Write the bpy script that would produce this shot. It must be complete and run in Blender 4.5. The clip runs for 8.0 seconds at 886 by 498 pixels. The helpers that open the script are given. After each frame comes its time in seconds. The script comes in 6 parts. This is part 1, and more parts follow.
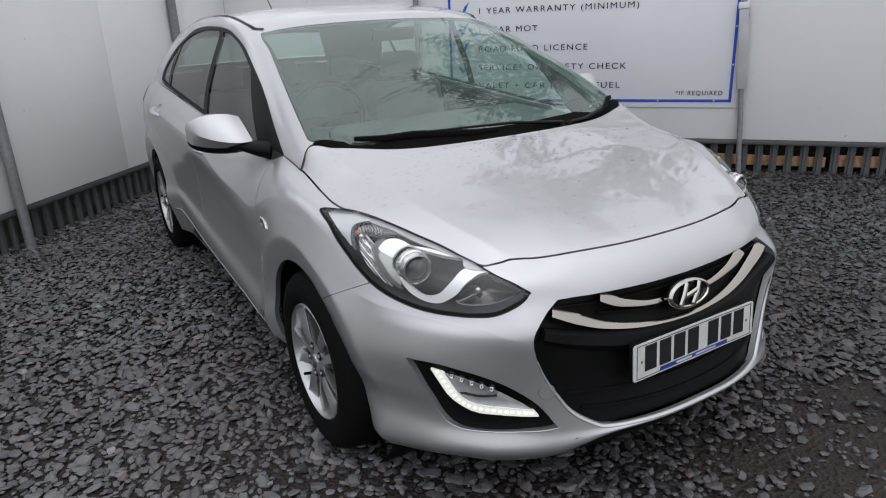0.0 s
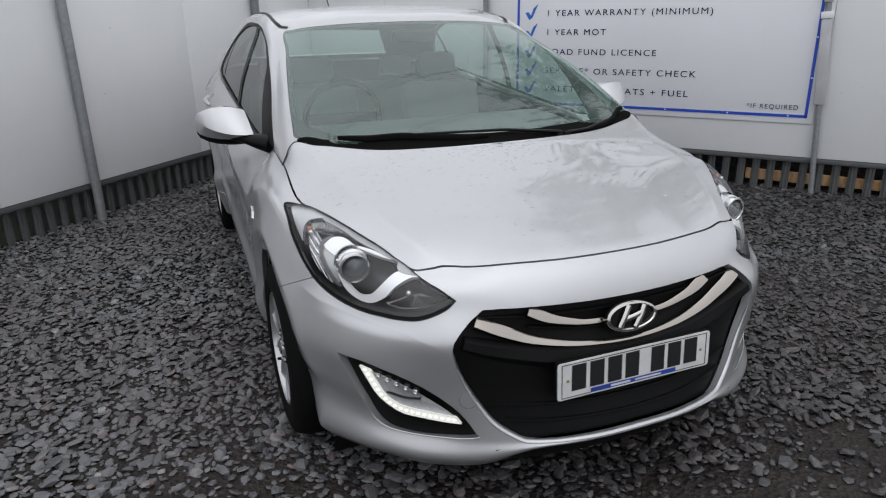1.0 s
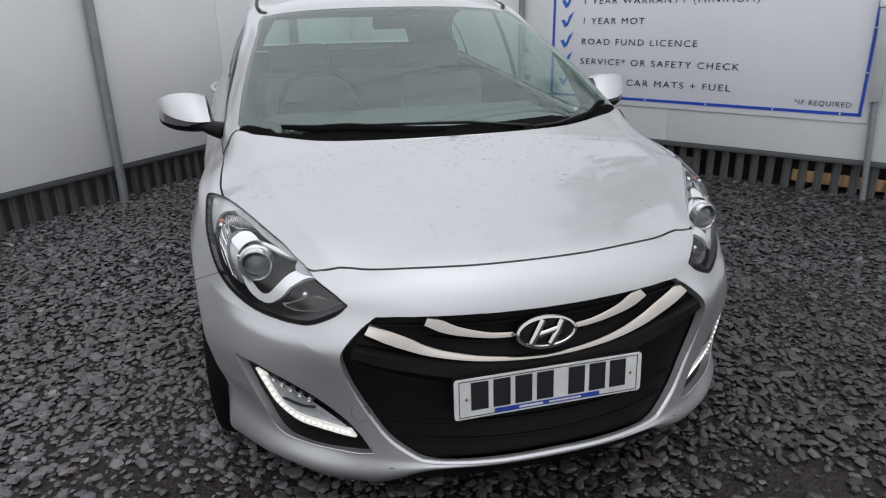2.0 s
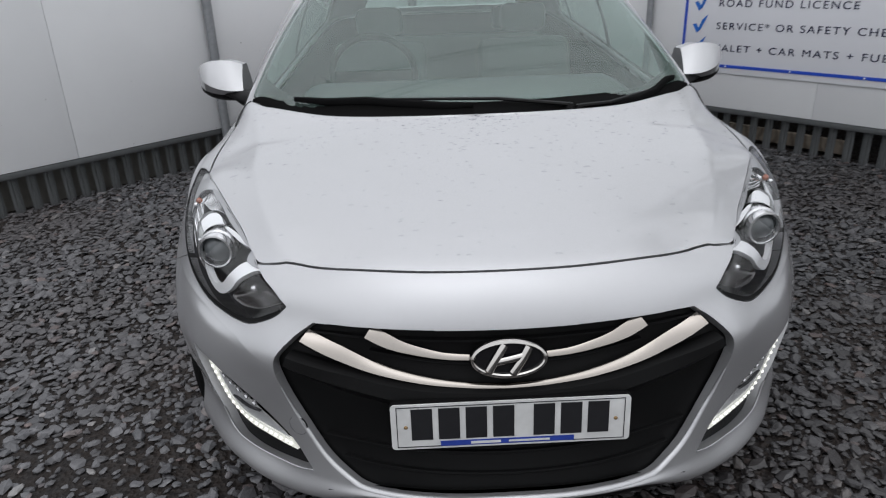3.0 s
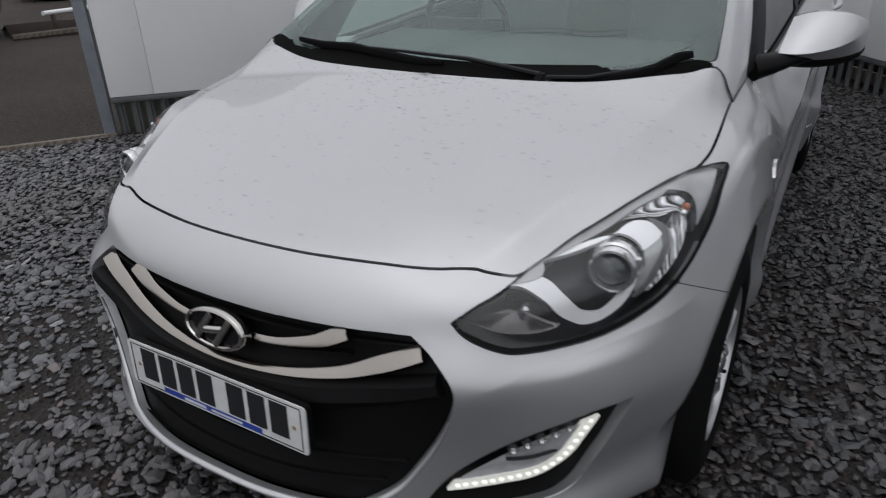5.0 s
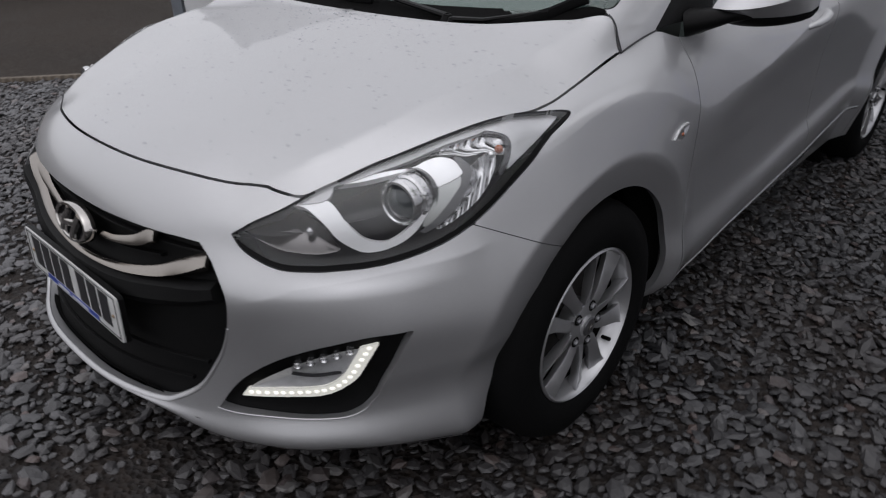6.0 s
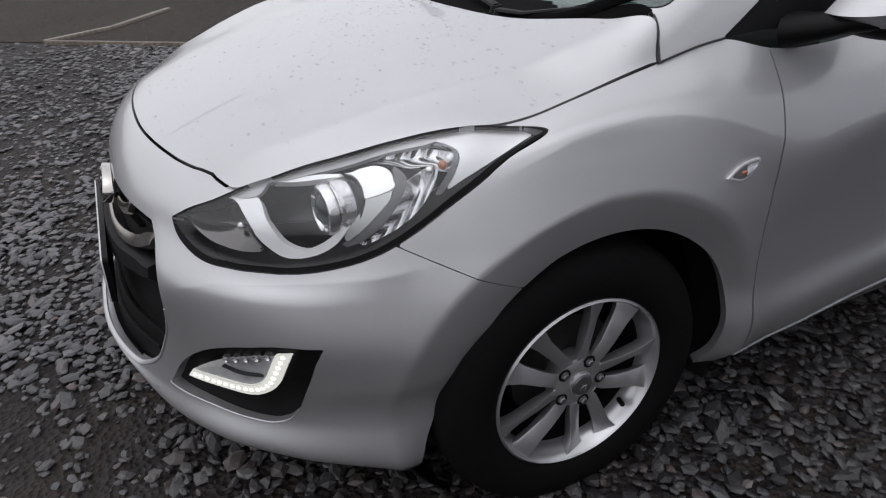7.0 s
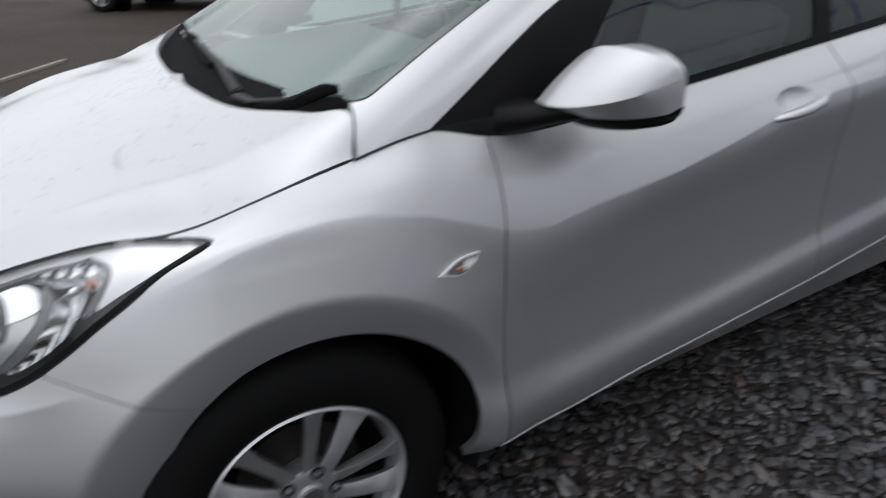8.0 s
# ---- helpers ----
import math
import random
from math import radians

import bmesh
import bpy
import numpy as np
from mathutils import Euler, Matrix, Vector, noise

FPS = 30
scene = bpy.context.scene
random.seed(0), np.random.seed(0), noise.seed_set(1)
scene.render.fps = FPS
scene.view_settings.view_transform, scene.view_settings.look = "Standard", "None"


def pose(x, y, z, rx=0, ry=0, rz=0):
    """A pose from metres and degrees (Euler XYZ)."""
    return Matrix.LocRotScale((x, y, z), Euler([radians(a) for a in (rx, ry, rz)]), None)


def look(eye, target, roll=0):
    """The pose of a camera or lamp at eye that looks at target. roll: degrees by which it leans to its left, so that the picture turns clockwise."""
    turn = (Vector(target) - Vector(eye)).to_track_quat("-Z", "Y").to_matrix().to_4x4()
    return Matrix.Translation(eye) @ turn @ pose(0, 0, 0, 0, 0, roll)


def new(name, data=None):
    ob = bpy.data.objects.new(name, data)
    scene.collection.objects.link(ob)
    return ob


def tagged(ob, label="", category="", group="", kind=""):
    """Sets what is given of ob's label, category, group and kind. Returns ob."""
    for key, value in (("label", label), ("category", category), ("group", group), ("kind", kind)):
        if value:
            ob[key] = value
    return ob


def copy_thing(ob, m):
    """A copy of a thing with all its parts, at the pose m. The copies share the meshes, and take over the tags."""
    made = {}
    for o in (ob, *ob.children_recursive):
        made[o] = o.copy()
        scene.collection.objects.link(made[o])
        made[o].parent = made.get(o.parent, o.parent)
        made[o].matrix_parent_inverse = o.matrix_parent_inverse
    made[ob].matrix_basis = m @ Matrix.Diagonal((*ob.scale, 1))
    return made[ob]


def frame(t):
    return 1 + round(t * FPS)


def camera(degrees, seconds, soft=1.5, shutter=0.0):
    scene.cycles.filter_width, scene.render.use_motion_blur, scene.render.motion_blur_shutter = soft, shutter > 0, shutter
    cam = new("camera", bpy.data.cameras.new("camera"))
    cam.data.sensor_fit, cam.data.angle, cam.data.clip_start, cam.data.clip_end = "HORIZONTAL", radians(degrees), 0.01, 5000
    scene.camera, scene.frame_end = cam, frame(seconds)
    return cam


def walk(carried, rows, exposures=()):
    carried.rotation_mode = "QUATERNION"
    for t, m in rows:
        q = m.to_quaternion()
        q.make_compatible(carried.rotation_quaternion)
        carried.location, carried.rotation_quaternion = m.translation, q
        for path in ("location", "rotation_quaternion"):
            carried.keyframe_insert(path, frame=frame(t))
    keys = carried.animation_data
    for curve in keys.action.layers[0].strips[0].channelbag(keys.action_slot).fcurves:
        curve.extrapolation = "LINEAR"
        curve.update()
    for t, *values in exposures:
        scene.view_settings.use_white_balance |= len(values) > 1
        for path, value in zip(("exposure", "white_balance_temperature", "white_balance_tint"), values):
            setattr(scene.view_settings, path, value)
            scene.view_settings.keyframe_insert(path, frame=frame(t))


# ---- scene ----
cam = camera(66.45, 8.0, 1.1, 0.3)
# seconds; the eye in metres; the turns about x, y, z in degrees
PATH = [
    (0.0, -1.5407, -2.0045, 1.4176, 70.593, 2.446, -31.589),
    (0.5, -1.3685, -2.0778, 1.4199, 70.000, 3.445, -28.389),
    (1.0, -1.1399, -2.2349, 1.4339, 70.621, 1.002, -22.055),
    (1.5, -0.9200, -2.2550, 1.4249, 70.461, 1.227, -20.323),
    (1.7, -0.8220, -2.2563, 1.4152, 70.256, 1.049, -18.705),
    (3.0, -0.1598, -2.0542, 1.3872, 67.408, 1.831, -1.971),
    (3.5, 0.0138, -1.8997, 1.3602, 63.502, 2.338, 6.604),
    (4.0, 0.3879, -1.8055, 1.3458, 63.526, 3.120, 21.241),
    (4.5, 0.6869, -1.6978, 1.3424, 63.459, 4.388, 23.915),
    (4.7, 0.8084, -1.6392, 1.3443, 64.597, 2.469, 26.733),
    (5.8, 1.5113, -1.3554, 1.3002, 61.893, 3.439, 39.374),
    (6.0, 1.5640, -1.2477, 1.2708, 61.704, 0.785, 42.739),
    (6.5, 1.6548, -0.9887, 1.2514, 60.080, 2.049, 51.007),
    (7.0, 1.7532, -0.7071, 1.2444, 60.967, 1.843, 64.250),
    (7.5, 1.7739, -0.4802, 1.2263, 59.896, 2.372, 69.093),
    (8.0, 1.8523, -0.2327, 1.3067, 63.684, 1.939, 59.841),
]
EXPOSURES = [(0.0, 1.33, 6200, 10), (1.7, 1.31, 6200, 10), (3.0, 1.29, 6200, 10), (4.0, 1.02, 6200, 10), (4.7, 0.95, 6200, 10), (6.0, 0.92, 6280, 13), (7.0, 1.2, 6250, 12), (7.5, 1.34, 6230, 11), (8.0, 1.46, 6200, 10)]
walk(cam, [(t, pose(*row)) for t, *row in PATH], EXPOSURES)

# ---- overcast daylight ----
SUN_UP, SUN_ROUND = radians(76), radians(182)
world = bpy.data.worlds.new("overcast_sky")
scene.world = world
world.use_nodes = True
wn, wl = world.node_tree.nodes, world.node_tree.links
sky = wn.new("ShaderNodeTexSky")
sky.sky_type = "NISHITA"
sky.sun_disc = False
sky.sun_elevation, sky.sun_rotation = SUN_UP, SUN_ROUND
sky.air_density, sky.dust_density, sky.ozone_density = 1.0, 9.0, 1.0
grey = wn.new("ShaderNodeHueSaturation")
grey.inputs["Saturation"].default_value = 0.18
wl.new(sky.outputs[0], grey.inputs["Color"])
flat = wn.new("ShaderNodeGamma")
flat.inputs[1].default_value = 0.35
wl.new(grey.outputs[0], flat.inputs[0])
wl.new(flat.outputs[0], wn["Background"].inputs[0])
wn["Background"].inputs[1].default_value = 0.255
sun = new("sun", bpy.data.lights.new("sun", "SUN"))
sun.data.energy, sun.data.angle, sun.data.color = 0.3, radians(170), (1.0, 0.98, 0.96)
sun.matrix_world = look((0, 0, 0), (-math.sin(SUN_ROUND) * math.cos(SUN_UP), -math.cos(SUN_ROUND) * math.cos(SUN_UP), -math.sin(SUN_UP)))

# ---- materials ----
class Mat:
    """A node material with a Principled shader; helpers add noise, ramps and bump."""

    def __init__(self, name, colour, rough=0.5, metal=0.0, coat=0.0):
        self.m = bpy.data.materials.new(name)
        self.m.use_nodes = True
        self.n, self.l = self.m.node_tree.nodes, self.m.node_tree.links
        self.b = self.n["Principled BSDF"]
        self.b.inputs["Base Color"].default_value = (*colour, 1)
        self.b.inputs["Roughness"].default_value = rough
        self.b.inputs["Metallic"].default_value = metal
        self.b.inputs["Coat Weight"].default_value = coat
        self.b.inputs["Coat Roughness"].default_value = 0.04
        self.co = self.n.new("ShaderNodeTexCoord")

    def noise(self, scale, detail=4.0, rough=0.55):
        t = self.n.new("ShaderNodeTexNoise")
        t.inputs["Scale"].default_value, t.inputs["Detail"].default_value, t.inputs["Roughness"].default_value = scale, detail, rough
        self.l.new(self.co.outputs["Object"], t.inputs["Vector"])
        return t.outputs["Fac"]

    def ramp(self, fac, *stops):
        r = self.n.new("ShaderNodeValToRGB")
        while len(r.color_ramp.elements) < len(stops):
            r.color_ramp.elements.new(0.5)
        for e, (at, c) in zip(r.color_ramp.elements, stops):
            e.position, e.color = at, (*c, 1) if len(c) == 3 else c
        self.l.new(fac, r.inputs[0])
        return r.outputs[0]

    def mix(self, fac, a, b, mode="MIX"):
        x = self.n.new("ShaderNodeMix")
        x.data_type, x.blend_type = "RGBA", mode
        for k, v in ((0, fac), (6, a), (7, b)):
            if isinstance(v, (int, float)):
                x.inputs[k].default_value = v
            elif isinstance(v, tuple):
                x.inputs[k].default_value = (*v, 1)
            else:
                self.l.new(v, x.inputs[k])
        return x.outputs[2]

    def colour(self, out):
        self.l.new(out, self.b.inputs["Base Color"])
        return self

    def rough(self, out, lo, hi):
        r = self.n.new("ShaderNodeMapRange")
        r.inputs["To Min"].default_value, r.inputs["To Max"].default_value = lo, hi
        self.l.new(out, r.inputs["Value"])
        self.l.new(r.outputs[0], self.b.inputs["Roughness"])
        return self

    def bump(self, out, strength, distance):
        u = self.n.new("ShaderNodeBump")
        u.inputs["Strength"].default_value, u.inputs["Distance"].default_value = strength, distance
        self.l.new(out, u.inputs["Height"])
        self.l.new(u.outputs[0], self.b.inputs["Normal"])
        return self


def plain(name, colour, rough=0.5, metal=0.0, coat=0.0, grain=0.0, scale=60.0, shine=0.5):
    m = Mat(name, colour, rough, metal, coat)
    m.b.inputs["Specular IOR Level"].default_value = shine
    lo, hi = tuple(c * 0.86 for c in colour), tuple(min(1.0, c * 1.12) for c in colour)
    m.colour(m.ramp(m.noise(scale, 5), (0.3, lo), (0.7, hi)))
    if grain:
        m.bump(m.noise(scale * 6, 3), grain, 0.002)
    return m.m


def silver_paint():
    m = Mat("silver_paint", (0.5, 0.5, 0.51), 0.35, 0.78, 1.0)
    flake = m.noise(1400, 2)
    film = m.noise(3.0, 5)
    base = m.ramp(flake, (0.35, (0.40, 0.40, 0.411)), (0.65, (0.50, 0.50, 0.514)))
    m.colour(m.mix(m.ramp(film, (0.35, (0, 0, 0)), (0.75, (0.18, 0.18, 0.18))), base, (0.38, 0.38, 0.38)))
    m.rough(film, 0.44, 0.52)
    m.b.inputs["Coat Roughness"].default_value = 0.03
    m.b.inputs["Coat IOR"].default_value = 1.45
    return m.m


def clear(name, tint, rough=0.0, ior=1.9, sky_veil=0.0):
    """Thin clear sheet: see-through, with the gloss of both its faces."""
    m = bpy.data.materials.new(name)
    m.use_nodes = True
    n, l = m.node_tree.nodes, m.node_tree.links
    n.remove(n["Principled BSDF"])
    t, g, x, f = n.new("ShaderNodeBsdfTransparent"), n.new("ShaderNodeBsdfGlossy"), n.new("ShaderNodeMixShader"), n.new("ShaderNodeLayerWeight")
    t.inputs[0].default_value = (*tint, 1)
    g.inputs["Roughness"].default_value = rough
    f.inputs[0].default_value = 0.5
    power, scale = n.new("ShaderNodeMath"), n.new("ShaderNodeMapRange")
    power.operation = "POWER"
    power.inputs[1].default_value = 5.0
    scale.inputs["To Min"].default_value, scale.inputs["To Max"].default_value = ((ior - 1) / (ior + 1)) ** 2, 1.0
    l.new(f.outputs["Facing"], power.inputs[0])
    l.new(power.outputs[0], scale.inputs["Value"])
    l.new(scale.outputs[0], x.inputs[0])
    l.new(t.outputs[0], x.inputs[1])
    l.new(g.outputs[0], x.inputs[2])
    out = x.outputs[0]
    if sky_veil:  # pale green diffuse veil, painted in for the sky's reflection on the glass
        d, y, c, k = n.new("ShaderNodeBsdfDiffuse"), n.new("ShaderNodeMixShader"), n.new("ShaderNodeTexCoord"), n.new("ShaderNodeTexNoise")
        d.inputs[0].default_value = (0.5, 0.70, 0.63, 1)
        k.inputs["Scale"].default_value, k.inputs["Detail"].default_value = 3.5, 6
        r = n.new("ShaderNodeMapRange")
        r.inputs["From Min"].default_value, r.inputs["From Max"].default_value = 0.3, 0.7
        r.inputs["To Min"].default_value, r.inputs["To Max"].default_value = sky_veil * 0.8, sky_veil * 1.2
        l.new(c.outputs["Object"], k.inputs["Vector"])
        l.new(k.outputs["Fac"], r.inputs["Value"])
        l.new(r.outputs[0], y.inputs[0])
        l.new(out, y.inputs[1])
        l.new(d.outputs[0], y.inputs[2])
        out = y.outputs[0]
    l.new(out, n["Material Output"].inputs[0])
    return m


def glow(name, colour, power):
    m = Mat(name, colour, 0.3)
    m.b.inputs["Emission Color"].default_value = (*colour, 1)
    m.b.inputs["Emission Strength"].default_value = power
    return m.m


PAINT = silver_paint()
BLACK = plain("black_plastic", (0.005, 0.005, 0.0052), 0.42, grain=0.15, scale=200, shine=0.09)
GLOSS_BLACK = plain("gloss_black", (0.006, 0.006, 0.007), 0.12, shine=0.35)
DARK = plain("dark_cavity", (0.004, 0.004, 0.004), 0.95, shine=0.1)
RUBBER = plain("tyre_rubber", (0.0045, 0.0045, 0.0047), 0.8, grain=0.3, scale=90, shine=0.08)
CHROME = Mat("bright_chrome", (0.48, 0.46, 0.44), 0.08, 1.0).m
ALLOY = plain("silver_alloy", (0.46, 0.46, 0.472), 0.3, 0.8, 0.5, scale=9)
GLASS = clear("car_glass", (0.52, 0.6, 0.57), ior=1.75, sky_veil=0.012)
SCREEN = clear("sky_veiled_windscreen", (0.70, 0.87, 0.82), ior=1.95, sky_veil=0.07)
LENS = clear("lamp_lens", (0.95, 0.955, 0.96), ior=1.62)
FABRIC = plain("grey_fabric", (0.1, 0.105, 0.105), 0.9, grain=0.3)
INK = plain("black_ink", (0.012, 0.012, 0.014), 0.4)
BLUE = plain("blue_ink", (0.02, 0.045, 0.27), 0.4)
# ---- shaping tools ----
def link_mesh(name, verts, faces, material, parent=None, label="", normals=None, smooth=True):
    me = bpy.data.meshes.new(name)
    me.from_pydata([tuple(map(float, v)) for v in verts], [], [tuple(map(int, f)) for f in faces])
    for m in material if isinstance(material, (list, tuple)) else [material]:
        me.materials.append(m)
    me.update()
    if smooth:
        me.shade_smooth()
    if normals is not None:
        me.normals_split_custom_set_from_vertices([tuple(map(float, v)) for v in normals])
    ob = new(name, me)
    if parent:
        ob.parent = parent
    if label:
        ob["label"] = label
    return ob


def part(name, bm, material, parent, label="", smooth=40):
    me = bpy.data.meshes.new(name)
    bm.normal_update()
    bm.to_mesh(me)
    bm.free()
    me.materials.append(material)
    me.shade_smooth()
    if smooth:
        me.set_sharp_from_angle(angle=radians(smooth))
    ob = new(name, me)
    ob.parent = parent
    if label:
        ob["label"] = label
    return ob


def thing(name, label, category, m=None, group="", kind=""):
    ob = new(name)
    ob.empty_display_size = 0.1
    if m is not None:
        ob.matrix_world = m
    return tagged(ob, label, category, group, kind)


def box(bm, size, m=Matrix(), bevel=0.0):
    made = bmesh.ops.create_cube(bm, size=1.0, matrix=m @ Matrix.Diagonal((*size, 1)))
    if m.determinant() < 0:
        bmesh.ops.reverse_faces(bm, faces=list({f for v in made["verts"] for f in v.link_faces}))
    if bevel:
        edges = {e for v in made["verts"] for e in v.link_edges}
        bmesh.ops.bevel(bm, geom=list(edges), offset=bevel, segments=2, profile=0.5, affect="EDGES")
    return bm


def lathe(bm, profile, n=48, m=Matrix()):
    """Turn (radius, x) pairs about the x axis."""
    rings = []
    for r, x in profile:
        rings.append([bm.verts.new(m @ Vector((x, r * math.cos(a), r * math.sin(a)))) for a in (2 * math.pi * k / n for k in range(n))])
    for a, b in zip(rings, rings[1:]):
        for k in range(n):
            bm.faces.new((a[k], a[(k + 1) % n], b[(k + 1) % n], b[k]))
    return rings


def fair(points, per=8, closed=False, corners=()):
    """A smooth line through points; corners names the indices that stay sharp."""
    p = np.array(points, float)
    n = len(p)
    if closed:
        tang = (np.roll(p, -1, 0) - np.roll(p, 1, 0)) / 2
    else:
        tang = np.gradient(p, axis=0)
    out = []
    for k in range(n if closed else n - 1):
        a, b = p[k], p[(k + 1) % n]
        ta = b - a if k in corners else tang[k]
        tb = b - a if (k + 1) % n in corners else tang[(k + 1) % n]
        d = np.linalg.norm(b - a)
        ta = ta * min(1.0, 1.3 * d / max(np.linalg.norm(ta), 1e-9))
        tb = tb * min(1.0, 1.3 * d / max(np.linalg.norm(tb), 1e-9))
        for s in np.linspace(0, 1, per, endpoint=False):
            h = (2 * s**3 - 3 * s**2 + 1, s**3 - 2 * s**2 + s, -2 * s**3 + 3 * s**2, s**3 - s**2)
            out.append(h[0] * a + h[1] * ta + h[2] * b + h[3] * tb)
    if not closed:
        out.append(p[-1])
    return np.array(out)


def hermite(t, p, q):
    """Cubic interpolation of the rows p at the knots t, at q."""
    h = np.diff(t)
    d = np.diff(p, axis=0) / h.reshape(-1, *[1] * (p.ndim - 1))
    w = h.reshape(-1, *[1] * (p.ndim - 1))
    m = np.empty_like(p)
    m[0], m[-1] = d[0], d[-1]
    m[1:-1] = (d[:-1] * w[1:] + d[1:] * w[:-1]) / (w[:-1] + w[1:])
    k = np.clip(np.searchsorted(t, q, side="right") - 1, 0, len(t) - 2)
    s = ((q - t[k]) / h[k]).reshape(-1, *[1] * (p.ndim - 1))
    hk = h[k].reshape(s.shape)
    return (2 * s**3 - 3 * s**2 + 1) * p[k] + (s**3 - 2 * s**2 + s) * hk * m[k] + (-2 * s**3 + 3 * s**2) * p[k + 1] + (s**3 - s**2) * hk * m[k + 1]


def knots(rows):
    """Mean chord lengths along the second axis of a net of points."""
    d = np.linalg.norm(np.diff(rows, axis=1), axis=2).mean(0)
    return np.r_[0, np.cumsum(d)]


def grid_tris(nu, nv):
    k = np.arange(nu * nv).reshape(nv, nu)
    a, b, c, d = k[:-1, :-1].ravel(), k[:-1, 1:].ravel(), k[1:, 1:].ravel(), k[1:, :-1].ravel()
    return np.concatenate([np.c_[a, b, c], np.c_[a, c, d]])


def vertex_normals(v, f):
    n = np.zeros_like(v)
    fn = np.cross(v[f[:, 1]] - v[f[:, 0]], v[f[:, 2]] - v[f[:, 0]])
    for k in range(3):
        np.add.at(n, f[:, k], fn)
    return n / np.maximum(np.linalg.norm(n, axis=1, keepdims=True), 1e-12)


def clip(sheet, val):
    """Keep the part of a sheet (points, normals, triangles) where val > 0, cut along val = 0."""
    v, n, f = sheet
    val = np.where(np.abs(val) < 1e-7, 1e-7, val)
    pos = val[f] > 0
    cnt = pos.sum(1)
    out = [f[cnt == 3]]
    edges, order = [], []
    t1, t2 = f[cnt == 1], f[cnt == 2]
    k1, k2 = pos[cnt == 1].argmax(1), (~pos[cnt == 2]).argmax(1)
    i1, i2 = np.arange(len(t1)), np.arange(len(t2))
    a, b, c = t1[i1, k1], t1[i1, (k1 + 1) % 3], t1[i1, (k1 + 2) % 3]
    p, q, r = t2[i2, k2], t2[i2, (k2 + 1) % 3], t2[i2, (k2 + 2) % 3]
    pairs = np.concatenate([np.c_[a, b], np.c_[a, c], np.c_[p, q], np.c_[p, r]])
    if len(pairs):
        key, inv = np.unique(np.sort(pairs, 1), axis=0, return_inverse=True)
        inv = inv.ravel()
        s = (val[key[:, 0]] / (val[key[:, 0]] - val[key[:, 1]]))[:, None]
        nv = v[key[:, 0]] * (1 - s) + v[key[:, 1]] * s
        nn = n[key[:, 0]] * (1 - s) + n[key[:, 1]] * s
        nn /= np.linalg.norm(nn, axis=1, keepdims=True)
        e = inv + len(v)
        m1, m2 = len(t1), len(t2)
        ab, ac, pq, pr = e[:m1], e[m1:2 * m1], e[2 * m1:2 * m1 + m2], e[2 * m1 + m2:]
        out += [np.c_[a, ab, ac], np.c_[pq, q, r], np.c_[pq, r, pr]]
        v, n = np.concatenate([v, nv]), np.concatenate([n, nn])
    f = np.concatenate(out)
    used, inv = np.unique(f, return_inverse=True)
    return v[used], n[used], inv.reshape(f.shape)


def flip(sheet):
    v, n, f = sheet
    m = np.array([-1, 1, 1])
    return v * m, n * m, f[:, ::-1]


def both(sheet):
    """A half sheet and its mirror image, welded along x = 0."""
    v, n, f = sheet
    mid = np.abs(v[:, 0]) < 1e-5
    v, n = v.copy(), n.copy()
    v[mid, 0] = 0
    n[mid, 0] = 0
    n /= np.linalg.norm(n, axis=1, keepdims=True)
    w, o, g = flip((v, n, f))
    idx = np.where(mid, np.arange(len(v)), len(v) + np.cumsum(~mid) - 1)
    return np.concatenate([v, w[~mid]]), np.concatenate([n, o[~mid]]), np.concatenate([f, idx[g]])


def rims(f):
    """The open edges of a sheet, in the order of their faces."""
    e = np.concatenate([f[:, [0, 1]], f[:, [1, 2]], f[:, [2, 0]]])
    _, inv, cnt = np.unique(np.sort(e, 1), axis=0, return_inverse=True, return_counts=True)
    return e[cnt[inv.ravel()] == 1]


def folded(sheet, depth, keep_middle=False):
    """Turn the open edges of a sheet inwards by depth, as pressed panels are."""
    v, n, f = sheet
    e = rims(f)
    if keep_middle:
        e = e[~((np.abs(v[e[:, 0], 0]) < 1e-5) & (np.abs(v[e[:, 1], 0]) < 1e-5))]
    ids = np.unique(e)
    at = np.full(len(v), -1)
    k0 = len(v)
    at[ids] = np.arange(len(ids))
    edge, low = v[ids], v[ids] - n[ids] * depth
    # outward direction in the sheet, for the normals of the fold
    side = np.zeros((len(v), 3))
    for a, b in ((0, 1), (1, 0)):
        d = np.cross(v[e[:, 1]] - v[e[:, 0]], n[e[:, a]])
        np.add.at(side, e[:, a], d)
    s = side[ids]
    s /= np.maximum(np.linalg.norm(s, axis=1, keepdims=True), 1e-12)
    a, b = at[e[:, 0]], at[e[:, 1]]
    m = len(ids)
    g = np.concatenate([np.c_[k0 + b, k0 + a, k0 + m + a], np.c_[k0 + b, k0 + m + a, k0 + m + b]])
    return np.concatenate([v, edge, low]), np.concatenate([n, s, s]), np.concatenate([f, g])


def join(*sheets):
    v = np.concatenate([s[0] for s in sheets])
    n = np.concatenate([s[1] for s in sheets])
    k = np.cumsum([0] + [len(s[0]) for s in sheets])
    return v, n, np.concatenate([s[2] + o for s, o in zip(sheets, k)])


def sheet_part(name, sheet, material, parent, label=""):
    v, n, f = sheet
    return link_mesh(name, v, f, material, parent, label, n)


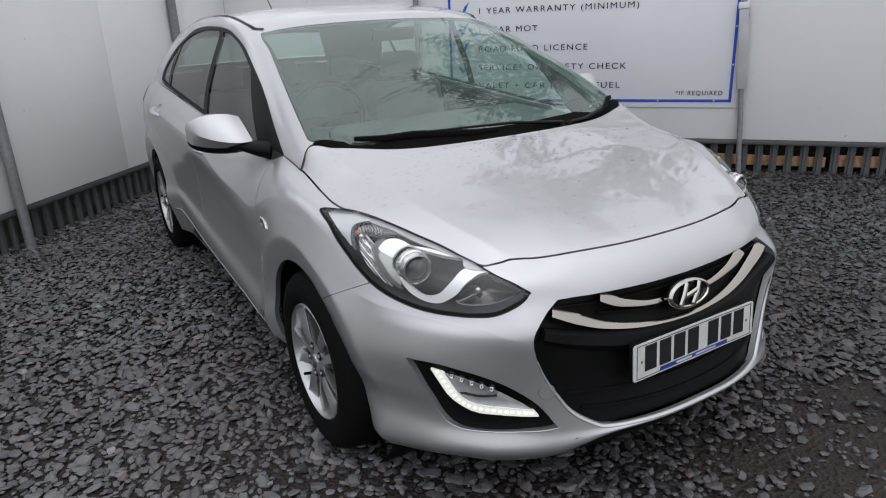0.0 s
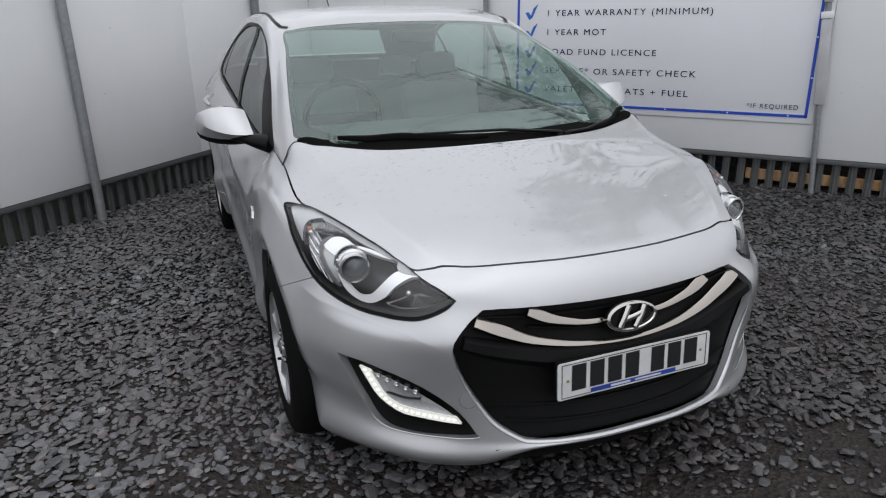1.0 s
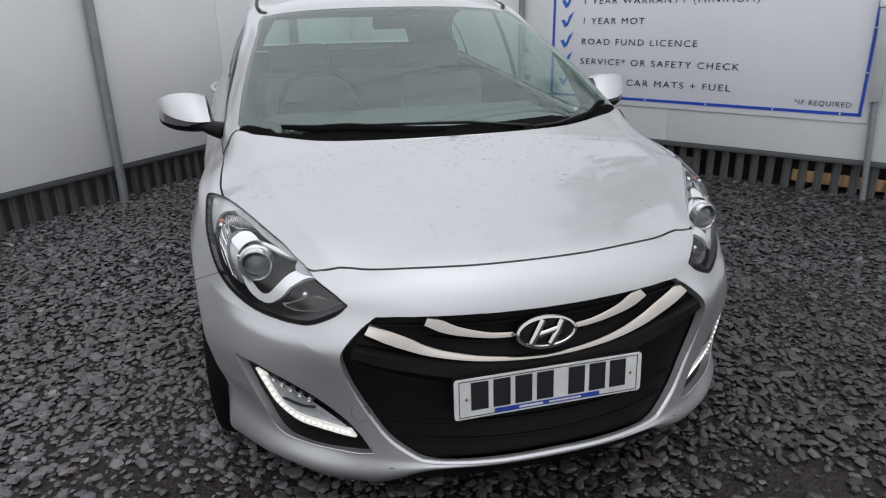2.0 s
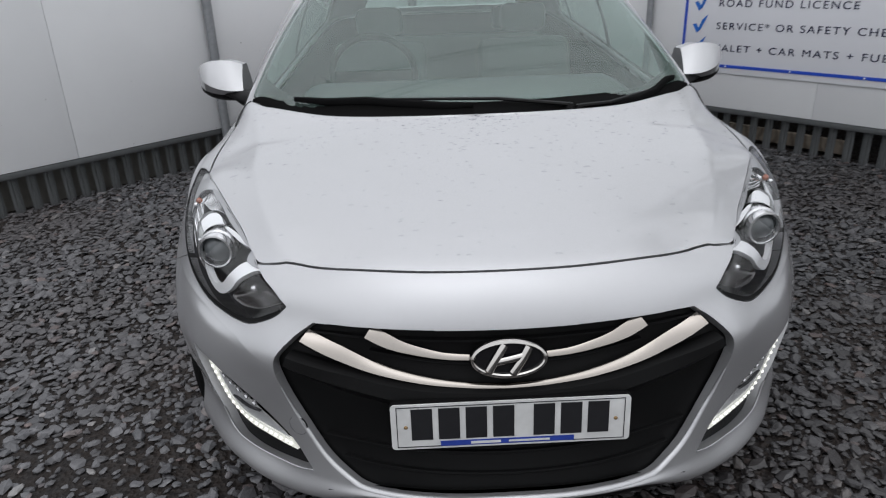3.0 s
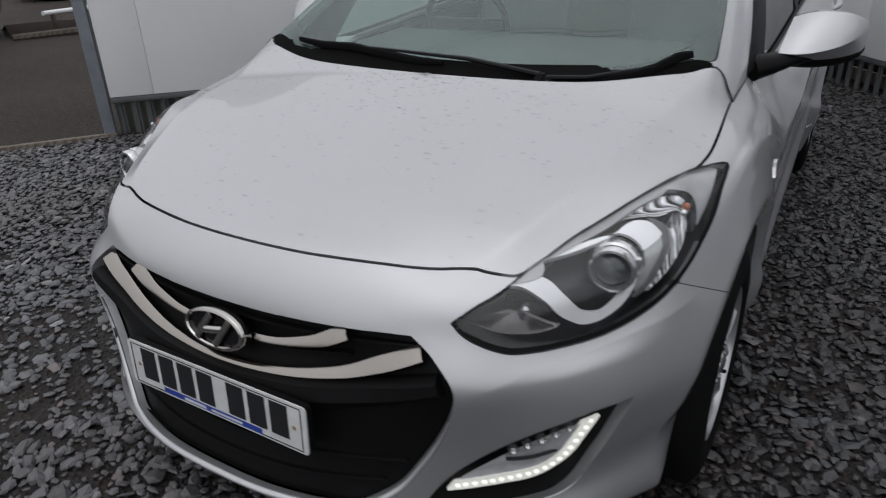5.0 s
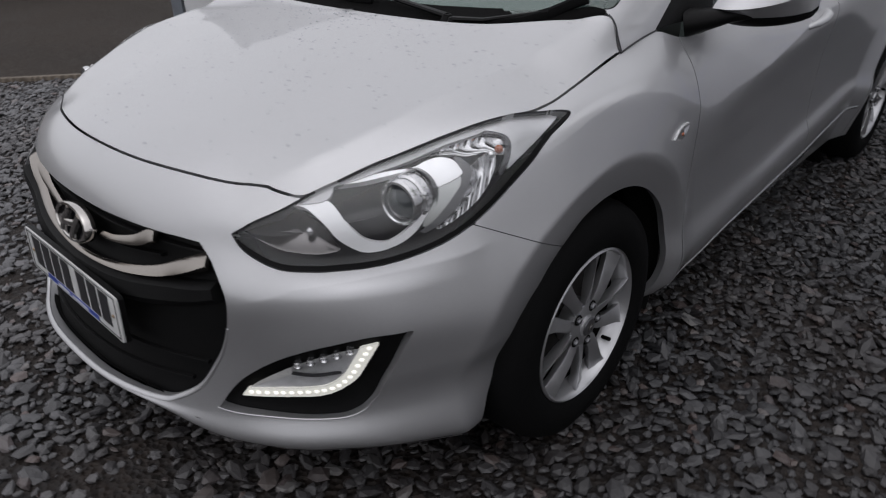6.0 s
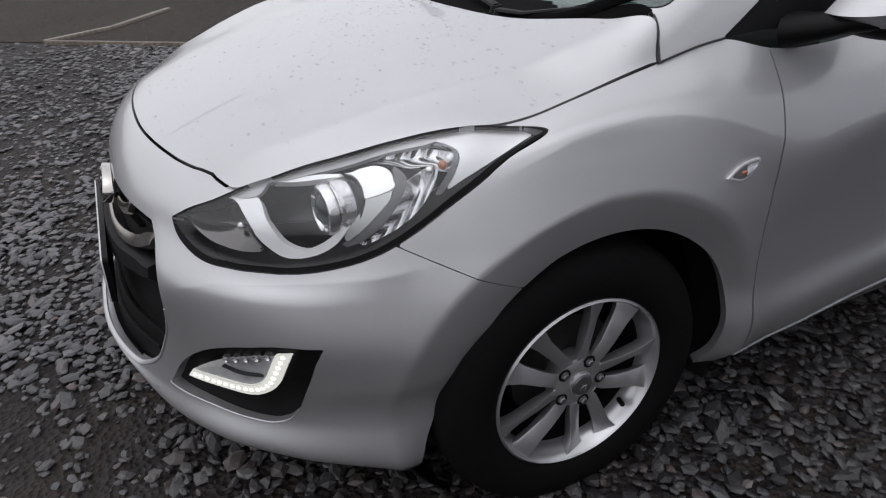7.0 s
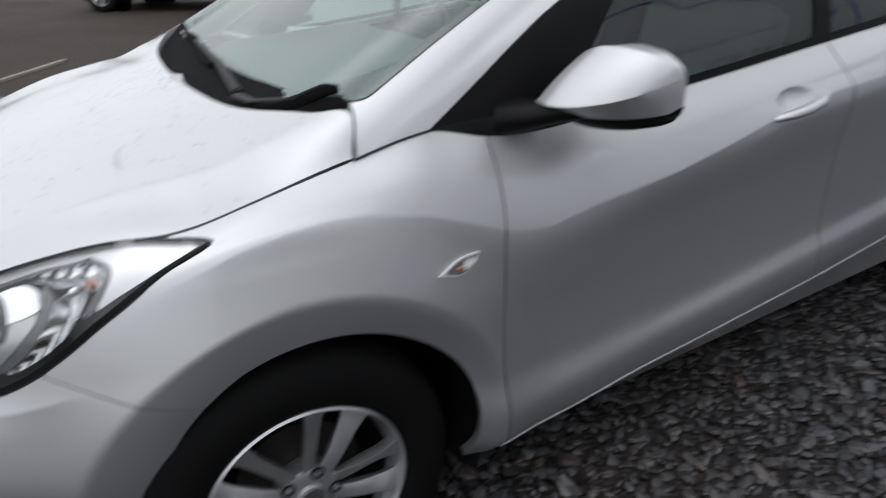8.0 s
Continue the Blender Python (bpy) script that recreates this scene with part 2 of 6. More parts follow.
def thinned(ob, ratio):
    """The same surface with fewer faces, for what is far or hidden."""
    mod = ob.modifiers.new("thin", "DECIMATE")
    mod.ratio = ratio
    bpy.context.view_layer.update()
    me = bpy.data.meshes.new_from_object(ob.evaluated_get(bpy.context.evaluated_depsgraph_get()))
    ob.modifiers.remove(mod)
    old = ob.data
    ob.data = me
    bpy.data.meshes.remove(old)
    return ob


def sunk(sheet, depth):
    v, n, f = sheet
    return v - n * np.reshape(depth, (-1, 1)), n, f


def inside(poly, u, v):
    """Which points (u, v) lie in a closed polygon."""
    r = np.zeros(len(u), bool)
    for (x0, y0), (x1, y1) in zip(poly, np.roll(poly, -1, 0)):
        c = (y0 > v) != (y1 > v)
        if y0 != y1:
            r ^= c & (u < (x1 - x0) * (v - y0) / (y1 - y0) + x0)
    return r


def dist(points, line):
    out = np.full(len(points), 9.0)
    for k in range(0, len(points), 4000):
        p = points[k:k + 4000]
        out[k:k + 4000] = np.sqrt(((p[:, None] - line[None]) ** 2).sum(2).min(1))
    return out


def mirror_only(bm):
    bmesh.ops.scale(bm, vec=(-1, 1, 1), verts=bm.verts)
    bmesh.ops.reverse_faces(bm, faces=bm.faces)
    return bm


def tube(bm, path, radius, n=8, flat=1.0, cap=True, up=(0, 0, 1)):
    """A round or flattened bar along a line; radius is one number or one for each point."""
    path = [Vector(p) for p in path]
    radii = radius if hasattr(radius, "__len__") else [radius] * len(path)
    rings = []
    for k, (p, r) in enumerate(zip(path, radii)):
        d = (path[min(k + 1, len(path) - 1)] - path[max(k - 1, 0)]).normalized()
        side = d.cross(Vector(up)).normalized()
        top = side.cross(d).normalized()
        rings.append([bm.verts.new(p + side * (r * math.cos(a)) + top * (r * flat * math.sin(a))) for a in (2 * math.pi * j / n for j in range(n))])
    for a, b in zip(rings, rings[1:]):
        for j in range(n):
            bm.faces.new((a[j], a[(j + 1) % n], b[(j + 1) % n], b[j]))
    if cap:
        bm.faces.new(rings[0][::-1])
        bm.faces.new(rings[-1])
    return bm


# ---- ground, fence and yard ----
def pebble_material():
    m = Mat("wet_slate", (0.07, 0.07, 0.075), 0.55)
    info = m.n.new("ShaderNodeNewGeometry")
    tone = m.ramp(info.outputs["Random Per Island"], (0.0, (0.012, 0.012, 0.0135)), (0.25, (0.034, 0.0343, 0.037)), (0.62, (0.08, 0.0805, 0.086)), (0.9, (0.115, 0.114, 0.12)), (0.945, (0.09, 0.066, 0.063)), (0.965, (0.12, 0.08, 0.07)), (1.0, (0.27, 0.265, 0.26)))
    tone = m.mix(m.ramp(m.noise(0.9, 3), (0.42, (0.05, 0.05, 0.05)), (0.66, (0.6, 0.6, 0.6))), tone, (0.04, 0.028, 0.023))
    # stones turn paler towards -x and darker towards +x
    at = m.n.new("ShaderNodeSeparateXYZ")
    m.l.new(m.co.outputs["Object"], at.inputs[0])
    leftward = m.n.new("ShaderNodeMapRange")
    leftward.inputs["From Min"].default_value, leftward.inputs["From Max"].default_value = -0.9, 0.9
    leftward.inputs["To Min"].default_value, leftward.inputs["To Max"].default_value = 1.0, 0.0
    m.l.new(at.outputs["X"], leftward.inputs["Value"])
    tone = m.mix(1.0, tone, m.ramp(leftward.outputs[0], (0.0, (0.64, 0.64, 0.64)), (1.0, (1.0, 1.0, 1.0))), "MULTIPLY")
    lift = m.mix(leftward.outputs[0], tone, (0.11, 0.11, 0.117), "SCREEN")
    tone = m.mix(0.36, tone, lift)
    m.colour(m.mix(m.ramp(m.noise(35, 4), (0.35, (0.4, 0.4, 0.4)), (0.7, (0, 0, 0))), tone, (0.014, 0.014, 0.016)))
    m.rough(m.noise(9, 3), 0.28, 0.6)
    m.bump(m.noise(120, 4), 0.5, 0.003)
    return m.m


def ground_material():
    m = Mat("dark_grit", (0.03, 0.03, 0.03), 0.9)
    m.b.inputs["Specular IOR Level"].default_value = 0.2
    vor = m.n.new("ShaderNodeTexVoronoi")
    vor.inputs["Scale"].default_value = 60
    m.l.new(m.co.outputs["Object"], vor.inputs["Vector"])
    soil = m.ramp(m.noise(2.2, 5), (0.35, (0.014, 0.0105, 0.0085)), (0.7, (0.032, 0.0225, 0.0175)))
    m.colour(m.mix(m.ramp(m.noise(30, 3), (0.4, (0.2, 0.2, 0.2)), (0.65, (0.7, 0.7, 0.7))), soil, m.ramp(vor.outputs["Color"], (0.2, (0.009, 0.009, 0.01)), (0.9, (0.035, 0.034, 0.035)))))
    m.rough(m.noise(5, 3), 0.45, 0.9)
    m.bump(vor.outputs["Distance"], 1.0, 0.012)
    return m.m


def asphalt_material():
    m = Mat("old_asphalt", (0.05, 0.05, 0.05), 0.75)
    m.b.inputs["Specular IOR Level"].default_value = 0.15
    big = m.ramp(m.noise(0.6, 6, 0.65), (0.3, (0.022, 0.0175, 0.0145)), (0.55, (0.033, 0.0265, 0.022)), (0.75, (0.048, 0.039, 0.033)))
    m.colour(m.mix(m.ramp(m.noise(38, 5, 0.7), (0.5, (0, 0, 0)), (0.66, (0.9, 0.9, 0.9))), big, (0.07, 0.06, 0.052)))
    m.rough(m.noise(1.2, 4), 0.6, 0.95)
    m.bump(m.noise(45, 5, 0.7), 1.0, 0.02)
    return m.m


def panel_material():
    m = Mat("white_sheet", (0.7, 0.7, 0.71), 0.3)
    low = m.ramp(m.noise(1.4, 6, 0.6), (0.3, (0.69, 0.695, 0.705)), (0.7, (0.73, 0.735, 0.745)))
    spots = m.ramp(m.noise(28, 2), (0.2, (0.35, 0.35, 0.33)), (0.245, (1, 1, 1)))
    m.colour(m.mix(1.0, low, spots, "MULTIPLY"))
    m.rough(m.noise(2.5, 4), 0.25, 0.45)
    m.bump(m.noise(2.0, 2), 0.1, 0.006)
    return m.m


def steel_material():
    m = Mat("galvanised_steel", (0.3, 0.31, 0.33), 0.45, 0.45)
    m.colour(m.mix(m.ramp(m.noise(4, 5), (0.4, (0, 0, 0)), (0.75, (0.4, 0.4, 0.4))), m.ramp(m.noise(40, 4), (0.35, (0.24, 0.25, 0.265)), (0.7, (0.31, 0.32, 0.335))), (0.16, 0.165, 0.16)))
    m.rough(m.noise(12, 3), 0.35, 0.65)
    return m.m


def timber_material(name, lo, hi):
    m = Mat(name, lo, 0.75)
    w = m.n.new("ShaderNodeTexWave")
    w.inputs["Scale"].default_value, w.inputs["Distortion"].default_value, w.inputs["Detail"].default_value = 9, 6, 3
    m.l.new(m.co.outputs["Object"], w.inputs["Vector"])
    m.colour(m.mix(m.ramp(m.noise(5, 4), (0.4, (0, 0, 0)), (0.8, (0.6, 0.6, 0.6))), m.ramp(w.outputs["Color"], (0.1, lo), (0.9, hi)), tuple(c * 0.4 for c in lo)))
    m.bump(w.outputs["Color"], 0.3, 0.003)
    return m.m


SLATE, GRIT, ASPHALT, PANEL, STEEL = pebble_material(), ground_material(), asphalt_material(), panel_material(), steel_material()
TIMBER = timber_material("raw_timber", (0.36, 0.2, 0.09), (0.5, 0.31, 0.16))
OLD_TIMBER = timber_material("weathered_timber", (0.1, 0.08, 0.06), (0.17, 0.14, 0.11))
DARK_TIMBER = timber_material("rotten_timber", (0.035, 0.028, 0.02), (0.07, 0.058, 0.04))
CONCRETE = plain("old_concrete", (0.1, 0.095, 0.085), 0.9, grain=0.6, scale=8)
PALE_STEEL = plain("dull_zinc", (0.105, 0.11, 0.112), 0.55, 0.4, scale=9)
POST_PAINT = plain("blue_grey_paint", (0.185, 0.2, 0.225), 0.5, grain=0.2, scale=10)
PALE_TIMBER = timber_material("pale_weathered_timber", (0.15, 0.13, 0.11), (0.24, 0.21, 0.18))

bm = bmesh.new()
bmesh.ops.create_grid(bm, x_segments=8, y_segments=8, size=400)
ground = tagged(part("ground", bm, GRIT, None), "dark grit under the slate chippings", "ground", kind="structure")

# two runs of hoarding meet behind the car; x runs along a wall from the corner, y into the yard
CORNER = Vector((0.445, 5.591, 0))
LEFT_WAY, RIGHT_WAY = Vector((-0.6815, -0.7318, 0)), Vector((0.6102, -0.7922, 0))


def along(way, inward, at=CORNER):
    m = Matrix.Identity(4)
    m.col[0][:3], m.col[1][:3], m.col[2][:3], m.col[3][:3] = way, inward, (0, 0, 1), at
    return m


LEFT = along(LEFT_WAY, Vector((-LEFT_WAY.y, LEFT_WAY.x, 0)))
RIGHT = along(RIGHT_WAY, Vector((RIGHT_WAY.y, -RIGHT_WAY.x, 0)))


def hoarding(name, m, joints, pitch, first, back, label):
    """Steel pales with a rail, faced by white sheets that stop short of the ground."""
    run = thing(name, label, "fence", kind="structure")
    top = 2.45
    for a, b in zip(joints, joints[1:]):
        bm = bmesh.new()
        box(bm, (b - a - 0.0018, 0.022, top - 0.285), m @ Matrix.Translation(((a + b) / 2, -0.011, (top + 0.285) / 2)), 0.003)
        part("panel", bm, PANEL, run)
    length = joints[-1] - joints[0]
    for z, h in ((0.262, 0.04), (top - 0.1, 0.05)):
        bm = bmesh.new()
        box(bm, (length, 0.03, h), m @ Matrix.Translation((joints[0] + length / 2, -0.018 if z < 1 else -0.042, z)), 0.004)
        part("rail", bm, PALE_STEEL, run)
    # a pale: a folded strip with a raised middle
    sect = [(-0.03, -0.004), (-0.014, 0.0), (-0.009, 0.014), (0.009, 0.014), (0.014, 0.0), (0.03, -0.004)]
    bm = bmesh.new()
    lo = [bm.verts.new((x, y, 0)) for x, y in sect]
    hi = [bm.verts.new((x, y, top - 0.1)) for x, y in sect]
    for k in range(5):
        bm.faces.new((lo[k], lo[k + 1], hi[k + 1], hi[k]))
    me = bpy.data.meshes.new("pale")
    bm.to_mesh(me)
    bm.free()
    me.materials.append(PALE_STEEL)
    rng = random.Random(name)
    x = joints[0] + first
    while x < joints[-1] - 0.03:
        ob = new("pale", me)
        ob.parent = run
        ob.matrix_world = m @ Matrix.Translation((x, -0.055 + rng.uniform(-0.004, 0.004), -0.01)) @ pose(0, 0, 0, 0, rng.uniform(-0.7, 0.7), rng.uniform(-4, 4))
        x += pitch * rng.uniform(0.93, 1.07)
    return run


wall_left = hoarding("wall_left", LEFT, (0.0, 0.78, 1.98, 3.2, 4.294, 5.493, 5.79), 0.105, 0.05, None, "white sheet hoarding over galvanised steel pales")
wall_right = hoarding("wall_right", RIGHT, (0.0, 1.0, 2.19, 3.6, 5.06, 6.3, 7.5, 8.7), 0.115, 0.06, None, "white sheet hoarding over galvanised steel pales")


def tube_post(parent, m, x, width, high, material, sleeve=None):
    bm = bmesh.new()
    rings = lathe(bm, [(width / 2, -0.02), (width / 2, high)], 20, m @ Matrix.Translation((x, 0.012 + width / 2, 0)) @ pose(0, 0, 0, 0, -90, 0))
    part("post", bm, material, parent)
    if sleeve:
        bm = bmesh.new()
        lathe(bm, [(width / 2, sleeve), (width * 0.62, sleeve), (width * 0.62, sleeve + 0.03), (width * 0.66, sleeve + 0.035), (width * 0.66, high), (width / 2, high)], 20, m @ Matrix.Translation((x, 0.012 + width / 2, 0)) @ pose(0, 0, 0, 0, -90, 0))
        part("sleeve", bm, material, parent)


tube_post(wall_left, LEFT, 1.03, 0.06, 2.4, STEEL, 0.9)
tube_post(wall_left, LEFT, 3.2, 0.066, 2.4, STEEL)
tube_post(wall_right, RIGHT, 2.19, 0.05, 2.4, STEEL)
LEAN = RIGHT @ Matrix.Translation((5.096, 0, 0)) @ pose(0, 0, 0, 0, -3.4, 0)
tube_post(wall_right, LEAN, 0.0, 0.042, 2.4, STEEL)
CASING = plain("pale_grey_casing", (0.42, 0.42, 0.44), 0.5, scale=6)
for z, w, h, mat, name in ((1.02, 0.072, 0.62, CASING, "post_casing"), (1.36, 0.085, 0.05, PANEL, "casing_clip"), (1.95, 0.06, 1.0, CASING, "post_casing")):
    bm = bmesh.new()
    box(bm, (w, 0.05, h), LEAN @ Matrix.Translation((0.0, 0.04, z)), 0.004)
    part(name, bm, mat, wall_right)
bm = bmesh.new()
box(bm, (0.078, 0.08, 2.5), LEFT @ Matrix.Translation((5.845, -0.03, 1.24)), 0.008)
part("end_post", bm, POST_PAINT, wall_left, "blue-grey painted end post")
bm = bmesh.new()
box(bm, (0.1, 0.1, 1.5), LEFT @ Matrix.Translation((5.845, -0.03, 1.7)), 0.006)
part("post_sleeve", bm, PANEL, wall_left, "pale sleeve on the end post")
# behind the pales: a low concrete kerb on one side, boards on the other
bm = bmesh.new()
box(bm, (5.7, 0.05, 0.34), LEFT @ Matrix.Translation((2.9, -0.17, 0.15)), 0.01)
tagged(part("kerb_board", bm, CONCRETE, None), "old concrete gravel board behind the pales", "board", kind="structure")
for x, w, z, h, mat in ((3.2, 1.3, 0.1, 0.1, OLD_TIMBER), (4.96, 0.75, 0.095, 0.085, TIMBER), (5.55, 0.42, 0.09, 0.08, TIMBER), (6.3, 1.0, 0.1, 0.09, TIMBER), (7.6, 1.3, 0.1, 0.09, OLD_TIMBER), (1.6, 1.6, 0.1, 0.1, OLD_TIMBER)):
    bm = bmesh.new()
    box(bm, (w, 0.03, h), RIGHT @ Matrix.Translation((x, -0.11, z)) @ pose(0, 0, 0, 0, 0.6, 0), 0.004)
    tagged(part("timber_board", bm, mat, None), "rough sawn timber board lying behind steel pales", "board")
bm = bmesh.new()
box(bm, (8.6, 0.05, 0.34), RIGHT @ Matrix.Translation((4.3, -0.22, 0.15)), 0.01)
tagged(part("soil_bank", bm, GRIT, None), "dark soil bank behind the fence", "bank", kind="structure")

# asphalt yard beyond the timber edging
EDGE_AT = CORNER + LEFT_WAY * 5.8
EDGE_M = along(Vector((-0.61, -0.79, 0)).normalized(), Vector((0.79, -0.61, 0)).normalized(), EDGE_AT)
bm = bmesh.new()
box(bm, (3.3, 0.045, 0.09), EDGE_M @ Matrix.Translation((1.65, 0.0, -0.012)), 0.006)
tagged(part("edging_board", bm, OLD_TIMBER, None), "weathered timber edging between gravel and asphalt", "edging", kind="structure")
bm = bmesh.new()
for c in ((-40, -0.03), (60, -0.03), (60, -90), (-40, -90)):
    bm.verts.new(EDGE_M @ Vector((c[0], c[1], 0.006)))
bm.faces.new(bm.verts)
bmesh.ops.recalc_face_normals(bm, faces=bm.faces)
tagged(part("asphalt", bm, ASPHALT, None), "old damp asphalt of the car park", "asphalt", kind="structure")
for a, b in (((-5.556, -1.263), (-5.93, -0.685)), ((-5.93, -0.685), (-6.75, -0.07))):
    a, b = Vector((*a, 0)), Vector((*b, 0))
    w = (b - a).normalized()
    bm = bmesh.new()
    box(bm, ((b - a).length + 0.02, 0.06, 0.05), along(w, Vector((-w.y, w.x, 0)), (a + b) / 2) @ Matrix.Translation((0, 0, 0.008)), 0.006)
    tagged(part("edging_board", bm, PALE_TIMBER, None), "pale weathered timber edging lying in trodden grit", "edging", kind="structure")
# beyond the asphalt: a timber kerb, a strip of bare soil and a low white rail
SOIL = plain("brown_soil", (0.016, 0.011, 0.008), 0.95, grain=1.0, scale=6, shine=0.1)
bm = bmesh.new()
tube(bm, [(-9.36, 3.9, 0.03), (-9.0, 4.75, 0.045), (-8.35, 6.3, 0.03)], [0.06, 0.065, 0.06], 8)
tagged(part("log_kerb", bm, DARK_TIMBER, None), "weathered round timber kerb at the asphalt edge", "kerb", kind="structure")
bm = bmesh.new()
rows = []
for k in range(9):
    q = k / 8
    p, n = Vector((-9.36 + 1.01 * q, 3.9 + 2.4 * q, 0)), Vector((-0.92, 0.39, 0))
    rows.append([bm.verts.new(p + n * d + Vector((0, 0, h + 0.03 * math.sin(5 * q + 9 * d)))) for d, h in ((0.0, 0.0), (0.35, 0.07), (0.8, 0.12), (1.3, 0.06), (1.7, 0.0))])
for u, v in zip(rows, rows[1:]):
    for k in range(4):
        bm.faces.new((u[k], u[k + 1], v[k + 1], v[k]))
bmesh.ops.recalc_face_normals(bm, faces=bm.faces)
tagged(part("soil_strip", bm, SOIL, None), "strip of bare brown soil behind the log kerb", "soil", kind="structure")
rail = thing("low_rail", "low white pipe rail on stubs over bare soil", "rail")
bm = bmesh.new()
tube(bm, [(-9.4, 4.45, 0.31), (-9.52, 5.2, 0.3), (-9.62, 5.9, 0.34)], 0.035, 10)
part("pipe", bm, PANEL, rail)
for x, y in ((-9.42, 4.6), (-9.57, 5.6)):
    bm = bmesh.new()
    box(bm, (0.05, 0.05, 0.34), Matrix.Translation((x, y, 0.15)), 0.004)
    part("stub", bm, DARK_TIMBER, rail)

# slate chippings
def chippings(name, count, gap, area, size, seed, keep):
    rng = np.random.default_rng(seed)
    t = (1 + 5 ** 0.5) / 2
    ico = np.array([(-1, t, 0), (1, t, 0), (-1, -t, 0), (1, -t, 0), (0, -1, t), (0, 1, t), (0, -1, -t), (0, 1, -t), (t, 0, -1), (t, 0, 1), (-t, 0, -1), (-t, 0, 1)], float)
    ico /= np.linalg.norm(ico[0])
    tri = np.array([(0, 11, 5), (0, 5, 1), (0, 1, 7), (0, 7, 10), (0, 10, 11), (1, 5, 9), (5, 11, 4), (11, 10, 2), (10, 7, 6), (7, 1, 8), (3, 9, 4), (3, 4, 2), (3, 2, 6), (3, 6, 8), (3, 8, 9), (4, 9, 5), (2, 4, 11), (6, 2, 10), (8, 6, 7), (9, 8, 1)])
    tri = tri[ico[tri][:, :, 2].mean(1) > -0.45]  # undersides are buried
    # a loose under-layer, and a top layer of stones that lie side by side
    gx, gy = np.meshgrid(np.arange(area[0], area[1], gap), np.arange(area[2], area[3], gap * 0.87))
    gx[1::2] += gap / 2
    x = np.r_[rng.uniform(area[0], area[1], count), gx.ravel() + rng.uniform(-0.42, 0.42, gx.size) * gap]
    y = np.r_[rng.uniform(area[2], area[3], count), gy.ravel() + rng.uniform(-0.42, 0.42, gx.size) * gap]
    upper = np.r_[np.zeros(count), np.ones(gx.size)]
    ok = keep(x, y, rng.random(len(x)) * np.where(upper > 0, 1, 0.25))
    x, y, upper = x[ok], y[ok], upper[ok]
    n = len(x)
    s = size * np.clip(np.exp(rng.normal(0, 0.36, n)), 0.45, 1.9) * np.where(upper > 0, 1, 0.55)
    v = ico[None] * (1 + rng.uniform(-0.24, 0.2, (n, 12, 1)))
    v[..., 2] = np.clip(v[..., 2], -0.62, 0.62) * 1.35
    v = v * np.stack([s * rng.uniform(0.95, 1.4, n), s * rng.uniform(0.7, 1.0, n), s * rng.uniform(0.25, 0.45, n)], 1)[:, None]
    a, b, c = rng.uniform(0, 6.283, n), rng.normal(0, 0.2, n), rng.normal(0, 0.2, n)
    ca, sa, cb, sb, cc, sc = np.cos(a), np.sin(a), np.cos(b), np.sin(b), np.cos(c), np.sin(c)
    X, Y, Z = v[..., 0], v[..., 1], v[..., 2]
    Y, Z = Y * cb[:, None] - Z * sb[:, None], Y * sb[:, None] + Z * cb[:, None]
    X, Z = X * cc[:, None] + Z * sc[:, None], -X * sc[:, None] + Z * cc[:, None]
    X, Y = X * ca[:, None] - Y * sa[:, None], X * sa[:, None] + Y * ca[:, None]
    heap = 0.006 * np.sin(x * 2.1 + 0.6) * np.cos(y * 1.7) + rng.uniform(-0.004, 0.005, n) + 0.006 * upper
    co = np.stack([X + x[:, None], Y + y[:, None], Z + (heap + s * 0.12)[:, None]], 2).reshape(-1, 3)
    f = (tri[None] + 12 * np.arange(n)[:, None, None]).reshape(-1, 3)
    me = bpy.data.meshes.new(name)
    me.vertices.add(len(co))
    me.vertices.foreach_set("co", co.ravel())
    me.loops.add(f.size)
    me.loops.foreach_set("vertex_index", f.ravel().astype(np.int32))
    me.polygons.add(len(f))
    me.polygons.foreach_set("loop_start", np.arange(0, f.size, 3, dtype=np.int32))
    me.update(calc_edges=True)
    me.shade_flat()
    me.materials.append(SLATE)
    return new(name, me)


def in_yard(x, y, r):
    """Inside the two walls and the edging, thinner on the bare muddy patches."""
    left = (x - CORNER.x) * -LEFT_WAY.y + (y - CORNER.y) * LEFT_WAY.x
    right = (x - CORNER.x) * RIGHT_WAY.y - (y - CORNER.y) * RIGHT_WAY.x
    edge = (x - EDGE_AT.x) * 0.79 - (y - EDGE_AT.y) * 0.61
    far = np.hypot(x, y + 0.4)
    mud, bald = (np.minimum.reduce([np.hypot((x - a) / w, (y - b) / h) for a, b, w, h in spots]) for spots in (((-1.2, -0.45, 0.4, 0.22), (-1.05, -0.95, 0.3, 0.22)), ((0.6, -1.02, 0.52, 0.26), (0.15, -1.2, 0.3, 0.18))))
    wave = 0.3 * np.sin(x * 9) * np.cos(y * 11)
    thin = np.minimum(np.clip(bald * 0.9 - 0.3 + wave, 0.16, 1), np.clip(mud * 0.9 - 0.3 + wave, 0.55, 1))
    under = (np.abs(x) < 0.55) & (y > -0.3) & (y < 3.3)
    fall = np.clip(1.7 - 0.2 * far + 0.12 * np.sin(x * 3.1) * np.cos(y * 2.3), 0, 1)
    # towards the open side the chippings give way to trodden grit
    bare = np.clip((-1.3 - x) / 0.5, 0, 1) * np.clip((-0.5 - y + 0.12 * np.sin(x * 4.0)) / 0.35, 0, 1)
    return (left > -0.1) & (right > -0.1) & (edge > 0.02) & (r < thin * fall * (1 - 0.72 * bare) * np.where(under, 0.3, 1))


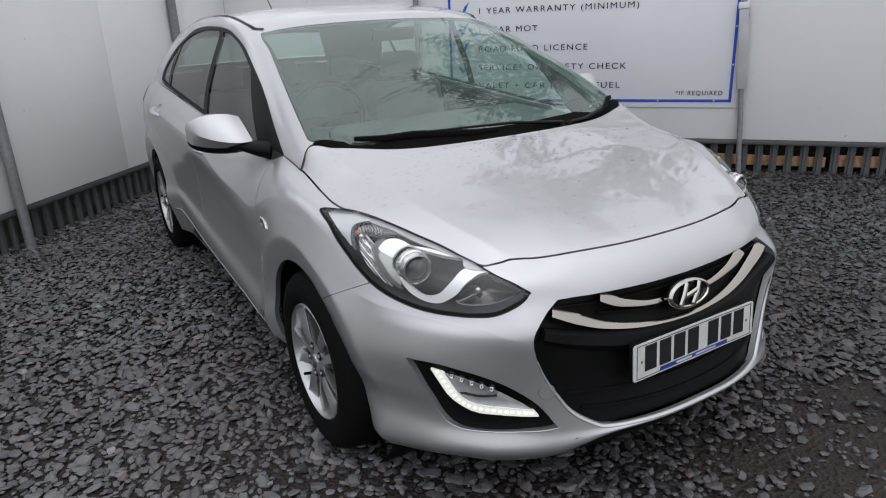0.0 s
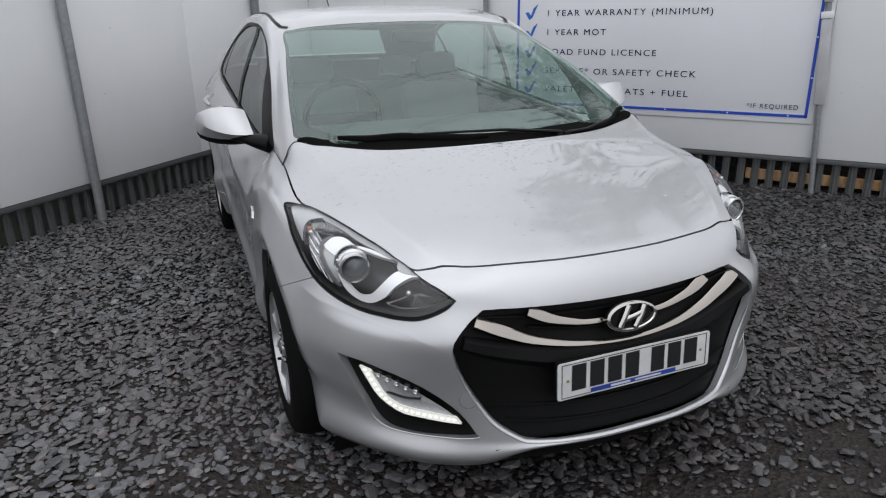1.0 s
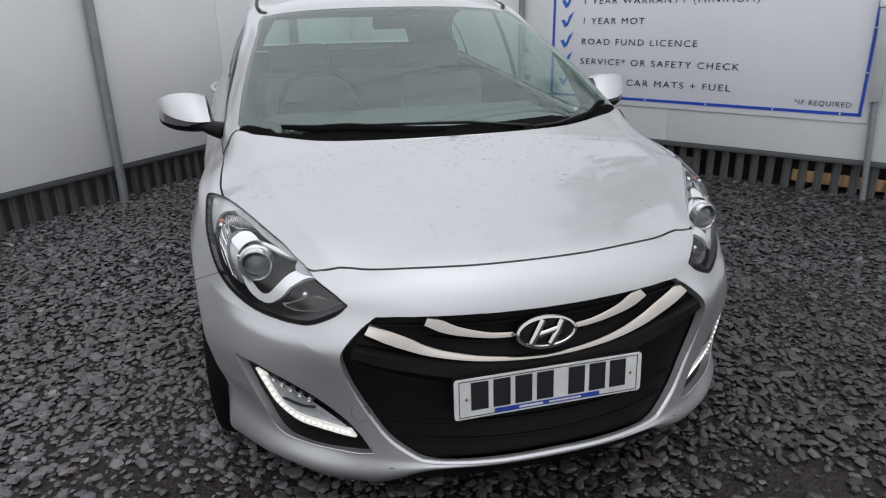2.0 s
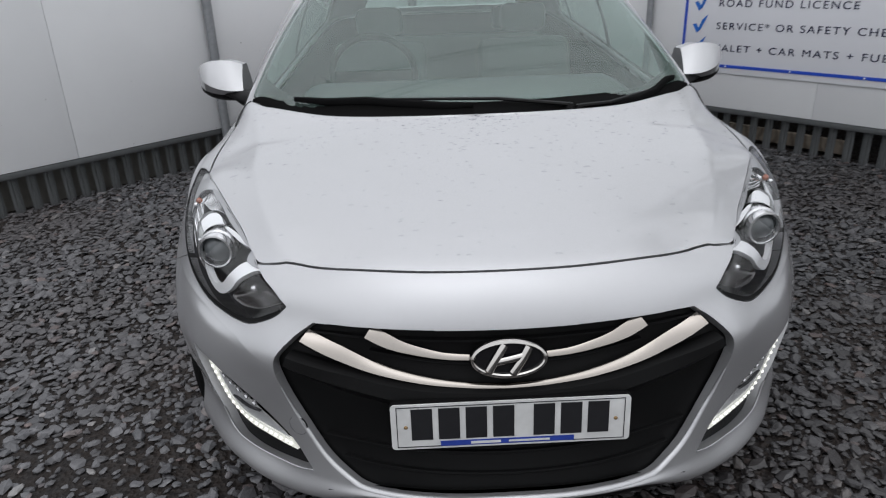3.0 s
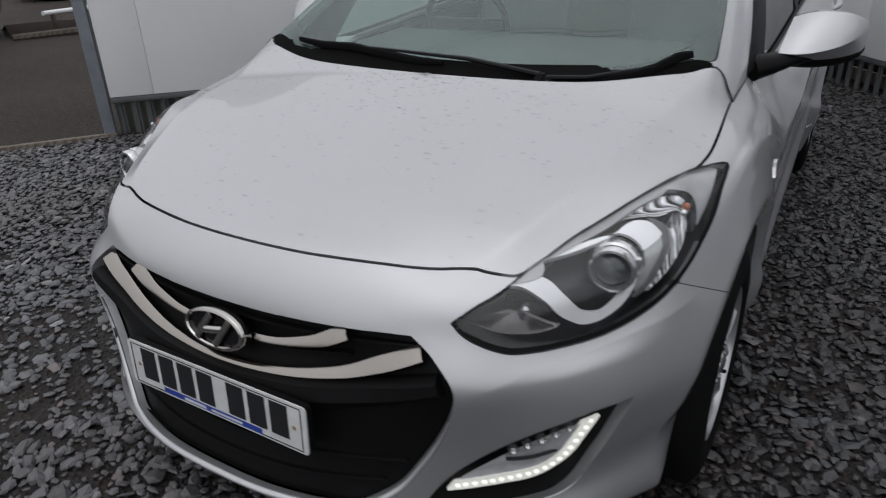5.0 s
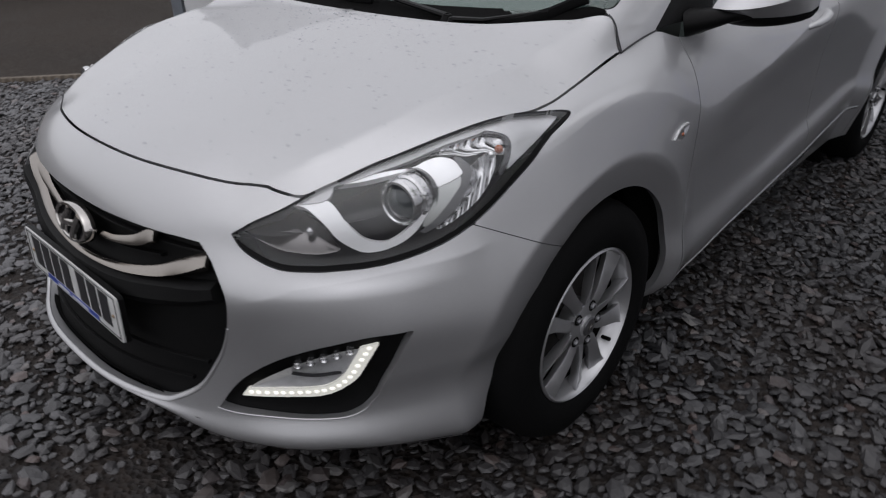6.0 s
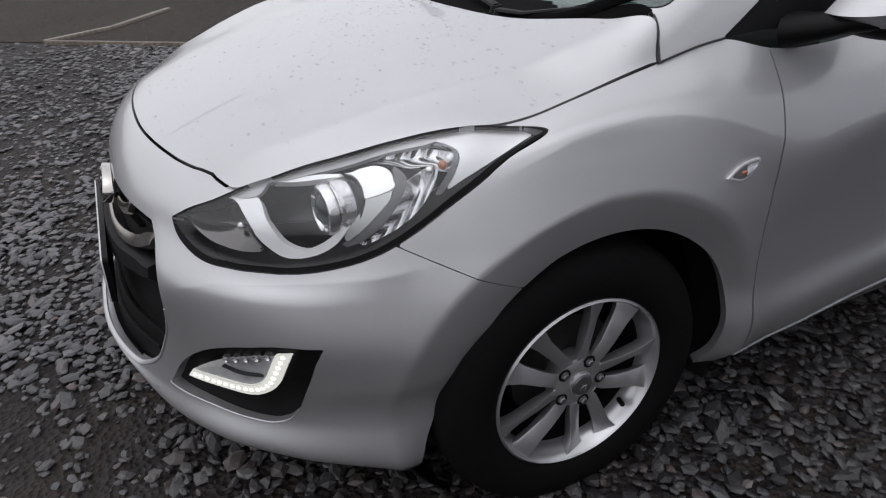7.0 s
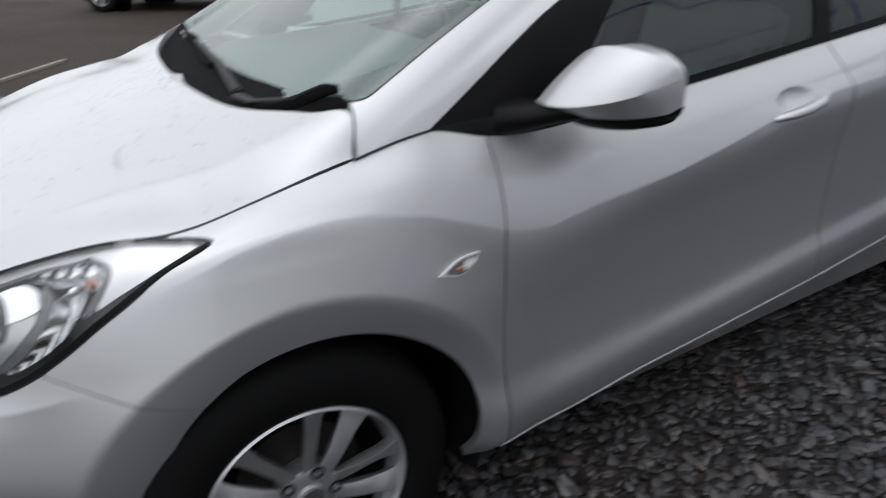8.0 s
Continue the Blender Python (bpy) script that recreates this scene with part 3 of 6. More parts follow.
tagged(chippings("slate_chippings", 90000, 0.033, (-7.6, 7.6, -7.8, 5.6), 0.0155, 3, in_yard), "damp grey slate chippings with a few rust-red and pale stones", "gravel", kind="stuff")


# ---- notice board on the hoarding ----
def islands(me):
    """The connected pieces of a mesh, from left to right, as lists of faces."""
    bm = bmesh.new()
    bm.from_mesh(me)
    left, out = set(bm.faces), []
    while left:
        todo, piece = [left.pop()], []
        while todo:
            f = todo.pop()
            piece.append(f)
            for e in f.edges:
                for g in e.link_faces:
                    if g in left:
                        left.discard(g)
                        todo.append(g)
        at = {v: k for k, v in enumerate({v for f in piece for v in f.verts})}
        out.append(([v.co.copy() for v in at], [[at[v] for v in f.verts] for f in piece]))
    bm.free()
    return out


def lettering(text, size, a, b, z, material, parent):
    """Raised print between a and b along the wall, every letter a part."""
    cu = bpy.data.curves.new("letter", "FONT")
    cu.body, cu.size, cu.extrude, cu.space_character = text, size, 0.0008, 1.25
    tmp = bpy.data.objects.new("letter", cu)
    scene.collection.objects.link(tmp)
    bpy.context.view_layer.update()
    me = bpy.data.meshes.new_from_object(tmp.evaluated_get(bpy.context.evaluated_depsgraph_get()))
    bpy.data.objects.remove(tmp)
    m = RIGHT @ Matrix.Translation((a, 0.0145, z - size * 0.34)) @ FACE @ Matrix.Diagonal(((b - a) / max(v.co.x for v in me.vertices), 1, 1, 1))
    for verts, faces in islands(me):
        link_mesh("letter", [m @ v for v in verts], faces, material, parent, smooth=False)


FACE = Matrix(((1, 0, 0, 0), (0, 0, 1, 0), (0, 1, 0, 0), (0, 0, 0, 1)))  # upright on a wall, read from the yard
notice = thing("notice_board", "white notice board with blue border and navy lettering", "sign")
BOARD_W = Mat("board_white", (0.72, 0.725, 0.76), 0.4)
BOARD_W = BOARD_W.colour(BOARD_W.ramp(BOARD_W.noise(1.1, 5), (0.3, (0.69, 0.695, 0.73)), (0.7, (0.735, 0.74, 0.775)))).m
NAVY = plain("navy_print", (0.008, 0.012, 0.045), 0.5, shine=0.2)
TICK_BLUE = plain("tick_blue_print", (0.02, 0.13, 0.5), 0.4, scale=25)
ROYAL = plain("royal_blue_print", (0.015, 0.06, 0.42), 0.4)


def on_board(s, z, up=0.014):
    return RIGHT @ Matrix.Translation((s, up, z))


bm = bmesh.new()
box(bm, (2.57, 0.012, 1.5), on_board(3.745, 1.3, 0.006), 0.003)
part("board", bm, BOARD_W, notice)
for s, z, w, h in ((3.745, 0.607, 2.475, 0.022), (2.515, 1.3, 0.022, 1.41), (4.975, 1.3, 0.022, 1.41), (3.745, 1.99, 2.475, 0.022)):
    bm = bmesh.new()
    box(bm, (w, 0.004, h), on_board(s, z))
    part("border", bm, ROYAL, notice)
lines = (("1 YEAR WARRANTY (MINIMUM)", 1.40, 2.785, 4.206), ("1 YEAR MOT", 1.238, 2.785, 3.341), ("ROAD FUND LICENCE", 1.069, 2.785, 3.785), ("SERVICE* OR SAFETY CHECK", 0.904, 2.785, 4.122), ("VALET + CAR MATS + FUEL", 0.742, 2.785, 4.075), ("*IF REQUIRED", 0.672, 4.54, 4.913))
for text, z, a, b in lines:
    size = 0.072 if not text.startswith("*") else 0.052
    lettering(text, size, a, b, z, NAVY, notice)
for k, z in enumerate((1.40, 1.238, 1.069, 0.904, 0.742)):
    bm = bmesh.new()
    for p, q, r in (((2.582, 0.004), (2.622, -0.058), (2.652, -0.036)), ((2.582, 0.004), (2.652, -0.036), (2.612, 0.012)), ((2.622, -0.058), (2.708, 0.082), (2.652, -0.036)), ((2.622, -0.058), (2.66, 0.04), (2.708, 0.082))):
        bm.faces.new([bm.verts.new(RIGHT @ Vector((s, 0.0146, z + dz))) for s, dz in (p, q, r)])
    part("tick", bm, TICK_BLUE, notice)
for s, z in [(x, 0.607) for x in (2.9, 3.4, 3.9, 4.4, 4.85)] + [(4.975, z) for z in (0.9, 1.2, 1.5)]:
    bm = bmesh.new()
    bmesh.ops.create_uvsphere(bm, u_segments=8, v_segments=5, radius=0.007, matrix=on_board(s, z, 0.017))
    part("screw_head", bm, PANEL, notice)


# ---- a tree behind the hoarding, and cables overhead ----
def tree(at, height, spread, leaves, seed):
    rng = random.Random(seed)
    t = thing("tree", "leafy broad-leaved tree standing behind the hoarding", "tree", Matrix.Translation(at))
    bark = plain("bark", (0.09, 0.07, 0.05), 0.9, grain=0.8, scale=14)
    leaf = Mat("leaf", (0.045, 0.075, 0.025), 0.5)
    geo = leaf.n.new("ShaderNodeNewGeometry")
    leaf.colour(leaf.ramp(geo.outputs["Random Per Island"], (0.0, (0.03, 0.055, 0.018)), (1.0, (0.075, 0.11, 0.035))))
    bm = bmesh.new()
    tube(bm, [(0, 0, 0), (0.05, 0.03, height * 0.25), (0.0, 0.1, height * 0.5), (0.1, 0.05, height * 0.85)], [0.17, 0.13, 0.09, 0.03], 10)
    tips = []
    for k in range(22):
        z0 = height * rng.uniform(0.42, 0.88)
        a, r = rng.uniform(0, 6.28), spread * rng.uniform(0.55, 1.0) * (1.15 - z0 / height * 0.6)
        p0 = Vector((0.03, 0.05, z0))
        p2 = Vector((r * math.cos(a), r * math.sin(a), z0 + height * rng.uniform(0.05, 0.25)))
        p1 = (p0 + p2) / 2 + Vector((0, 0, 0.15))
        tube(bm, [p0, p1, p2], [0.05, 0.03, 0.01], 6, up=(0.1, 0.2, 1))
        tips += [p0.lerp(p2, s) + Vector((rng.gauss(0, 0.25), rng.gauss(0, 0.25), rng.gauss(0, 0.2))) for s in (0.45, 0.6, 0.75, 0.9, 1.0, 1.05)]
    part("trunk", bm, bark, t)
    v, f = [], []
    for k in range(leaves):
        c = rng.choice(tips) + Vector((rng.gauss(0, 0.2), rng.gauss(0, 0.2), rng.gauss(0, 0.16)))
        m = Euler((rng.uniform(0, 6), rng.uniform(0, 6), rng.uniform(0, 6))).to_matrix()
        s = rng.uniform(0.05, 0.09)
        n = len(v)
        v += [c + m @ Vector(q) * s for q in ((-1, 0, 0), (-0.2, 0.5, 0.06), (1, 0, 0.12), (-0.2, -0.5, 0.06))]
        f += [(n, n + 1, n + 2), (n, n + 2, n + 3)]
    link_mesh("crown", v, f, leaf.m, t, smooth=False)
    return t


tree((5.0, 3.2, 0), 7.6, 2.5, 5200, 5)
POLE_WOOD = timber_material("pole_wood", (0.12, 0.09, 0.06), (0.18, 0.14, 0.1))
SPAN, SPAN_MID = Vector((0.95, 0.31, 0)), Vector((1.4, 3.4, 0))
for s in (-24.0, 24.0):
    pole = thing("utility_pole", "brown timber utility pole carrying overhead cables", "pole", Matrix.Translation(SPAN_MID + SPAN * s) @ pose(0, 0, 0, 0, 0, -72), group="utility poles")
    bm = bmesh.new()
    tube(bm, [(0.0, 0, -0.2), (0.0, 0, 10.4)], [0.15, 0.11], 12)
    part("shaft", bm, POLE_WOOD, pole)
    bm = bmesh.new()
    box(bm, (5.4, 0.12, 0.14), Matrix.Translation((0, 0.1, 9.75)), 0.01)
    part("cross_arm", bm, POLE_WOOD, pole)
for x in (-1.1, 0.0, 1.0):
    cable = thing("overhead_cable", "black twin overhead cable sagging above the yard", "cable", group="overhead cables")
    for d in (0.0, 0.16):
        bm = bmesh.new()
        tube(bm, [SPAN_MID + SPAN * (48 * s - 24) + Vector((-0.31, 0.95, 0)) * (x + d) + Vector((0, 0, 8.2 + 1.62 * (2 * s - 1) ** 2)) for s in np.linspace(0, 1, 31)], 0.012, 6, up=(0.2, 1, 0.2))
        part("wire", bm, INK, cable)


# ---- the car: its skin ----
# Lines round the lower body, from the middle of the nose round the corner and along the side to the middle of the tail.
def around(front, side, tail):
    return [*front, *side, *tail]


SIDE_Y = (0.0, 0.19, 0.33, 0.47, 0.9, 1.5, 2.1, 2.65)


def flank(xs, zs):
    return [(x, y, z) for x, y, z in zip(xs, SIDE_Y, zs)]


UNDER = around(
    [(0, -0.852, 0.235), (0.17, -0.845, 0.233), (0.305, -0.815, 0.222), (0.445, -0.752, 0.168), (0.565, -0.67, 0.15), (0.66, -0.585, 0.153), (0.735, -0.485, 0.146), (0.785, -0.375, 0.14), (0.835, -0.2, 0.125)],
    flank((0.845, 0.845, 0.84, 0.838, 0.835, 0.835, 0.838, 0.84), (0.16, 0.16, 0.16, 0.165, 0.17, 0.18, 0.19, 0.2)),
    [(0.82, 3.08, 0.22), (0.72, 3.3, 0.24), (0.4, 3.39, 0.25), (0, 3.4, 0.25)])
LIP = around(
    [(0, -0.887, 0.254), (0.17, -0.877, 0.252), (0.315, -0.842, 0.244), (0.46, -0.78, 0.208), (0.58, -0.706, 0.199), (0.68, -0.617, 0.199), (0.757, -0.515, 0.193), (0.805, -0.395, 0.188), (0.85, -0.21, 0.17)],
    flank((0.868, 0.868, 0.868, 0.872, 0.876, 0.878, 0.874, 0.868), (0.225, 0.225, 0.215, 0.203, 0.236, 0.285, 0.33, 0.26)),
    [(0.84, 3.1, 0.27), (0.735, 3.34, 0.28), (0.4, 3.43, 0.28), (0, 3.44, 0.28)])
LEDGE = around(
    [(0, -0.888, 0.272), (0.17, -0.877, 0.27), (0.324, -0.832, 0.264), (0.47, -0.762, 0.262), (0.567, -0.69, 0.262), (0.665, -0.605, 0.265), (0.745, -0.507, 0.275), (0.80, -0.385, 0.29), (0.855, -0.2, 0.3)],
    flank((0.876, 0.88, 0.888, 0.893, 0.892, 0.891, 0.889, 0.882), (0.305, 0.3, 0.29, 0.275, 0.308, 0.362, 0.41, 0.34)),
    [(0.85, 3.1, 0.33), (0.745, 3.37, 0.34), (0.4, 3.46, 0.34), (0, 3.47, 0.34)])
LOW = around(
    [(0, -0.848, 0.385), (0.17, -0.837, 0.385), (0.33, -0.803, 0.382), (0.465, -0.757, 0.38), (0.57, -0.697, 0.378), (0.677, -0.613, 0.378), (0.765, -0.505, 0.382), (0.822, -0.375, 0.4), (0.868, -0.19, 0.42)],
    flank((0.885, 0.887, 0.886, 0.880, 0.873, 0.870, 0.874, 0.887), (0.425, 0.425, 0.415, 0.39, 0.40, 0.45, 0.495, 0.45)),
    [(0.858, 3.1, 0.45), (0.755, 3.39, 0.45), (0.4, 3.48, 0.45), (0, 3.49, 0.45)])
MID = around(
    [(0, -0.83, 0.485), (0.17, -0.82, 0.485), (0.33, -0.793, 0.484), (0.475, -0.748, 0.483), (0.583, -0.693, 0.482), (0.70, -0.602, 0.481), (0.79, -0.488, 0.482), (0.84, -0.355, 0.49), (0.88, -0.175, 0.51)],
    flank((0.891, 0.892, 0.89, 0.884, 0.872, 0.868, 0.876, 0.891), (0.53, 0.53, 0.525, 0.515, 0.53, 0.57, 0.605, 0.57)),
    [(0.862, 3.1, 0.57), (0.757, 3.4, 0.57), (0.4, 3.49, 0.57), (0, 3.5, 0.57)])
SHOULDER = around(
    [(0, -0.798, 0.558), (0.17, -0.79, 0.558), (0.33, -0.768, 0.557), (0.47, -0.738, 0.556), (0.577, -0.69, 0.556), (0.687, -0.597, 0.557), (0.782, -0.468, 0.56), (0.838, -0.34, 0.575), (0.884, -0.168, 0.6)],
    flank((0.893, 0.894, 0.894, 0.892, 0.88, 0.874, 0.882, 0.893), (0.64, 0.645, 0.63, 0.61, 0.63, 0.67, 0.70, 0.72)),
    [(0.86, 3.1, 0.69), (0.75, 3.38, 0.69), (0.4, 3.47, 0.69), (0, 3.48, 0.69)])
CREST = around(
    [(0, -0.783, 0.635), (0.17, -0.777, 0.636), (0.33, -0.752, 0.637), (0.455, -0.708, 0.638), (0.568, -0.655, 0.62), (0.678, -0.555, 0.603), (0.765, -0.44, 0.625), (0.815, -0.34, 0.678), (0.848, -0.185, 0.755)],
    flank((0.862, 0.872, 0.881, 0.889, 0.889, 0.889, 0.887, 0.882), (0.805, 0.79, 0.755, 0.715, 0.752, 0.825, 0.866, 0.885)),
    [(0.845, 3.08, 0.88), (0.72, 3.32, 0.885), (0.4, 3.4, 0.885), (0, 3.41, 0.885)])
BROW = around(
    [(0, -0.754, 0.692), (0.17, -0.747, 0.692), (0.33, -0.72, 0.69), (0.458, -0.683, 0.684), (0.569, -0.632, 0.677), (0.682, -0.508, 0.704), (0.765, -0.385, 0.733), (0.808, -0.29, 0.768), (0.829, -0.15, 0.805)],
    flank((0.835, 0.838, 0.85, 0.858, 0.858, 0.855, 0.852, 0.845), (0.836, 0.845, 0.84, 0.806, 0.832, 0.892, 0.935, 0.962)),
    [(0.808, 3.05, 0.972), (0.695, 3.275, 0.978), (0.39, 3.355, 0.98), (0, 3.37, 0.98)])
EDGE = around(
    [(0, -0.703, 0.738), (0.17, -0.694, 0.738), (0.33, -0.668, 0.735), (0.455, -0.635, 0.722), (0.56, -0.585, 0.722), (0.647, -0.425, 0.776), (0.72, -0.30, 0.815), (0.762, -0.215, 0.834), (0.787, -0.108, 0.838)],
    flank((0.793, 0.783, 0.788, 0.796, 0.80, 0.80, 0.795, 0.785), (0.858, 0.893, 0.921, 0.89, 0.905, 0.95, 0.995, 1.03)),
    [(0.75, 3.02, 1.055), (0.65, 3.22, 1.06), (0.38, 3.3, 1.06), (0, 3.32, 1.06)])
LIFT = np.array([0, 0, 0.03])  # height of the springs over the drawing
NET = np.array([UNDER, LIP, LEDGE, LOW, MID, SHOULDER, CREST, BROW, EDGE], float)
COWL_AT = 10  # the column where the bonnet's rear corner meets the wing
COWL_MID = np.array([0.0, 0.035, 0.935])
COWL_SIDE = [(0.742, 0.212, 0.961), (0.66, 0.152, 0.958), (0.45, 0.073, 0.939), (0.2, 0.042, 0.935), (0, 0.035, 0.935)]


def bonnet_height(x, y, half, low):
    """The bonnet: a crowned middle line, falling to the edge height low at the half width."""
    top = np.interp(y, (-0.72, -0.6, -0.45, -0.3, -0.15, 0.0, 0.1, 0.2), (0.732, 0.778, 0.823, 0.86, 0.892, 0.924, 0.942, 0.955))
    return top - (top - low) * np.minimum(x / half, 1.0) ** 3.2


edge = NET[8, :COWL_AT + 1]
rings = []
for k_, s in enumerate((0.12, 0.3, 0.55, 0.8, 1.0)):
    p = edge * (1 - s) + COWL_MID * s
    k = np.argsort(edge[3:, 1])
    half = np.interp(p[:, 1], edge[3:, 1][k], edge[3:, 0][k])
    low = np.interp(p[:, 1], edge[3:, 1][k], edge[3:, 2][k])
    z = bonnet_height(p[:, 0], p[:, 1], half, low)
    rings.append(np.c_[p[:, 0], p[:, 1], z])
    rings[-1][-1] = COWL_SIDE[k_]
NET = NET + LIFT
FULL = np.concatenate([NET[:, :COWL_AT + 1], np.array(rings) + LIFT])

FU = np.r_[0, np.cumsum(np.linalg.norm(np.diff(NET[3:7], axis=1), axis=2).mean(0))]
FV = np.r_[0, np.cumsum(np.linalg.norm(np.diff(FULL, axis=0), axis=2)[:, :9].mean(1))]
V_EDGE = FV[8]


def skin(us, vs):
    """Points of the skin for all pairs of us (round the body) and vs (upwards), as rows of vs."""
    low, high = vs[vs <= V_EDGE], vs[vs > V_EDGE]
    cols = hermite(FV, FULL, vs)  # front columns, up to the cowl
    back = hermite(FV[:9], NET[:, COWL_AT + 1:], low)
    body = np.concatenate([cols[:len(low)], back], 1)
    ghost = lambda a: np.concatenate([a[:, 1:2] * np.array([-1, 1, 1]), a], 1)
    tu = np.r_[-FU[1], FU]
    lower = hermite(tu, ghost(body).transpose(1, 0, 2), us).transpose(1, 0, 2)
    if not len(high):
        return lower
    ub = us[us <= FU[COWL_AT] + 1e-9]
    upper = hermite(tu[:COWL_AT + 2], ghost(cols[len(low):]).transpose(1, 0, 2), ub).transpose(1, 0, 2)
    return lower, upper


ARCHES, ARCH_Z = (0.012, 2.65), 0.305


def arch_radius(p, wy):
    """The arch's radius, wider behind the wheel than before it."""
    turn = np.degrees(np.arctan2(p[..., 2] - ARCH_Z, wy - p[..., 1]))
    turn = np.where(turn < -90, turn + 360, turn)
    return np.interp(turn, (-35, -12, 0, 15, 32, 46, 58, 74, 90, 107, 129, 149, 165, 180), (0.42, 0.36, 0.331, 0.313, 0.307, 0.314, 0.327, 0.342, 0.349, 0.356, 0.363, 0.374, 0.379, 0.376))


def flared(p):
    """Wheel-arch brows: the sides swell towards each arch and turn in at its lip."""
    p = p.copy()
    for wy in ARCHES:
        r = np.hypot(p[..., 1] - wy, p[..., 2] - ARCH_Z)
        side = np.clip((p[..., 0] - 0.72) / 0.12, 0, 1) * np.clip((0.9 - p[..., 2]) / 0.1, 0, 1)
        swell = np.clip((0.56 - r) / 0.135, 0, 1)
        p[..., 0] += side * 0.021 * swell ** 1.4
        turn_in = 0.028
        brow = np.interp(p[..., 1] - wy, (-0.36, -0.2, 0.0, 0.28), (0.414, 0.417, 0.434, 0.442))
        p[..., 0] -= side * turn_in * np.clip((brow - r) / (brow - arch_radius(p, wy)), 0, 1)
        low_front = np.clip((wy - p[..., 1] - 0.1) / 0.2, 0, 1) * np.clip((0.68 - p[..., 2]) / 0.25, 0, 1)
        p[..., 0] += side * 0.016 * low_front * np.clip((0.54 - r) / 0.12, 0, 1)
    # the pressed line over the arch and along the doors
    line = np.interp(p[..., 1], (-0.194, -0.112, -0.048, 0.03, 0.1, 0.19, 0.28, 0.334, 0.404, 0.48, 0.56, 0.66, 0.77, 0.895, 1.073, 1.243, 1.45, 2.1, 2.7), (0.794, 0.821, 0.841, 0.854, 0.858, 0.849, 0.829, 0.809, 0.78, 0.752, 0.747, 0.764, 0.775, 0.79, 0.823, 0.86, 0.885, 0.92, 0.94))
    high = np.interp(p[..., 1], (-0.2, -0.08, 0.08, 0.25, 0.40, 0.50, 0.62, 0.9, 2.2, 2.8), (0.0, 0.007, 0.008, 0.008, 0.006, 0.003, 0.005, 0.012, 0.012, 0.0))
    off = p[..., 2] - line
    p[..., 0] += np.where(p[..., 0] > 0.6, high * np.exp(-np.abs(off) / np.where(off > 0, 0.045, 0.06)), 0)
    # the bumper's swelling beside the grille, and the pressed line under the lamp
    c = np.array([0.519, -0.739, 0.589])
    bump = 0.019 * np.exp(-((p - c) ** 2).sum(-1) / (2 * 0.065 ** 2))
    p += bump[..., None] * np.array([0.36, -0.9, 0.24])
    line = np.interp(p[..., 1], (-0.726, -0.651, -0.564, -0.481, -0.398, -0.332), (0.58, 0.607, 0.615, 0.628, 0.642, 0.659))
    high = np.interp(p[..., 1], (-0.74, -0.7, -0.6, -0.45, -0.36, -0.3), (0.0, 0.003, 0.006, 0.006, 0.004, 0.0))
    off = p[..., 2] - line
    push = np.where(p[..., 0] > 0.3, high * np.exp(-np.abs(off) / np.where(off > 0, 0.03, 0.05)), 0)
    p[..., 0] += 0.6 * push
    p[..., 1] -= 0.8 * push
    # finger hollows behind the door handles
    for hy, hz in ((1.297, 0.88), (2.307, 0.945)):
        e = ((p[..., 1] - hy) / 0.058) ** 2 + ((p[..., 2] - hz) / 0.025) ** 2
        p[..., 0] -= np.where(p[..., 0] > 0.6, 0.02 * np.clip(1 - e, 0, 1) ** 0.7, 0)
    return p


def creased(p):
    """The bonnet's folded edges: a ridge on each side that runs from the cowl to the nose."""
    p = p.copy()
    x, y = p[..., 0], p[..., 1]
    ridge = np.interp(y, (-0.70, -0.597, -0.545, -0.464, -0.37, -0.245, 0.0, 0.17), (0.40, 0.487, 0.524, 0.56, 0.594, 0.63, 0.668, 0.71))
    k = np.argsort(edge[3:, 1])
    rim = np.maximum(np.interp(y, edge[3:, 1][k], edge[3:, 0][k]), ridge + 0.03)
    d = x - ridge
    tent = np.where(d > 0, np.clip(1 - d / np.minimum(rim - ridge, 0.1), 0, 1) ** 1.6, np.clip(1 + d / 0.22, 0, 1) ** 2)
    p[..., 2] += 0.015 * tent * np.clip((y + 0.63) / 0.12, 0, 1) * np.clip((0.17 - y) / 0.12, 0, 1)
    return p


us = np.unique(np.concatenate([np.arange(0, FU[8], 0.0085), np.linspace(FU[8], FU[12], 95), np.linspace(FU[12], FU[16], 260), np.linspace(FU[16], FU[20], 60), FU[[COWL_AT]]]))
us = us[np.r_[True, np.diff(us) > 1e-6]]
vs = np.unique(np.concatenate([np.linspace(0, FV[4], 48), np.linspace(FV[4], V_EDGE, 104), np.linspace(V_EDGE, FV[-1], 75)]))
LOWER, UPPER = skin(us, vs)
LOWER, UPPER = flared(LOWER), creased(UPPER)
UB = us[us <= FU[COWL_AT] + 1e-9]


# one net: the lower skin, and the bonnet joined to its upper edge
nl, nu_, nb = LOWER.shape[0], LOWER.shape[1], UPPER.shape[1]
v1, v2 = LOWER.reshape(-1, 3), UPPER.reshape(-1, 3)
low_id = np.arange(nl * nu_).reshape(nl, nu_)
up_id = nl * nu_ + np.arange(len(v2)).reshape(-1, nb)
top = np.concatenate([low_id[-1:, :nb], up_id])


def quads(k):
    a, b, c, d = k[:-1, :-1].ravel(), k[:-1, 1:].ravel(), k[1:, 1:].ravel(), k[1:, :-1].ravel()
    return np.concatenate([np.c_[a, b, c], np.c_[a, c, d]])


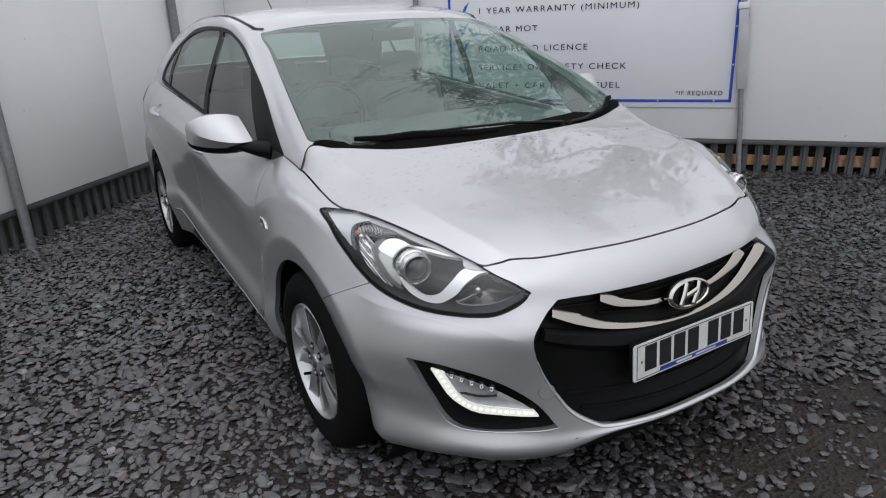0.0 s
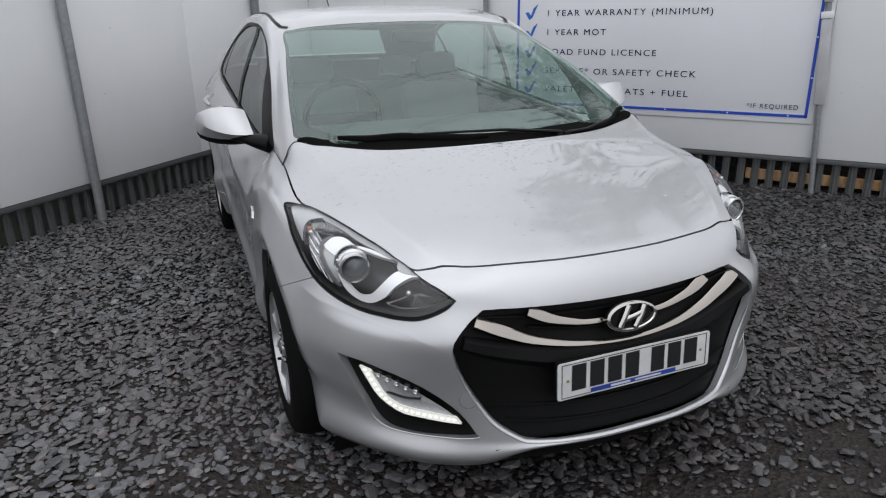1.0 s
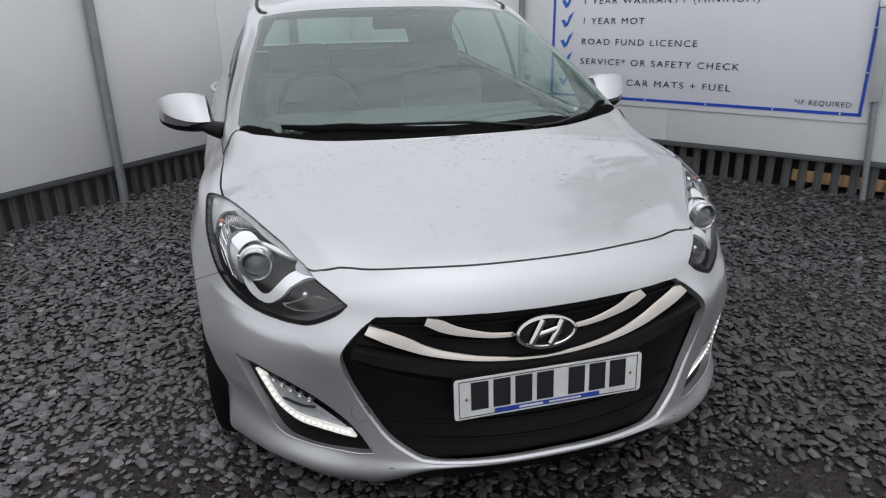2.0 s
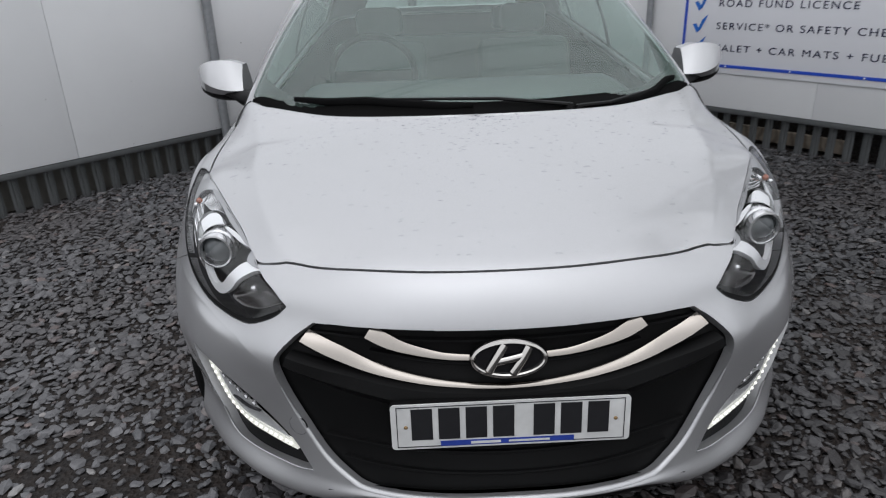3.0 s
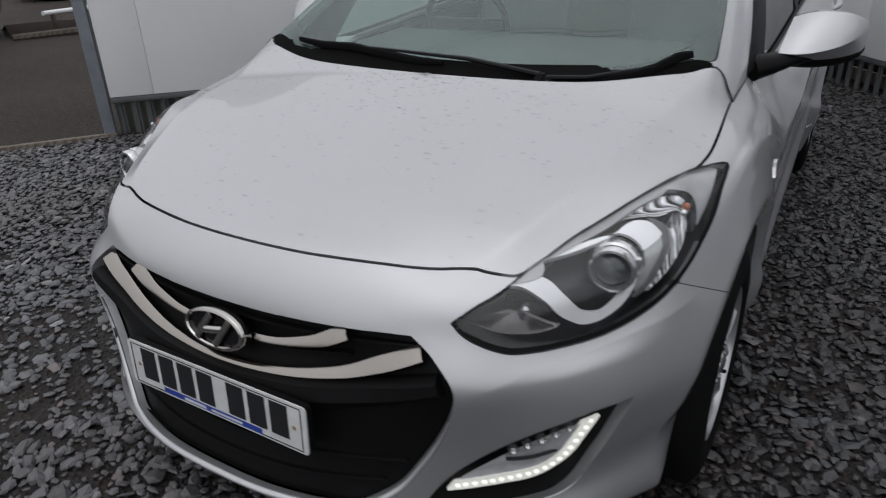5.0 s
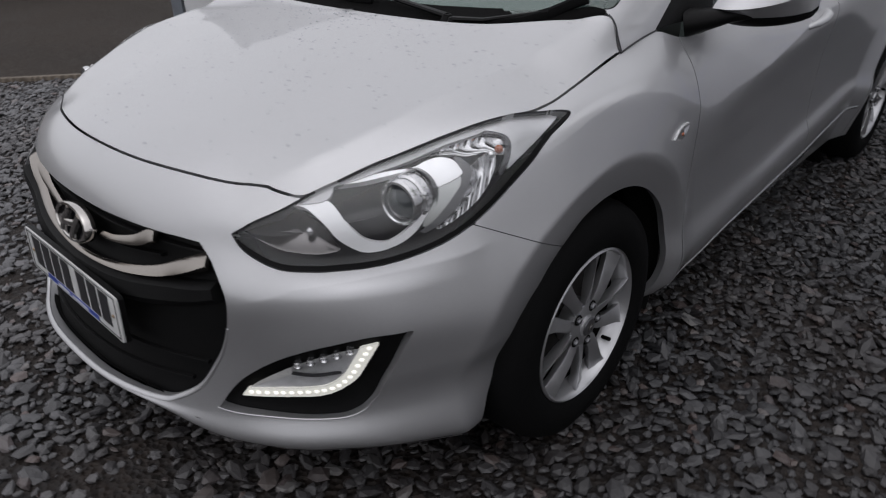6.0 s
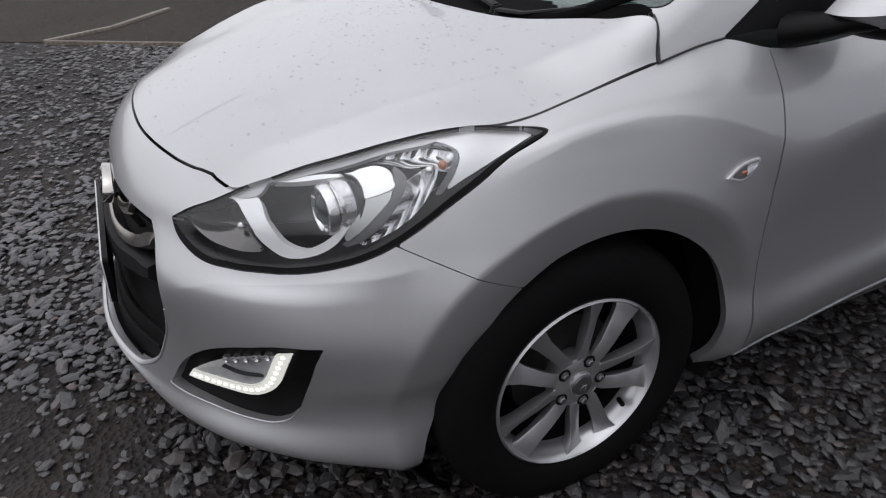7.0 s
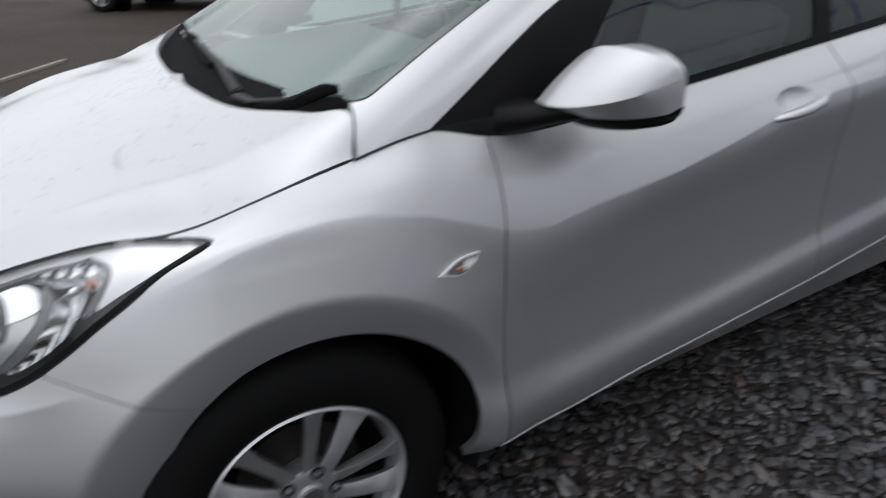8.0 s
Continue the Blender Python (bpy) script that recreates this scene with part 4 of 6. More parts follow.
SV = np.concatenate([v1, v2])
SF = np.concatenate([quads(low_id), quads(top)])
area = np.linalg.norm(np.cross(SV[SF[:, 1]] - SV[SF[:, 0]], SV[SF[:, 2]] - SV[SF[:, 0]]), axis=1)
SF = SF[area > 1e-10]
SN = vertex_normals(SV, SF)
if SN[low_id[40, 5]][1] > 0:
    SF, SN = SF[:, ::-1], -SN
mid = np.abs(SV[:, 0]) < 1e-6
SN[mid, 0] = 0
SN /= np.maximum(np.linalg.norm(SN, axis=1, keepdims=True), 1e-9)
uu, vv = np.meshgrid(us, vs[vs <= V_EDGE])
ub, vb = np.meshgrid(UB, vs[vs > V_EDGE])
SUV = np.c_[np.concatenate([uu.ravel(), ub.ravel()]), np.concatenate([vv.ravel(), vb.ravel()])]
SKIN = (SV, SN, SF)


TALL = np.concatenate([LOWER[:, :nb], UPPER])
V_ALL = np.r_[vs[vs <= V_EDGE], vs[vs > V_EDGE]]


def place(uv):
    """Points of the skin at net coordinates."""
    u, v = np.clip(uv[:, 0], 0, us[-1] - 1e-6), np.clip(uv[:, 1], 0, V_ALL[-1] - 1e-6)
    g = [TALL if a <= UB[-1] else LOWER for a in u]
    i = np.clip(np.searchsorted(us, u, side="right") - 1, 0, len(us) - 2)
    j = np.clip(np.searchsorted(V_ALL, v, side="right") - 1, 0, len(V_ALL) - 2)
    out = []
    for k in range(len(u)):
        a, w, h = g[k], i[k], j[k]
        w, h = min(w, a.shape[1] - 2), min(h, a.shape[0] - 2)
        s, t = (u[k] - us[w]) / (us[w + 1] - us[w]), min(1.0, (v[k] - V_ALL[h]) / (V_ALL[h + 1] - V_ALL[h]))
        out.append((a[h, w] * (1 - s) + a[h, w + 1] * s) * (1 - t) + (a[h + 1, w] * (1 - s) + a[h + 1, w + 1] * s) * t)
    return np.array(out)


def drop(points):
    """The net coordinates of the places on the skin nearest to points."""
    out = []
    for p in np.asarray(points, float) + LIFT:
        uv = SUV[((SV - p) ** 2).sum(1).argmin()].copy()
        for _ in range(6):
            q = place(np.array([uv, uv + (0.004, 0), uv + (0, 0.004)]))
            jac = np.array([(q[1] - q[0]) / 0.004, (q[2] - q[0]) / 0.004]).T
            step = np.linalg.lstsq(jac, p - q[0], rcond=None)[0]
            uv = uv + np.clip(step, -0.01, 0.01)
            uv[0], uv[1] = max(uv[0], 0), min(max(uv[1], 0), V_ALL[-1] - 0.005)
        out.append(uv)
    return np.array(out)


def dense(line, step=0.002):
    """A line with points at even small steps."""
    d = np.r_[0, np.cumsum(np.linalg.norm(np.diff(line, axis=0), axis=1))]
    q = np.linspace(0, d[-1], max(2, int(d[-1] / step)))
    return np.stack([np.interp(q, d, line[:, k]) for k in range(line.shape[1])], 1)


def sheet_line(points, corners=(), closed=False, per=12):
    """A fair line laid on the skin: its net coordinates and its points."""
    uv = fair(drop(points), per, closed, corners)
    at = place(uv)
    return uv, dense(np.concatenate([at, at[:1]]) if closed else at)


def region(points, corners=()):
    """Signed distance on the skin to a closed line, positive inside it."""
    uv, at = sheet_line(points, corners, True)
    near = np.abs(SV - at.mean(0)).max(1) < 0.6
    out = np.full(len(SV), -1.0)
    out[near] = np.where(inside(uv, SUV[near, 0], SUV[near, 1]), 1.0, -1.0) * dist(SV[near], at)
    return out


LAMP_TOP = [(0.489, -0.685, 0.663), (0.534, -0.636, 0.695), (0.575, -0.566, 0.729), (0.613, -0.49, 0.756), (0.655, -0.407, 0.78), (0.70, -0.326, 0.805), (0.745, -0.245, 0.828), (0.782, -0.165, 0.838), (0.808, -0.105, 0.832)]
LAMP_LOW = [(0.826, -0.077, 0.817), (0.822, -0.143, 0.782), (0.82, -0.20, 0.757), (0.819, -0.262, 0.725), (0.817, -0.325, 0.688), (0.805, -0.375, 0.66), (0.765, -0.443, 0.627), (0.715, -0.51, 0.607), (0.667, -0.562, 0.60), (0.625, -0.61, 0.60), (0.588, -0.648, 0.606), (0.552, -0.672, 0.622), (0.515, -0.685, 0.642)]
in_lamp = region(LAMP_TOP + LAMP_LOW, (0,))
FOG = [(0.783, -0.5, 0.482), (0.731, -0.571, 0.477), (0.685, -0.617, 0.463), (0.639, -0.655, 0.445), (0.582, -0.692, 0.414), (0.526, -0.725, 0.369), (0.484, -0.749, 0.319), (0.456, -0.769, 0.273), (0.493, -0.746, 0.265), (0.545, -0.707, 0.26), (0.594, -0.668, 0.257), (0.641, -0.628, 0.258), (0.675, -0.595, 0.263), (0.699, -0.568, 0.28), (0.718, -0.549, 0.312), (0.75, -0.53, 0.388), (0.772, -0.515, 0.447)]
in_fog = region(FOG, (0, 7))
GRILLE = [(0, -0.787, 0.636), (0.17, -0.779, 0.638), (0.332, -0.752, 0.641), (0.427, -0.724, 0.64), (0.475, -0.722, 0.6), (0.518, -0.732, 0.553), (0.508, -0.737, 0.487), (0.476, -0.752, 0.409), (0.43, -0.777, 0.333), (0.368, -0.805, 0.282), (0.324, -0.825, 0.265), (0.17, -0.875, 0.268), (0, -0.885, 0.27), (-0.05, -0.885, 0.27), (-0.05, -0.785, 0.64)]
uv, at = sheet_line(GRILLE[:13], (3,))
poly = np.concatenate([[[-1, uv[0, 1]]], uv, [[-1, uv[-1, 1]]]])
in_grille = np.where(inside(poly, SUV[:, 0], SUV[:, 1]), 1.0, -1.0) * np.where(SV[:, 1] < 0, dist(SV, at), 1.0)
BONNET_LINE = [(0, -0.703, 0.738), (0.17, -0.695, 0.739), (0.33, -0.665, 0.739), (0.43, -0.632, 0.739), (0.497, -0.602, 0.739), (0.535, -0.588, 0.728), (0.575, -0.566, 0.728)] + LAMP_TOP[3:8] + [(0.788, -0.112, 0.838), (0.792, -0.06, 0.848), (0.79, 0.02, 0.863), (0.785, 0.1, 0.878), (0.781, 0.184, 0.893)]
uv, at = sheet_line(BONNET_LINE, (4,))
poly = np.concatenate([[[-1, uv[0, 1]]], uv, [[uv[-1, 0] + 0.3, uv[-1, 1]]], [[uv[-1, 0] + 0.3, 9], [-1, 9]]])
in_bonnet = np.where(inside(poly, SUV[:, 0], SUV[:, 1]), 1.0, -1.0) * np.where(SV[:, 1] < 0.6, dist(SV, at), 1.0)
x_, y_, z_ = SV.T
out_arch = np.minimum.reduce([np.hypot(y_ - w, z_ - ARCH_Z) - arch_radius(SV, w) for w in ARCHES])
out_arch = np.where(x_ > 0.5, out_arch, 1.0)
# positive behind the joint of bumper and wing
past_joint = ((y_ + 0.361) * 0.452 + (z_ - 0.668 - LIFT[2]) * 0.892)
past_joint = np.where(y_ > 0.15, 1.0, np.where(x_ < 0.68, -1.0, past_joint))
DOOR_FRONT = lambda z: np.interp(z, (0.23, 0.48, 0.73, 0.93), (0.452, 0.438, 0.442, 0.466))
past_wing = y_ - DOOR_FRONT(z_)
past_door = y_ - np.interp(z_, (0.28, 0.6, 0.95), (1.53, 1.53, 1.50))
past_rear = y_ - np.interp(z_, (0.28, 0.45, 0.62, 0.75, 1.0), (2.2, 2.24, 2.35, 2.5, 2.56))
over_sill = z_ - np.interp(y_, (0.443, 0.782, 1.186, 1.876, 2.2), (0.228, 0.252, 0.285, 0.347, 0.373))
GAP = 0.0022
OPEN = np.minimum.reduce([-in_lamp - 0.002, -in_fog, -in_grille, out_arch])


def panel(*fields):
    return clip(SKIN, np.minimum.reduce([OPEN, *fields]))


# ---- the car: panels, glass and fittings ----
car = thing("car", "silver five-door hatchback with wet paint parked on slate gravel", "car")
thinned(sheet_part("inner_shell", both(sunk(clip(SKIN, np.minimum.reduce([-in_lamp - 0.01, -in_fog - 0.01, -in_grille - 0.01, out_arch - 0.01])), 0.03)), DARK, car), 0.12)
sheet_part("bonnet", folded(both(panel(in_bonnet - GAP * 1.5)), 0.02), PAINT, car, "silver bonnet with rain drops")
bumper = sheet_part("front_bumper", folded(both(panel(-in_bonnet - GAP * 1.5, -past_joint - GAP * 0.4)), 0.025), PAINT, car, "silver front bumper")
for side in (lambda s: s, flip):
    sheet_part("front_wing", folded(side(panel(-in_bonnet - GAP * 1.5, past_joint - GAP * 0.4, -past_wing - GAP)), 0.02), PAINT, car)
    sheet_part("front_door", folded(side(panel(past_wing - GAP, -past_door - GAP, over_sill - GAP)), 0.02), PAINT, car)
    sheet_part("rear_door", folded(side(panel(past_door - GAP, -past_rear - GAP, over_sill - GAP)), 0.02), PAINT, car)
    sheet_part("sill", folded(side(panel(past_wing - GAP, -past_rear - GAP, -over_sill - GAP)), 0.02), PAINT, car)
sheet_part("rear_body", folded(both(panel(past_rear - GAP)), 0.02), PAINT, car)

# greenhouse: lines from the base of the windscreen round to the tailgate
BASE = [(0, 0.10, 0.913), (0.3, 0.113, 0.918), (0.54, 0.142, 0.936), (0.728, 0.22, 0.969), (0.764, 0.206, 0.93), (0.784, 0.197, 0.895), (0.786, 0.24, 0.904), (0.789, 0.338, 0.921), (0.80, 0.8, 0.897), (0.80, 1.5, 0.948), (0.795, 2.1, 1.0), (0.787, 2.6, 1.03), (0.755, 2.98, 1.053), (0.65, 3.2, 1.06), (0.38, 3.29, 1.06), (0, 3.31, 1.06)]
RAIL = [(0, 1.03, 1.365), (0.3, 1.045, 1.36), (0.48, 1.065, 1.348), (0.577, 1.09, 1.335), (0.588, 1.105, 1.336), (0.598, 1.122, 1.337), (0.606, 1.14, 1.338), (0.615, 1.17, 1.35), (0.615, 1.42, 1.391), (0.605, 1.7, 1.407), (0.595, 2.1, 1.402), (0.58, 2.5, 1.37), (0.555, 2.85, 1.32), (0.5, 3.0, 1.3), (0.3, 3.08, 1.305), (0, 3.1, 1.31)]
BULGE = [(0, -0.012, 0.022), (0, -0.012, 0.022), (0.005, -0.012, 0.02), (0.012, -0.01, 0.016), (0.014, -0.006, 0.015), (0.016, -0.004, 0.014), (0.017, -0.002, 0.013), (0.018, 0, 0.012), (0.02, 0, 0.01), (0.022, 0, 0.01), (0.022, 0, 0.01), (0.022, 0, 0.01), (0.02, 0.01, 0.01), (0.01, 0.02, 0.01), (0, 0.02, 0.01), (0, 0.02, 0.01)]
BASE, RAIL, BULGE = np.array(BASE, float) + LIFT, np.array(RAIL, float) + LIFT, np.array(BULGE, float)
roof_top = lambda y: np.interp(y, (1.0, 1.1, 1.25, 1.5, 1.9, 2.3, 2.7, 3.12), (1.366, 1.39, 1.415, 1.437, 1.444, 1.43, 1.388, 1.316))
levels = [BASE, BASE * 0.75 + RAIL * 0.25 + BULGE * 0.8, BASE * 0.5 + RAIL * 0.5 + BULGE, BASE * 0.25 + RAIL * 0.75 + BULGE * 0.8, RAIL]
for s in (0.12, 0.35, 0.65, 1.0):
    target = np.c_[np.zeros(len(RAIL)), 1.5 + (RAIL[:, 1] - 1.03) * 0.5, np.zeros(len(RAIL))]
    p = RAIL * (1 - s) + target * s
    half = np.interp(p[:, 1], (1.0, 1.09, 1.2, 1.7, 2.5, 2.85, 3.1), (0.56, 0.575, 0.615, 0.605, 0.58, 0.555, 0.5))
    low = np.interp(p[:, 1], (1.03, 1.09, 1.17, 1.42, 1.7, 2.1, 2.5, 2.85, 3.1), (1.33, 1.335, 1.35, 1.391, 1.407, 1.402, 1.37, 1.32, 1.29))
    top_z, low = roof_top(p[:, 1]) + LIFT[2], low + LIFT[2]
    p[:, 2] = top_z - (top_z - low) * np.minimum(p[:, 0] / half, 1) ** 3.2
    levels.append(p)
GNET = np.array(levels)
GU = np.r_[0, np.cumsum(np.linalg.norm(np.diff(GNET[:4], axis=1), axis=2).mean(0))]
GV = np.r_[0, np.cumsum(np.linalg.norm(np.diff(GNET, axis=0), axis=2).mean(1))]
gu = np.unique(np.concatenate([np.linspace(a, b, max(4, int((b - a) / 0.010))) for a, b in zip(GU, GU[1:])]))
gv = np.unique(np.concatenate([np.linspace(0, GV[4], 90), np.linspace(GV[4], GV[-1], 40)]))
rows = hermite(GV, GNET, gv)
rows = np.concatenate([rows[:, 1:2] * np.array([-1, 1, 1]), rows], 1)
TOPV = hermite(np.r_[-GU[1], GU], rows.transpose(1, 0, 2), gu).transpose(1, 0, 2)
gx, gy = np.meshgrid(gu, gv)
GUV = np.c_[gx.ravel(), gy.ravel()]
HV = TOPV.reshape(-1, 3)
HF = grid_tris(len(gu), len(gv))
HF = HF[np.linalg.norm(np.cross(HV[HF[:, 1]] - HV[HF[:, 0]], HV[HF[:, 2]] - HV[HF[:, 0]]), axis=1) > 1e-10]
HN = vertex_normals(HV, HF)
if HN[len(gu) * 20 + 2][2] < 0:
    HF, HN = HF[:, ::-1], -HN
HOOD = (HV, HN, HF)
hx, hy, hz = HV.T
# black tubes standing in for the shaded gaps between bonnet, pillar and wing
def seal(bm):
    tube(bm, fair([(0.73, 0.218, 1.0), (0.745, 0.2135, 0.99), (0.757, 0.209, 0.976), (0.767, 0.203, 0.957), (0.777, 0.199, 0.939), (0.786, 0.195, 0.923)], 6), 0.002, 6)
    tube(bm, fair([(0.786, 0.19, 0.925), (0.788, 0.24, 0.937), (0.79, 0.29, 0.947), (0.791, 0.345, 0.9535)], 6), 0.0022, 6)


bm = bmesh.new()
seal(bm)
part("gap_shade_line", bm, INK, car)
bm = bmesh.new()
seal(bm)
part("gap_shade_line", mirror_only(bm), INK, car)
# black strips along the roof edges
strip = np.minimum.reduce([0.010 - np.abs(GUV[:, 1] - GV[4] - 0.02), GUV[:, 0] - GU[3] - 0.01, GU[11] - GUV[:, 0]])
for side in (lambda s: s, flip):
    sheet_part("roof_strip", side(sunk(clip(HOOD, strip), -0.0025)), BLACK, car, "black roof strip")
# the windscreen, with a black printed border; roof; side glazing
to_side, to_base = GU[3] + 0.004 - GUV[:, 0], GUV[:, 1] + 0.01
in_corner = (to_side < 0.05) & (to_base < 0.05)
to_edge = np.where(in_corner, 0.05 - np.hypot(0.05 - to_side, 0.05 - to_base), np.minimum(to_side, to_base))
screen = np.minimum(to_edge, GV[4] - 0.01 - GUV[:, 1])
DLO = np.array([(0.34, 0.922), (0.47, 0.895), (0.6, 0.892), (1.0, 0.913), (1.5, 0.953), (2.1, 1.0), (2.5, 1.033), (2.64, 1.055), (2.61, 1.13), (2.46, 1.25), (2.2, 1.331), (1.9, 1.361), (1.6, 1.362), (1.35, 1.346), (1.1, 1.288), (0.85, 1.192), (0.6, 1.076)])
dlo = fair(DLO + LIFT[1:], 8, True, (0, 7))
dlo = dense(np.concatenate([dlo, dlo[:1]]))
sign = np.where(inside(dlo, hy, hz) & (hx > 0.3) & (GUV[:, 1] < GV[4]), 1.0, -1.0)
glaze = sign * dist(np.c_[hy, hz, hy * 0], np.c_[dlo, dlo[:, 0] * 0])
rear_glass = np.minimum.reduce([GUV[:, 0] - GU[13] - 0.08, GV[4] - 0.05 - GUV[:, 1], GUV[:, 1] - 0.1])
frame_sheet = clip(HOOD, np.minimum.reduce([-screen, -glaze, -rear_glass]))
sheet_part("roof", folded(both(frame_sheet), 0.015), PAINT, car, "silver roof and pillars")
sheet_part("windscreen", both(clip(HOOD, screen - 0.003)), SCREEN, car, "green-tinted windscreen").visible_shadow = False
FRIT = plain("printed_border", (0.006, 0.006, 0.006), 0.12, shine=0.1)
in_corner = (to_side < 0.1) & (GUV[:, 1] < 0.125)
border = 0.022 - np.where(in_corner, 0.1 - np.hypot(0.1 - to_side, 0.125 - GUV[:, 1]), np.minimum.reduce([to_side, GV[4] - 0.01 - GUV[:, 1], GUV[:, 1] - 0.025]))
sheet_part("windscreen_border", both(sunk(clip(HOOD, np.minimum(screen - 0.001, border)), 0.002)), FRIT, car)
sheet_part("rear_window", both(clip(HOOD, rear_glass)), GLASS, car).visible_shadow = False
for side in (lambda s: s, flip):
    pane = clip(HOOD, glaze)
    sheet_part("window_surround", side(sunk(clip(HOOD, np.minimum(glaze - 0.001, np.maximum.reduce([0.018 - glaze, 0.033 - np.abs(hy - 1.49), 0.62 - hy + (hz - 0.92) * 0.9, 0.02 - np.abs(hy - 2.38)]))), 0.003)), BLACK, car)
    sheet_part("side_window", side(sunk(clip(HOOD, glaze - 0.012), 0.008)), GLASS, car).visible_shadow = False


def spoke_pair(bm, a):
    """Two straight flat-faced spokes that part at a wheel nut and widen to the rim."""
    c, t = Vector((0, math.cos(a), math.sin(a))), Vector((0, -math.sin(a), math.cos(a)))
    for s in (-1, 1):
        rows = []
        for r, off, w, x, deep in ((0.04, 0.013, 0.0135, -0.017, 0.02), (0.062, 0.0205, 0.015, -0.012, 0.02), (0.1, 0.0275, 0.0145, -0.007, 0.03), (0.15, 0.0355, 0.017, -0.006, 0.032), (0.178, 0.041, 0.0235, -0.007, 0.034), (0.1945, 0.044, 0.031, -0.009, 0.034)):
            p, d = c * r + t * (s * off) + Vector((x, 0, 0)), Vector((-deep, 0, 0))
            slope = Vector((-0.016 * min(1.0, r / 0.15), 0, 0))  # the face leans towards the slot of its pair
            inner, outer = p - t * (s * w) + slope, p + t * (s * w)
            low_in, low_out = p - t * (s * w * 0.7) + d, p + t * (s * w * 0.7) + d
            ring = (inner, outer, low_out, low_in) if s > 0 else (outer, inner, low_in, low_out)
            rows.append([bm.verts.new(q) for q in ring])
        for u, v in zip(rows, rows[1:]):
            for k in range(4):
                bm.faces.new((u[k], u[(k + 1) % 4], v[(k + 1) % 4], v[k]))
        bm.faces.new(rows[0][::-1])
        bm.faces.new(rows[-1])


DISC = plain("brake_disc_iron", (0.022, 0.019, 0.017), 0.55, 0.6)
DUST_SHADE = plain("brake_dust_shade", (0.007, 0.0065, 0.006), 0.85, shine=0.1)
NUT = plain("zinc_nut", (0.2, 0.2, 0.21), 0.3, 0.8)


def wheel(parent, side, y):
    w = new("wheel")
    w.parent = parent
    w.matrix_basis = Matrix.Translation((side * 0.887, y, 0.307)) @ Matrix.Diagonal((side, 1, 1, 1)) @ pose(0, 0, 0, -4.5 if y < 1 else 40)
    bm = bmesh.new()
    lathe(bm, [(0.19, -0.19), (0.25, -0.195), (0.3, -0.18), (0.315, -0.15), (0.318, -0.1), (0.3155, -0.045), (0.308, -0.022), (0.297, -0.006), (0.29, -0.004), (0.285, 0.0), (0.262, 0.006), (0.24, 0.008), (0.235, 0.006), (0.222, 0.006), (0.212, 0.0), (0.203, -0.008), (0.198, -0.014)], 72)
    for f in list(bm.faces):
        f.smooth = True
    part("tyre", bm, RUBBER, w, "black rubber tyre")
    bm = bmesh.new()
    lathe(bm, [(0.18, -0.05), (0.184, -0.036), (0.188, -0.027), (0.193, -0.018), (0.1955, -0.006), (0.2, -0.0005), (0.2045, -0.004), (0.205, -0.014)], 72)
    part("rim", bm, ALLOY, w, "silver alloy rim")
    bm = bmesh.new()
    lathe(bm, [(0.05, -0.18), (0.15, -0.17), (0.176, -0.12), (0.181, -0.055), (0.1815, -0.047)], 48)
    part("barrel", bm, DUST_SHADE, w, "rim barrel black with brake dust")
    bm = bmesh.new()
    for k in range(5):
        spoke_pair(bm, 2 * math.pi * k / 5)
    bmesh.ops.recalc_face_normals(bm, faces=bm.faces)
    bmesh.ops.bevel(bm, geom=[e for e in bm.edges if e.calc_face_angle(0) > 0.9], offset=0.0022, segments=2, profile=0.5, affect="EDGES")
    part("spokes", bm, ALLOY, w, "five forked silver spokes", 25)
    bm = bmesh.new()
    lathe(bm, [(0.0001, -0.002), (0.024, -0.003), (0.028, -0.006), (0.029, -0.011), (0.033, -0.012), (0.05, -0.012), (0.062, -0.018), (0.066, -0.04), (0.06, -0.06)], 40)
    part("hub", bm, ALLOY, w)
    bm = bmesh.new()
    lathe(bm, [(0.0001, 0.0005), (0.022, -0.0005), (0.0255, -0.004)], 32)
    part("centre_cap", bm, plain("cap_grey", (0.11, 0.11, 0.115), 0.35, 0.6) if y < 0.5 and side < 0 else bpy.data.materials["cap_grey"], w, "grey centre cap")
    bm = bmesh.new()
    for dy in (-0.006, 0.006):
        tube(bm, [(0.0008, dy - 0.002, -0.009), (0.0012, dy + 0.002, 0.009)], 0.0016, 6)
    tube(bm, [(0.0012, -0.006, -0.002), (0.0012, 0.006, 0.002)], 0.0014, 6)
    part("emblem", bm, CHROME, w)
    for k in range(5):
        a = 2 * math.pi * k / 5
        bm = bmesh.new()
        lathe(bm, [(0.0001, -0.004), (0.006, -0.004), (0.008, -0.007), (0.008, -0.03)], 6, Matrix.Translation((0, 0.052 * math.cos(a), 0.052 * math.sin(a))))
        part("wheel_nut", bm, NUT, w)
        # flat black ring on the hub, painted shade of the nut's recess
        bm = bmesh.new()
        lathe(bm, [(0.0092, -0.0115), (0.0135, -0.0105), (0.0145, -0.013)], 20, Matrix.Translation((0, 0.052 * math.cos(a), 0.052 * math.sin(a))))
        part("nut_shade_ring", bm, DUST_SHADE, w)
    bm = bmesh.new()
    lathe(bm, [(0.0001, -0.075), (0.05, -0.06), (0.07, -0.075), (0.128, -0.075), (0.128, -0.095), (0.06, -0.1)], 48)
    part("brake_disc", bm, DISC, w, "rusty grey brake disc")
    bm = bmesh.new()
    tube(bm, [(-0.03, 0.17 * math.cos(-0.64), 0.17 * math.sin(-0.64)), (-0.004, 0.155 * math.cos(-0.64), 0.155 * math.sin(-0.64))], 0.0058, 8)
